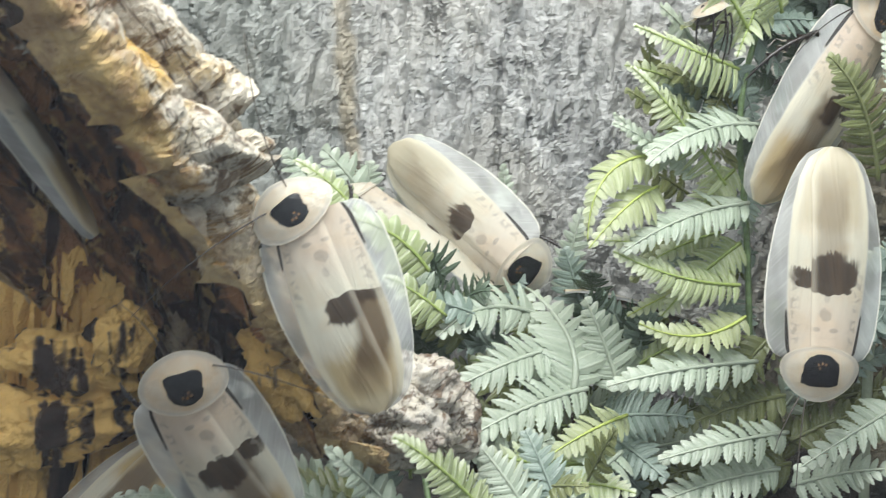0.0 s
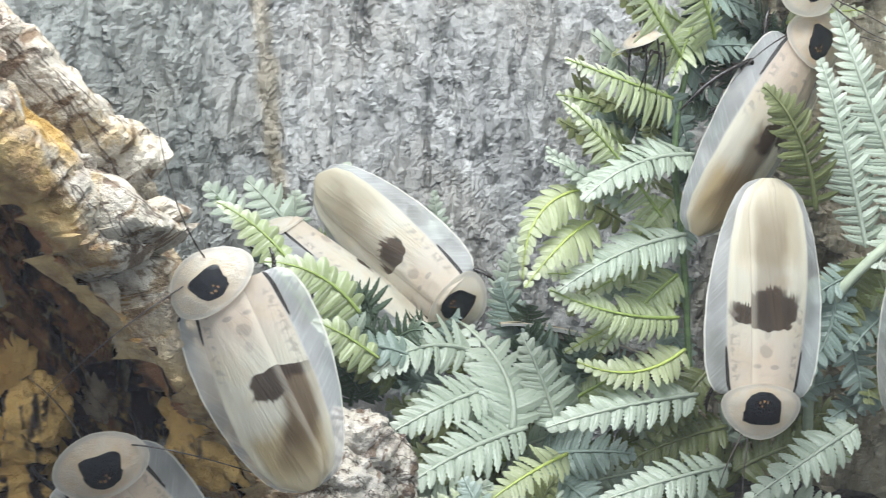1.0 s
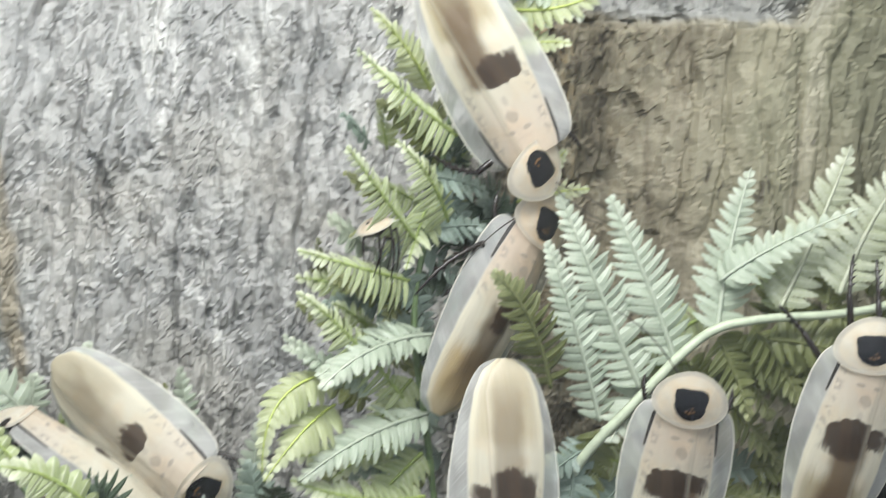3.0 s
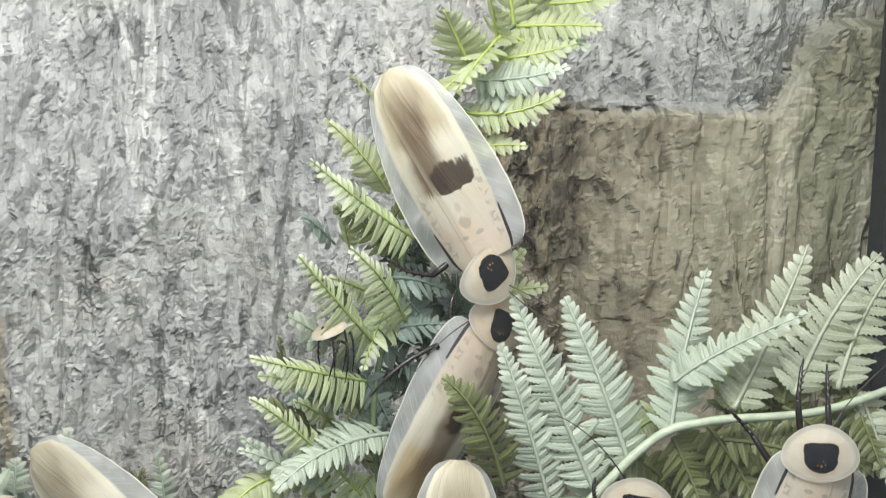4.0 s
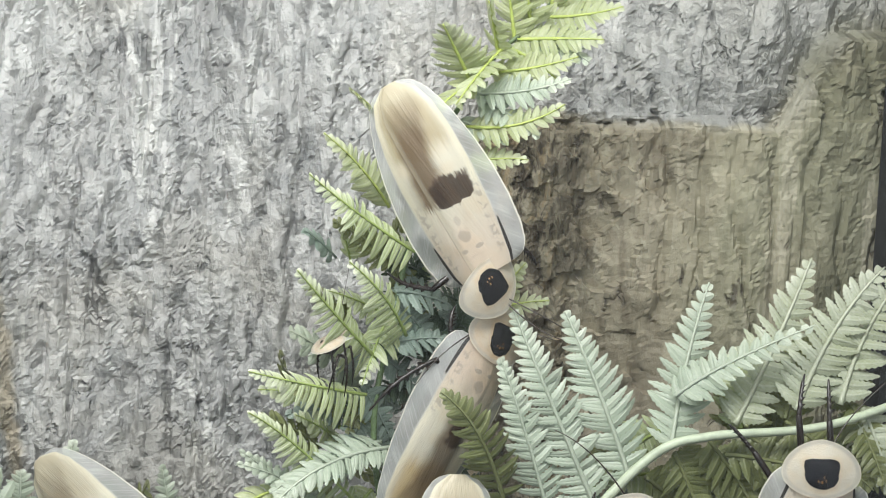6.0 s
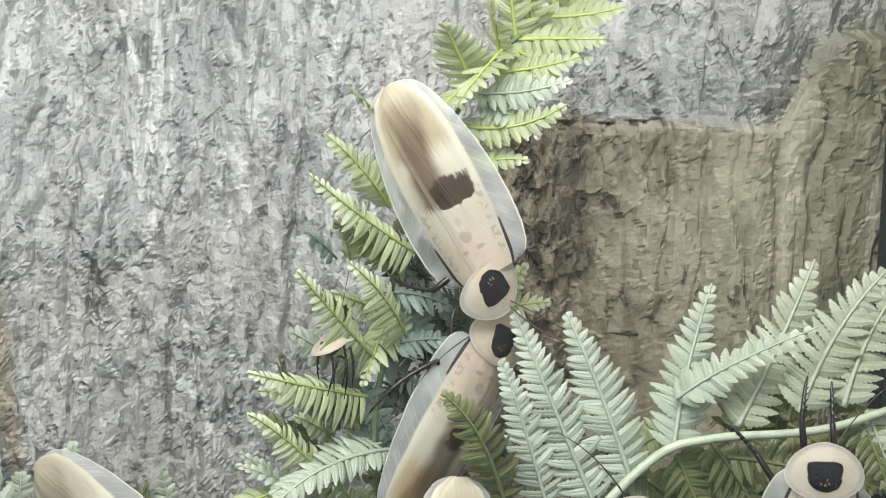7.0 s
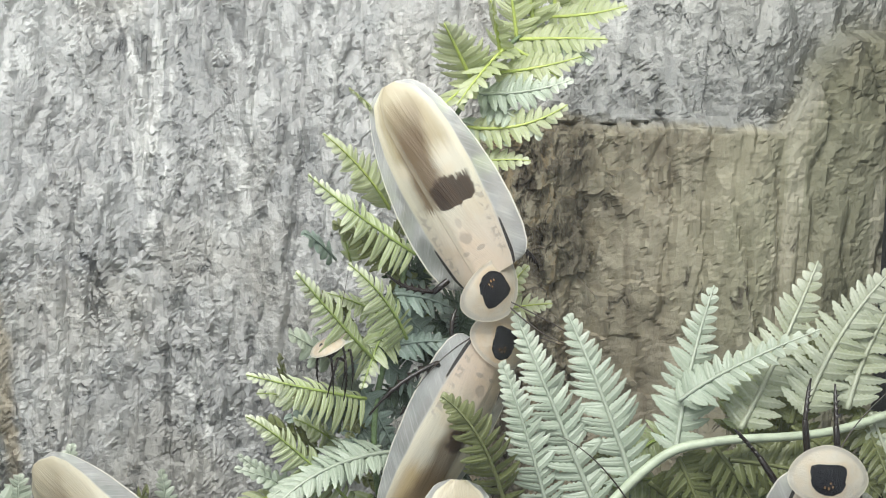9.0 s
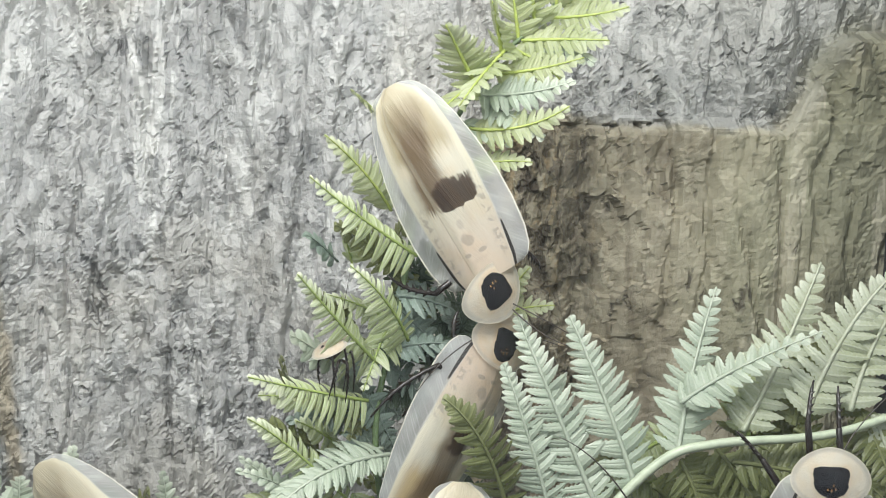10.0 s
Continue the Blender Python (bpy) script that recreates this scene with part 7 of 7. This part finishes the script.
def cockroach(label, head, tail, up, marks, legs=(), feelers=(), streak=0.0, nod=0.0, twist=0.0, yaw=0.0, broad=1.0):
    """A giant cockroach. head, tail: front of the shield and end of the wings; up: the way its back looks.
    marks: patch centre x, y, patch half width, half length, brown of the end, warmth, block half width, half length.
    legs: rows of hip (body lengths), then points in the world; feelers: points in the world; streak: how far the brown trail lies aside of the patch;
    nod, twist, yaw: degrees by which the shield hangs forward, rolls and turns to its left; broad: how wide it is for its length."""
    head, tail = Vector(head), Vector(tail)
    size = (head - tail).length
    fwd = (head - tail).normalized()
    up = (Vector(up) - fwd * Vector(up).dot(fwd)).normalized()
    right = fwd.cross(up)
    m = Matrix((right, fwd, up)).transposed().to_4x4()
    m.translation = (head + tail) / 2
    back = m.inverted()
    roach = tagged(new("cockroach"), label, "cockroach", group="cockroaches in the tank")
    roach.matrix_basis = m
    px, py, pw, pl, brown, warm, bw, bl = marks
    wings = {hand: wing_material("tegmen", hand, (px, py), (pw, pl), brown, warm, streak) for hand in (-1, 1)}
    shield = shield_material("shield", bw, bl, warm)
    rng = random.Random(int(1e4 * (abs(head.x) + abs(tail.z))))

    def add(name, verts, faces, material, uvs=None, label="", under=None):
        wide = broad if name in ("left_wing", "right_wing", "pronotum", "abdomen") else 1.0
        return mesh_object(name, [Vector((v[0] * wide, v[1], v[2])) * size for v in verts], faces, material, under or roach, label, uvs)

    # two overlapping wing covers
    rows, cols = 60, 34
    for name, hand in (("left_wing", -1), ("right_wing", 1)):
        verts, body, rim = [], [], []
        for i in range(rows):
            y = -0.498 + 0.838 * (i / (rows - 1))
            w, h = wing_half(y), wing_rise(y)
            seam = (0.045 + 0.055 * (0.36 - y)) if hand < 0 else -0.02
            seam = min(seam, 0.55 * w)
            for j in range(cols):
                e = j / (cols - 1)
                x = hand * w + (seam - hand * w) * e
                o = wing_solid(y)
                r = 0.66 * abs(x) / o if abs(x) < o else 0.66 + 0.34 * min(1.0, (abs(x) - o) / (w - o + 1e-6))
                k = min(1.0, abs(x) / o)
                z = h * (1 - 0.38 * k ** 2.2)
                if r > 0.66:
                    z -= h * (0.50 * (r - 0.66) / 0.34 - 0.10 * ((r - 0.66) / 0.34) ** 3)
                z += 0.008 if hand < 0 else 0.0
                z -= 0.006 * max(0.0, e - 0.92) / 0.08
                z += 0.0030 * noise.noise(Vector((x * 22, y * 9, hand))) + 0.0009 * noise.noise(Vector((x * 110, y * 10, hand)))
                verts.append((x, y, z))
                body.append((x + 0.5, y + 0.5))
                rim.append((r, e))
        faces = grid_faces(rows, cols)
        add(name, verts, faces if hand < 0 else [f[::-1] for f in faces], wings[hand], {"body": body, "rim": rim})

    def nodded(x, y, z):
        a = radians(nod)
        dy, dz = y - 0.27, z - 0.112
        b = radians(twist)
        x, dz = x * math.cos(b) + dz * math.sin(b), dz * math.cos(b) - x * math.sin(b) + 0.04 * abs(math.sin(b))
        y, z = 0.008 * nod / 10 + dy * math.cos(a) + dz * math.sin(a), 0.128 + dz * math.cos(a) - dy * math.sin(a)
        c = radians(yaw)
        return x * math.cos(c) - y * math.sin(c), 0.27 + x * math.sin(c) + y * math.cos(c), z

    # shield over the head
    rings, sides = 16, 44
    verts, body, rim = [], [], []
    for i in range(rings):
        r = i / (rings - 1)
        for j in range(sides):
            a = 2 * math.pi * j / sides
            x = 0.150 * r * math.cos(a) * (1.0 - 0.09 * math.sin(a))
            y = 0.374 + (0.126 if math.sin(a) > 0 else 0.105) * r * math.sin(a) * (1.0 - 0.06 * abs(math.cos(a)))
            z = 0.108 + 0.020 * (1 - r ** 2) + 0.006 * r ** 8 - 0.034 * (r * math.cos(a)) ** 2
            z -= 0.10 * max(0.0, y - 0.42)
            body.append((x + 0.5, y + 0.5))
            rim.append((r, 0.0))
            verts.append(nodded(x, y, z))
    add("pronotum", verts, grid_faces(rings, sides, 0, True), shield, {"body": body, "rim": rim})

    # belly, head
    rings, sides = 20, 20
    verts = []
    for i in range(rings):
        t = i / (rings - 1)
        y = -0.36 + 0.74 * t
        w = 0.135 * math.sin(math.pi * (0.012 + 0.976 * t)) ** 0.6
        crease = 1.0 - 0.03 * (i % 2)
        for j in range(sides):
            a = 2 * math.pi * j / sides
            verts.append((w * crease * math.cos(a), y, 0.012 + 0.040 * crease * math.sin(a) * (1 if math.sin(a) < 0 else 0.8)))
    add("abdomen", verts, [f[::-1] for f in grid_faces(rings, sides, 0, True)] + [tuple(range(sides)), tuple(range(len(verts) - sides, len(verts)))[::-1]], BELLY)
    verts = []
    for i in range(12):
        v = math.pi * (i + 0.05) / 11.1
        for j in range(16):
            a = 2 * math.pi * j / 16
            verts.append(nodded(0.046 * math.sin(v) * math.cos(a), 0.405 + 0.040 * math.sin(v) * math.sin(a), 0.060 + 0.048 * math.cos(v)))
    skull = add("head", verts, grid_faces(12, 16, 0, True), LEG)

    # legs: tucked ones under the body, or the ones that are given
    rows_of_legs = list(legs)
    for y in (0.27, 0.15, 0.02):
        for hand in (-1, 1):
            if any(abs(r[0][1] - y) < 0.06 and r[0][0] * hand > 0 for r in rows_of_legs):
                continue
            out, rear = rng.uniform(0.14, 0.17), rng.uniform(-0.10, 0.02)
            if y > 0.2:
                rear = 0.08
            rows_of_legs.append(((hand * 0.06, y, 0.0), (hand * out, y + rear * 0.6, -0.010), (hand * (out + 0.015), y + rear * 1.8, -0.035), None))
    for hip, knee, foot, given in rows_of_legs:
        if given:
            knee, foot = (back @ Vector(knee)) / size, (back @ Vector(foot)) / size
        hip, knee, foot = Vector(hip), Vector(knee), Vector(foot)
        v, f = tube([hip, hip.lerp(knee, 0.35), hip.lerp(knee, 0.75), knee, knee.lerp(foot, 0.03)], [0.011, 0.014, 0.014, 0.012, 0.008], 7)
        thigh = add("leg", v, f, LEG)
        # the shank sags a little, with spines drawn out of it
        sag = (knee - hip).normalized() * 0.010 * (foot - knee).length / 0.1
        ends, thick = [], []
        for k in range(22):
            t = 0.74 * k / 21
            ends.append(knee.lerp(foot, t) + sag * math.sin(math.pi * t))
            thick.append(0.0094 - 0.0024 * k / 21)
        for t in (0.8, 0.9, 1.0):
            ends.append(knee.lerp(foot, t) + sag * math.sin(math.pi * t))
        thick += [0.0050, 0.0046, 0.0040]
        v, f = tube(ends, thick, 7)
        for k in range(3, 20, 2):
            one = 7 * k + (0 if k % 4 == 1 else 3)
            v[one] = ends[k] + (v[one] - ends[k]) * 3.0 + (foot - knee).normalized() * 0.010
        add("shank", v, f, LEG, under=thigh)

    # feelers
    given = [[back @ Vector(p) / size for p in row] for row in feelers]
    for row in given:
        side = 0.03 if row[-1].x > 0 else -0.03
        line = bezier(nodded(side, 0.43, 0.07), row[0], row[1], 26)
        v, f = tube(line, [0.0034 - 0.0021 * i / 25 + (0.0004 if i % 2 else 0) for i in range(26)], 6)
        add("feeler", v, f, FEELER, under=skull)
    return roach


cockroach("cream giant cockroach with smoky wing rims on the cork log", (-0.0310, 0.3180, 0.1620), (-0.0060, 0.3100, 0.1040), (0.0, -0.96, -0.16), (0.050, 0.44, 0.095, 0.055, 1.0, 0.6, 0.056, 0.056), [((-0.06, 0.27, 0.0), (-0.0487, 0.3150, 0.1399), (-0.0514, 0.3180, 0.1295), True)], [((-0.0523, 0.3000, 0.1445), (-0.0680, 0.3000, 0.1262)), ((-0.0401, 0.3000, 0.1714), (-0.0450, 0.3100, 0.1962))], 0.05, 6, 0, 24, 1.22)
cockroach("cream giant cockroach with a square dark patch among mint fronds", (0.0496, 0.4880, 0.1016), (-0.0171, 0.5350, 0.1484), (-0.25, -0.92, 0.0), (0.01, 0.53, 0.068, 0.052, 0.5, 0.15, 0.070, 0.062), [], [], 0.03, 50, 0)
cockroach("pale giant cockroach tipped on its side beneath another", (-0.0400, 0.5150, 0.1348), (0.0310, 0.4900, 0.0927), (0.45, -0.45, 0.7), (0.06, 0.46, 0.05, 0.04, 0.15, 0.1, 0.002, 0.002), [((0.06, 0.27, 0.0), (-0.0250, 0.5050, 0.1320), (-0.0250, 0.5000, 0.1200), True), ((0.06, 0.15, 0.0), (-0.0320, 0.5050, 0.1320), (-0.0360, 0.5000, 0.1270), True)], [], 0.0, 40, 0, 0, 0.62)
cockroach("cream giant cockroach half hidden behind a toothed frond", (0.1546, 0.4580, 0.2259), (0.1166, 0.4520, 0.1471), (0.5, -0.82, 0.2), (0.07, 0.47, 0.1, 0.07, 0.85, 0.9, 0.056, 0.066), [((-0.06, 0.15, 0.0), (0.1300, 0.4460, 0.2080), (0.1070, 0.4430, 0.1900), True)], [((0.1629, 0.4450, 0.2194), (0.1720, 0.4400, 0.2163)), ((0.1324, 0.4400, 0.2155), (0.1223, 0.4400, 0.1997))], -0.06, 10, 0)
cockroach("cream giant cockroach clinging head down to the fern", (0.1560, 0.4520, 0.2270), (0.1110, 0.4580, 0.3040), (-0.249, -0.967, -0.058), (-0.035, 0.485, 0.085, 0.055, 1.0, 0.45, 0.064, 0.066), [((0.06, 0.27, 0.0), (0.1290, 0.4530, 0.2320), (0.1120, 0.4500, 0.2380), True)], [((0.1650, 0.4400, 0.2260), (0.1740, 0.4380, 0.2210)), ((0.1640, 0.4400, 0.2190), (0.1740, 0.4380, 0.2170))], 0.075, 14, -38)
cockroach("cream giant cockroach with grey clear rims resting head down on fronds", (0.1362, 0.4180, 0.0842), (0.1381, 0.4380, 0.1692), (-0.05, -0.9, 0.4), (0.0, 0.51, 0.115, 0.07, 0.6, 0.5, 0.068, 0.066), [], [((0.1308, 0.4100, 0.0763), (0.1292, 0.4000, 0.0560)), ((0.1241, 0.4100, 0.0758), (0.1232, 0.4100, 0.0678))], 0.0, 17, 0)
cockroach("cream giant cockroach with a brown patch sitting on fern undersides", (0.1971, 0.4130, 0.1726), (0.1914, 0.4250, 0.0891), (-0.295, -0.949, -0.109), (0.0, 0.52, 0.115, 0.065, 1.0, 0.5, 0.062, 0.064), [((0.06, 0.02, 0.0), (0.2119, 0.4200, 0.1374), (0.2123, 0.4250, 0.1083), True)], [((0.1783, 0.4050, 0.1870), (0.1652, 0.4100, 0.1913))], 0.05, 3, 0)
cockroach("cream giant cockroach with a black shield block below the stem", (0.2599, 0.4020, 0.1918), (0.2431, 0.4120, 0.1092), (-0.325, -0.944, -0.048), (0.02, 0.5, 0.125, 0.075, 1.0, 0.25, 0.064, 0.06), [((-0.06, 0.27, 0.0), (0.2477, 0.4050, 0.1980), (0.2511, 0.4100, 0.2112), True), ((0.06, 0.27, 0.0), (0.2587, 0.4050, 0.1962), (0.2598, 0.4100, 0.2095), True), ((-0.06, 0.15, 0.0), (0.2358, 0.4120, 0.1838), (0.2275, 0.4150, 0.1927), True)], [((0.2601, 0.4000, 0.1983), (0.2787, 0.4000, 0.2135))], 0.0, 6, 0, 16)
cockroach("giant cockroach with a square black shield block inside the log", (-0.0660, 0.3180, 0.1150), (-0.0330, 0.3450, 0.0490), (0.45, -0.72, -0.50), (0.03, 0.5, 0.13, 0.06, 0.9, 1.0, 0.06, 0.062), [], [((-0.0440, 0.3150, 0.1128), (-0.0176, 0.3200, 0.1023)), ((-0.0657, 0.3200, 0.1174), (-0.0781, 0.3300, 0.1218))], 0.0, 4, 0, -14, 1.0)
cockroach("brown giant cockroach lying in the dark of the log", (-0.1102, 0.3500, 0.0218), (-0.0624, 0.3580, 0.0763), (-0.2, -0.8, 0.5), (0.0, 0.5, 0.1, 0.06, 1.0, 1.0, 0.066, 0.062), [], [], 0.0, 0, 0)
cockroach("pale giant cockroach tucked edgewise into the hollow log", (-0.1354, 0.3350, 0.1953), (-0.0911, 0.3450, 0.1360), (0.804, -0.10, 0.592), (0.0, 0.5, 0.002, 0.002, 0.9, 1.0, 0.066, 0.062), [], [], 0.0, 0, 0, 0, 0.7)
cockroach("giant cockroach facing out from the fronds with dark legs bunched below", (0.0920, 0.4380, 0.2110), (0.0990, 0.4800, 0.2090), (-0.40, -0.55, 0.75), (0.0, 0.5, 0.002, 0.002, 0.7, 0.8, 0.002, 0.002), [((0.06, 0.27, 0.0), (0.0970, 0.4430, 0.2143), (0.0973, 0.4450, 0.1983), True), ((0.06, 0.15, 0.0), (0.0929, 0.4410, 0.2117), (0.0946, 0.4440, 0.1965), True), ((-0.06, 0.27, 0.0), (0.0897, 0.4440, 0.2140), (0.0900, 0.4460, 0.1980), True), ((-0.06, 0.15, 0.0), (0.0999, 0.4450, 0.2121), (0.1009, 0.4470, 0.1980), True), ((-0.06, 0.02, 0.0), (0.0951, 0.4400, 0.2090), (0.0922, 0.4420, 0.1959), True), ((0.06, 0.02, 0.0), (0.0981, 0.4400, 0.2090), (0.0980, 0.4420, 0.1950), True)], [((0.0976, 0.4500, 0.2310), (0.0981, 0.4400, 0.2418))], 0.0, 30, 0)
cockroach("dull giant cockroach lying on the soil under fern fronds", (0.1324, 0.5100, 0.0721), (0.0556, 0.4970, 0.0971), (0.1, 0.5, 0.8), (0.0, 0.5, 0.1, 0.06, 0.9, 0.8, 0.066, 0.062), [], [], 0.0, 0, 0)


def motions():
    """The insects sit still through the whole clip; only the camera moves."""
    return None


motions()
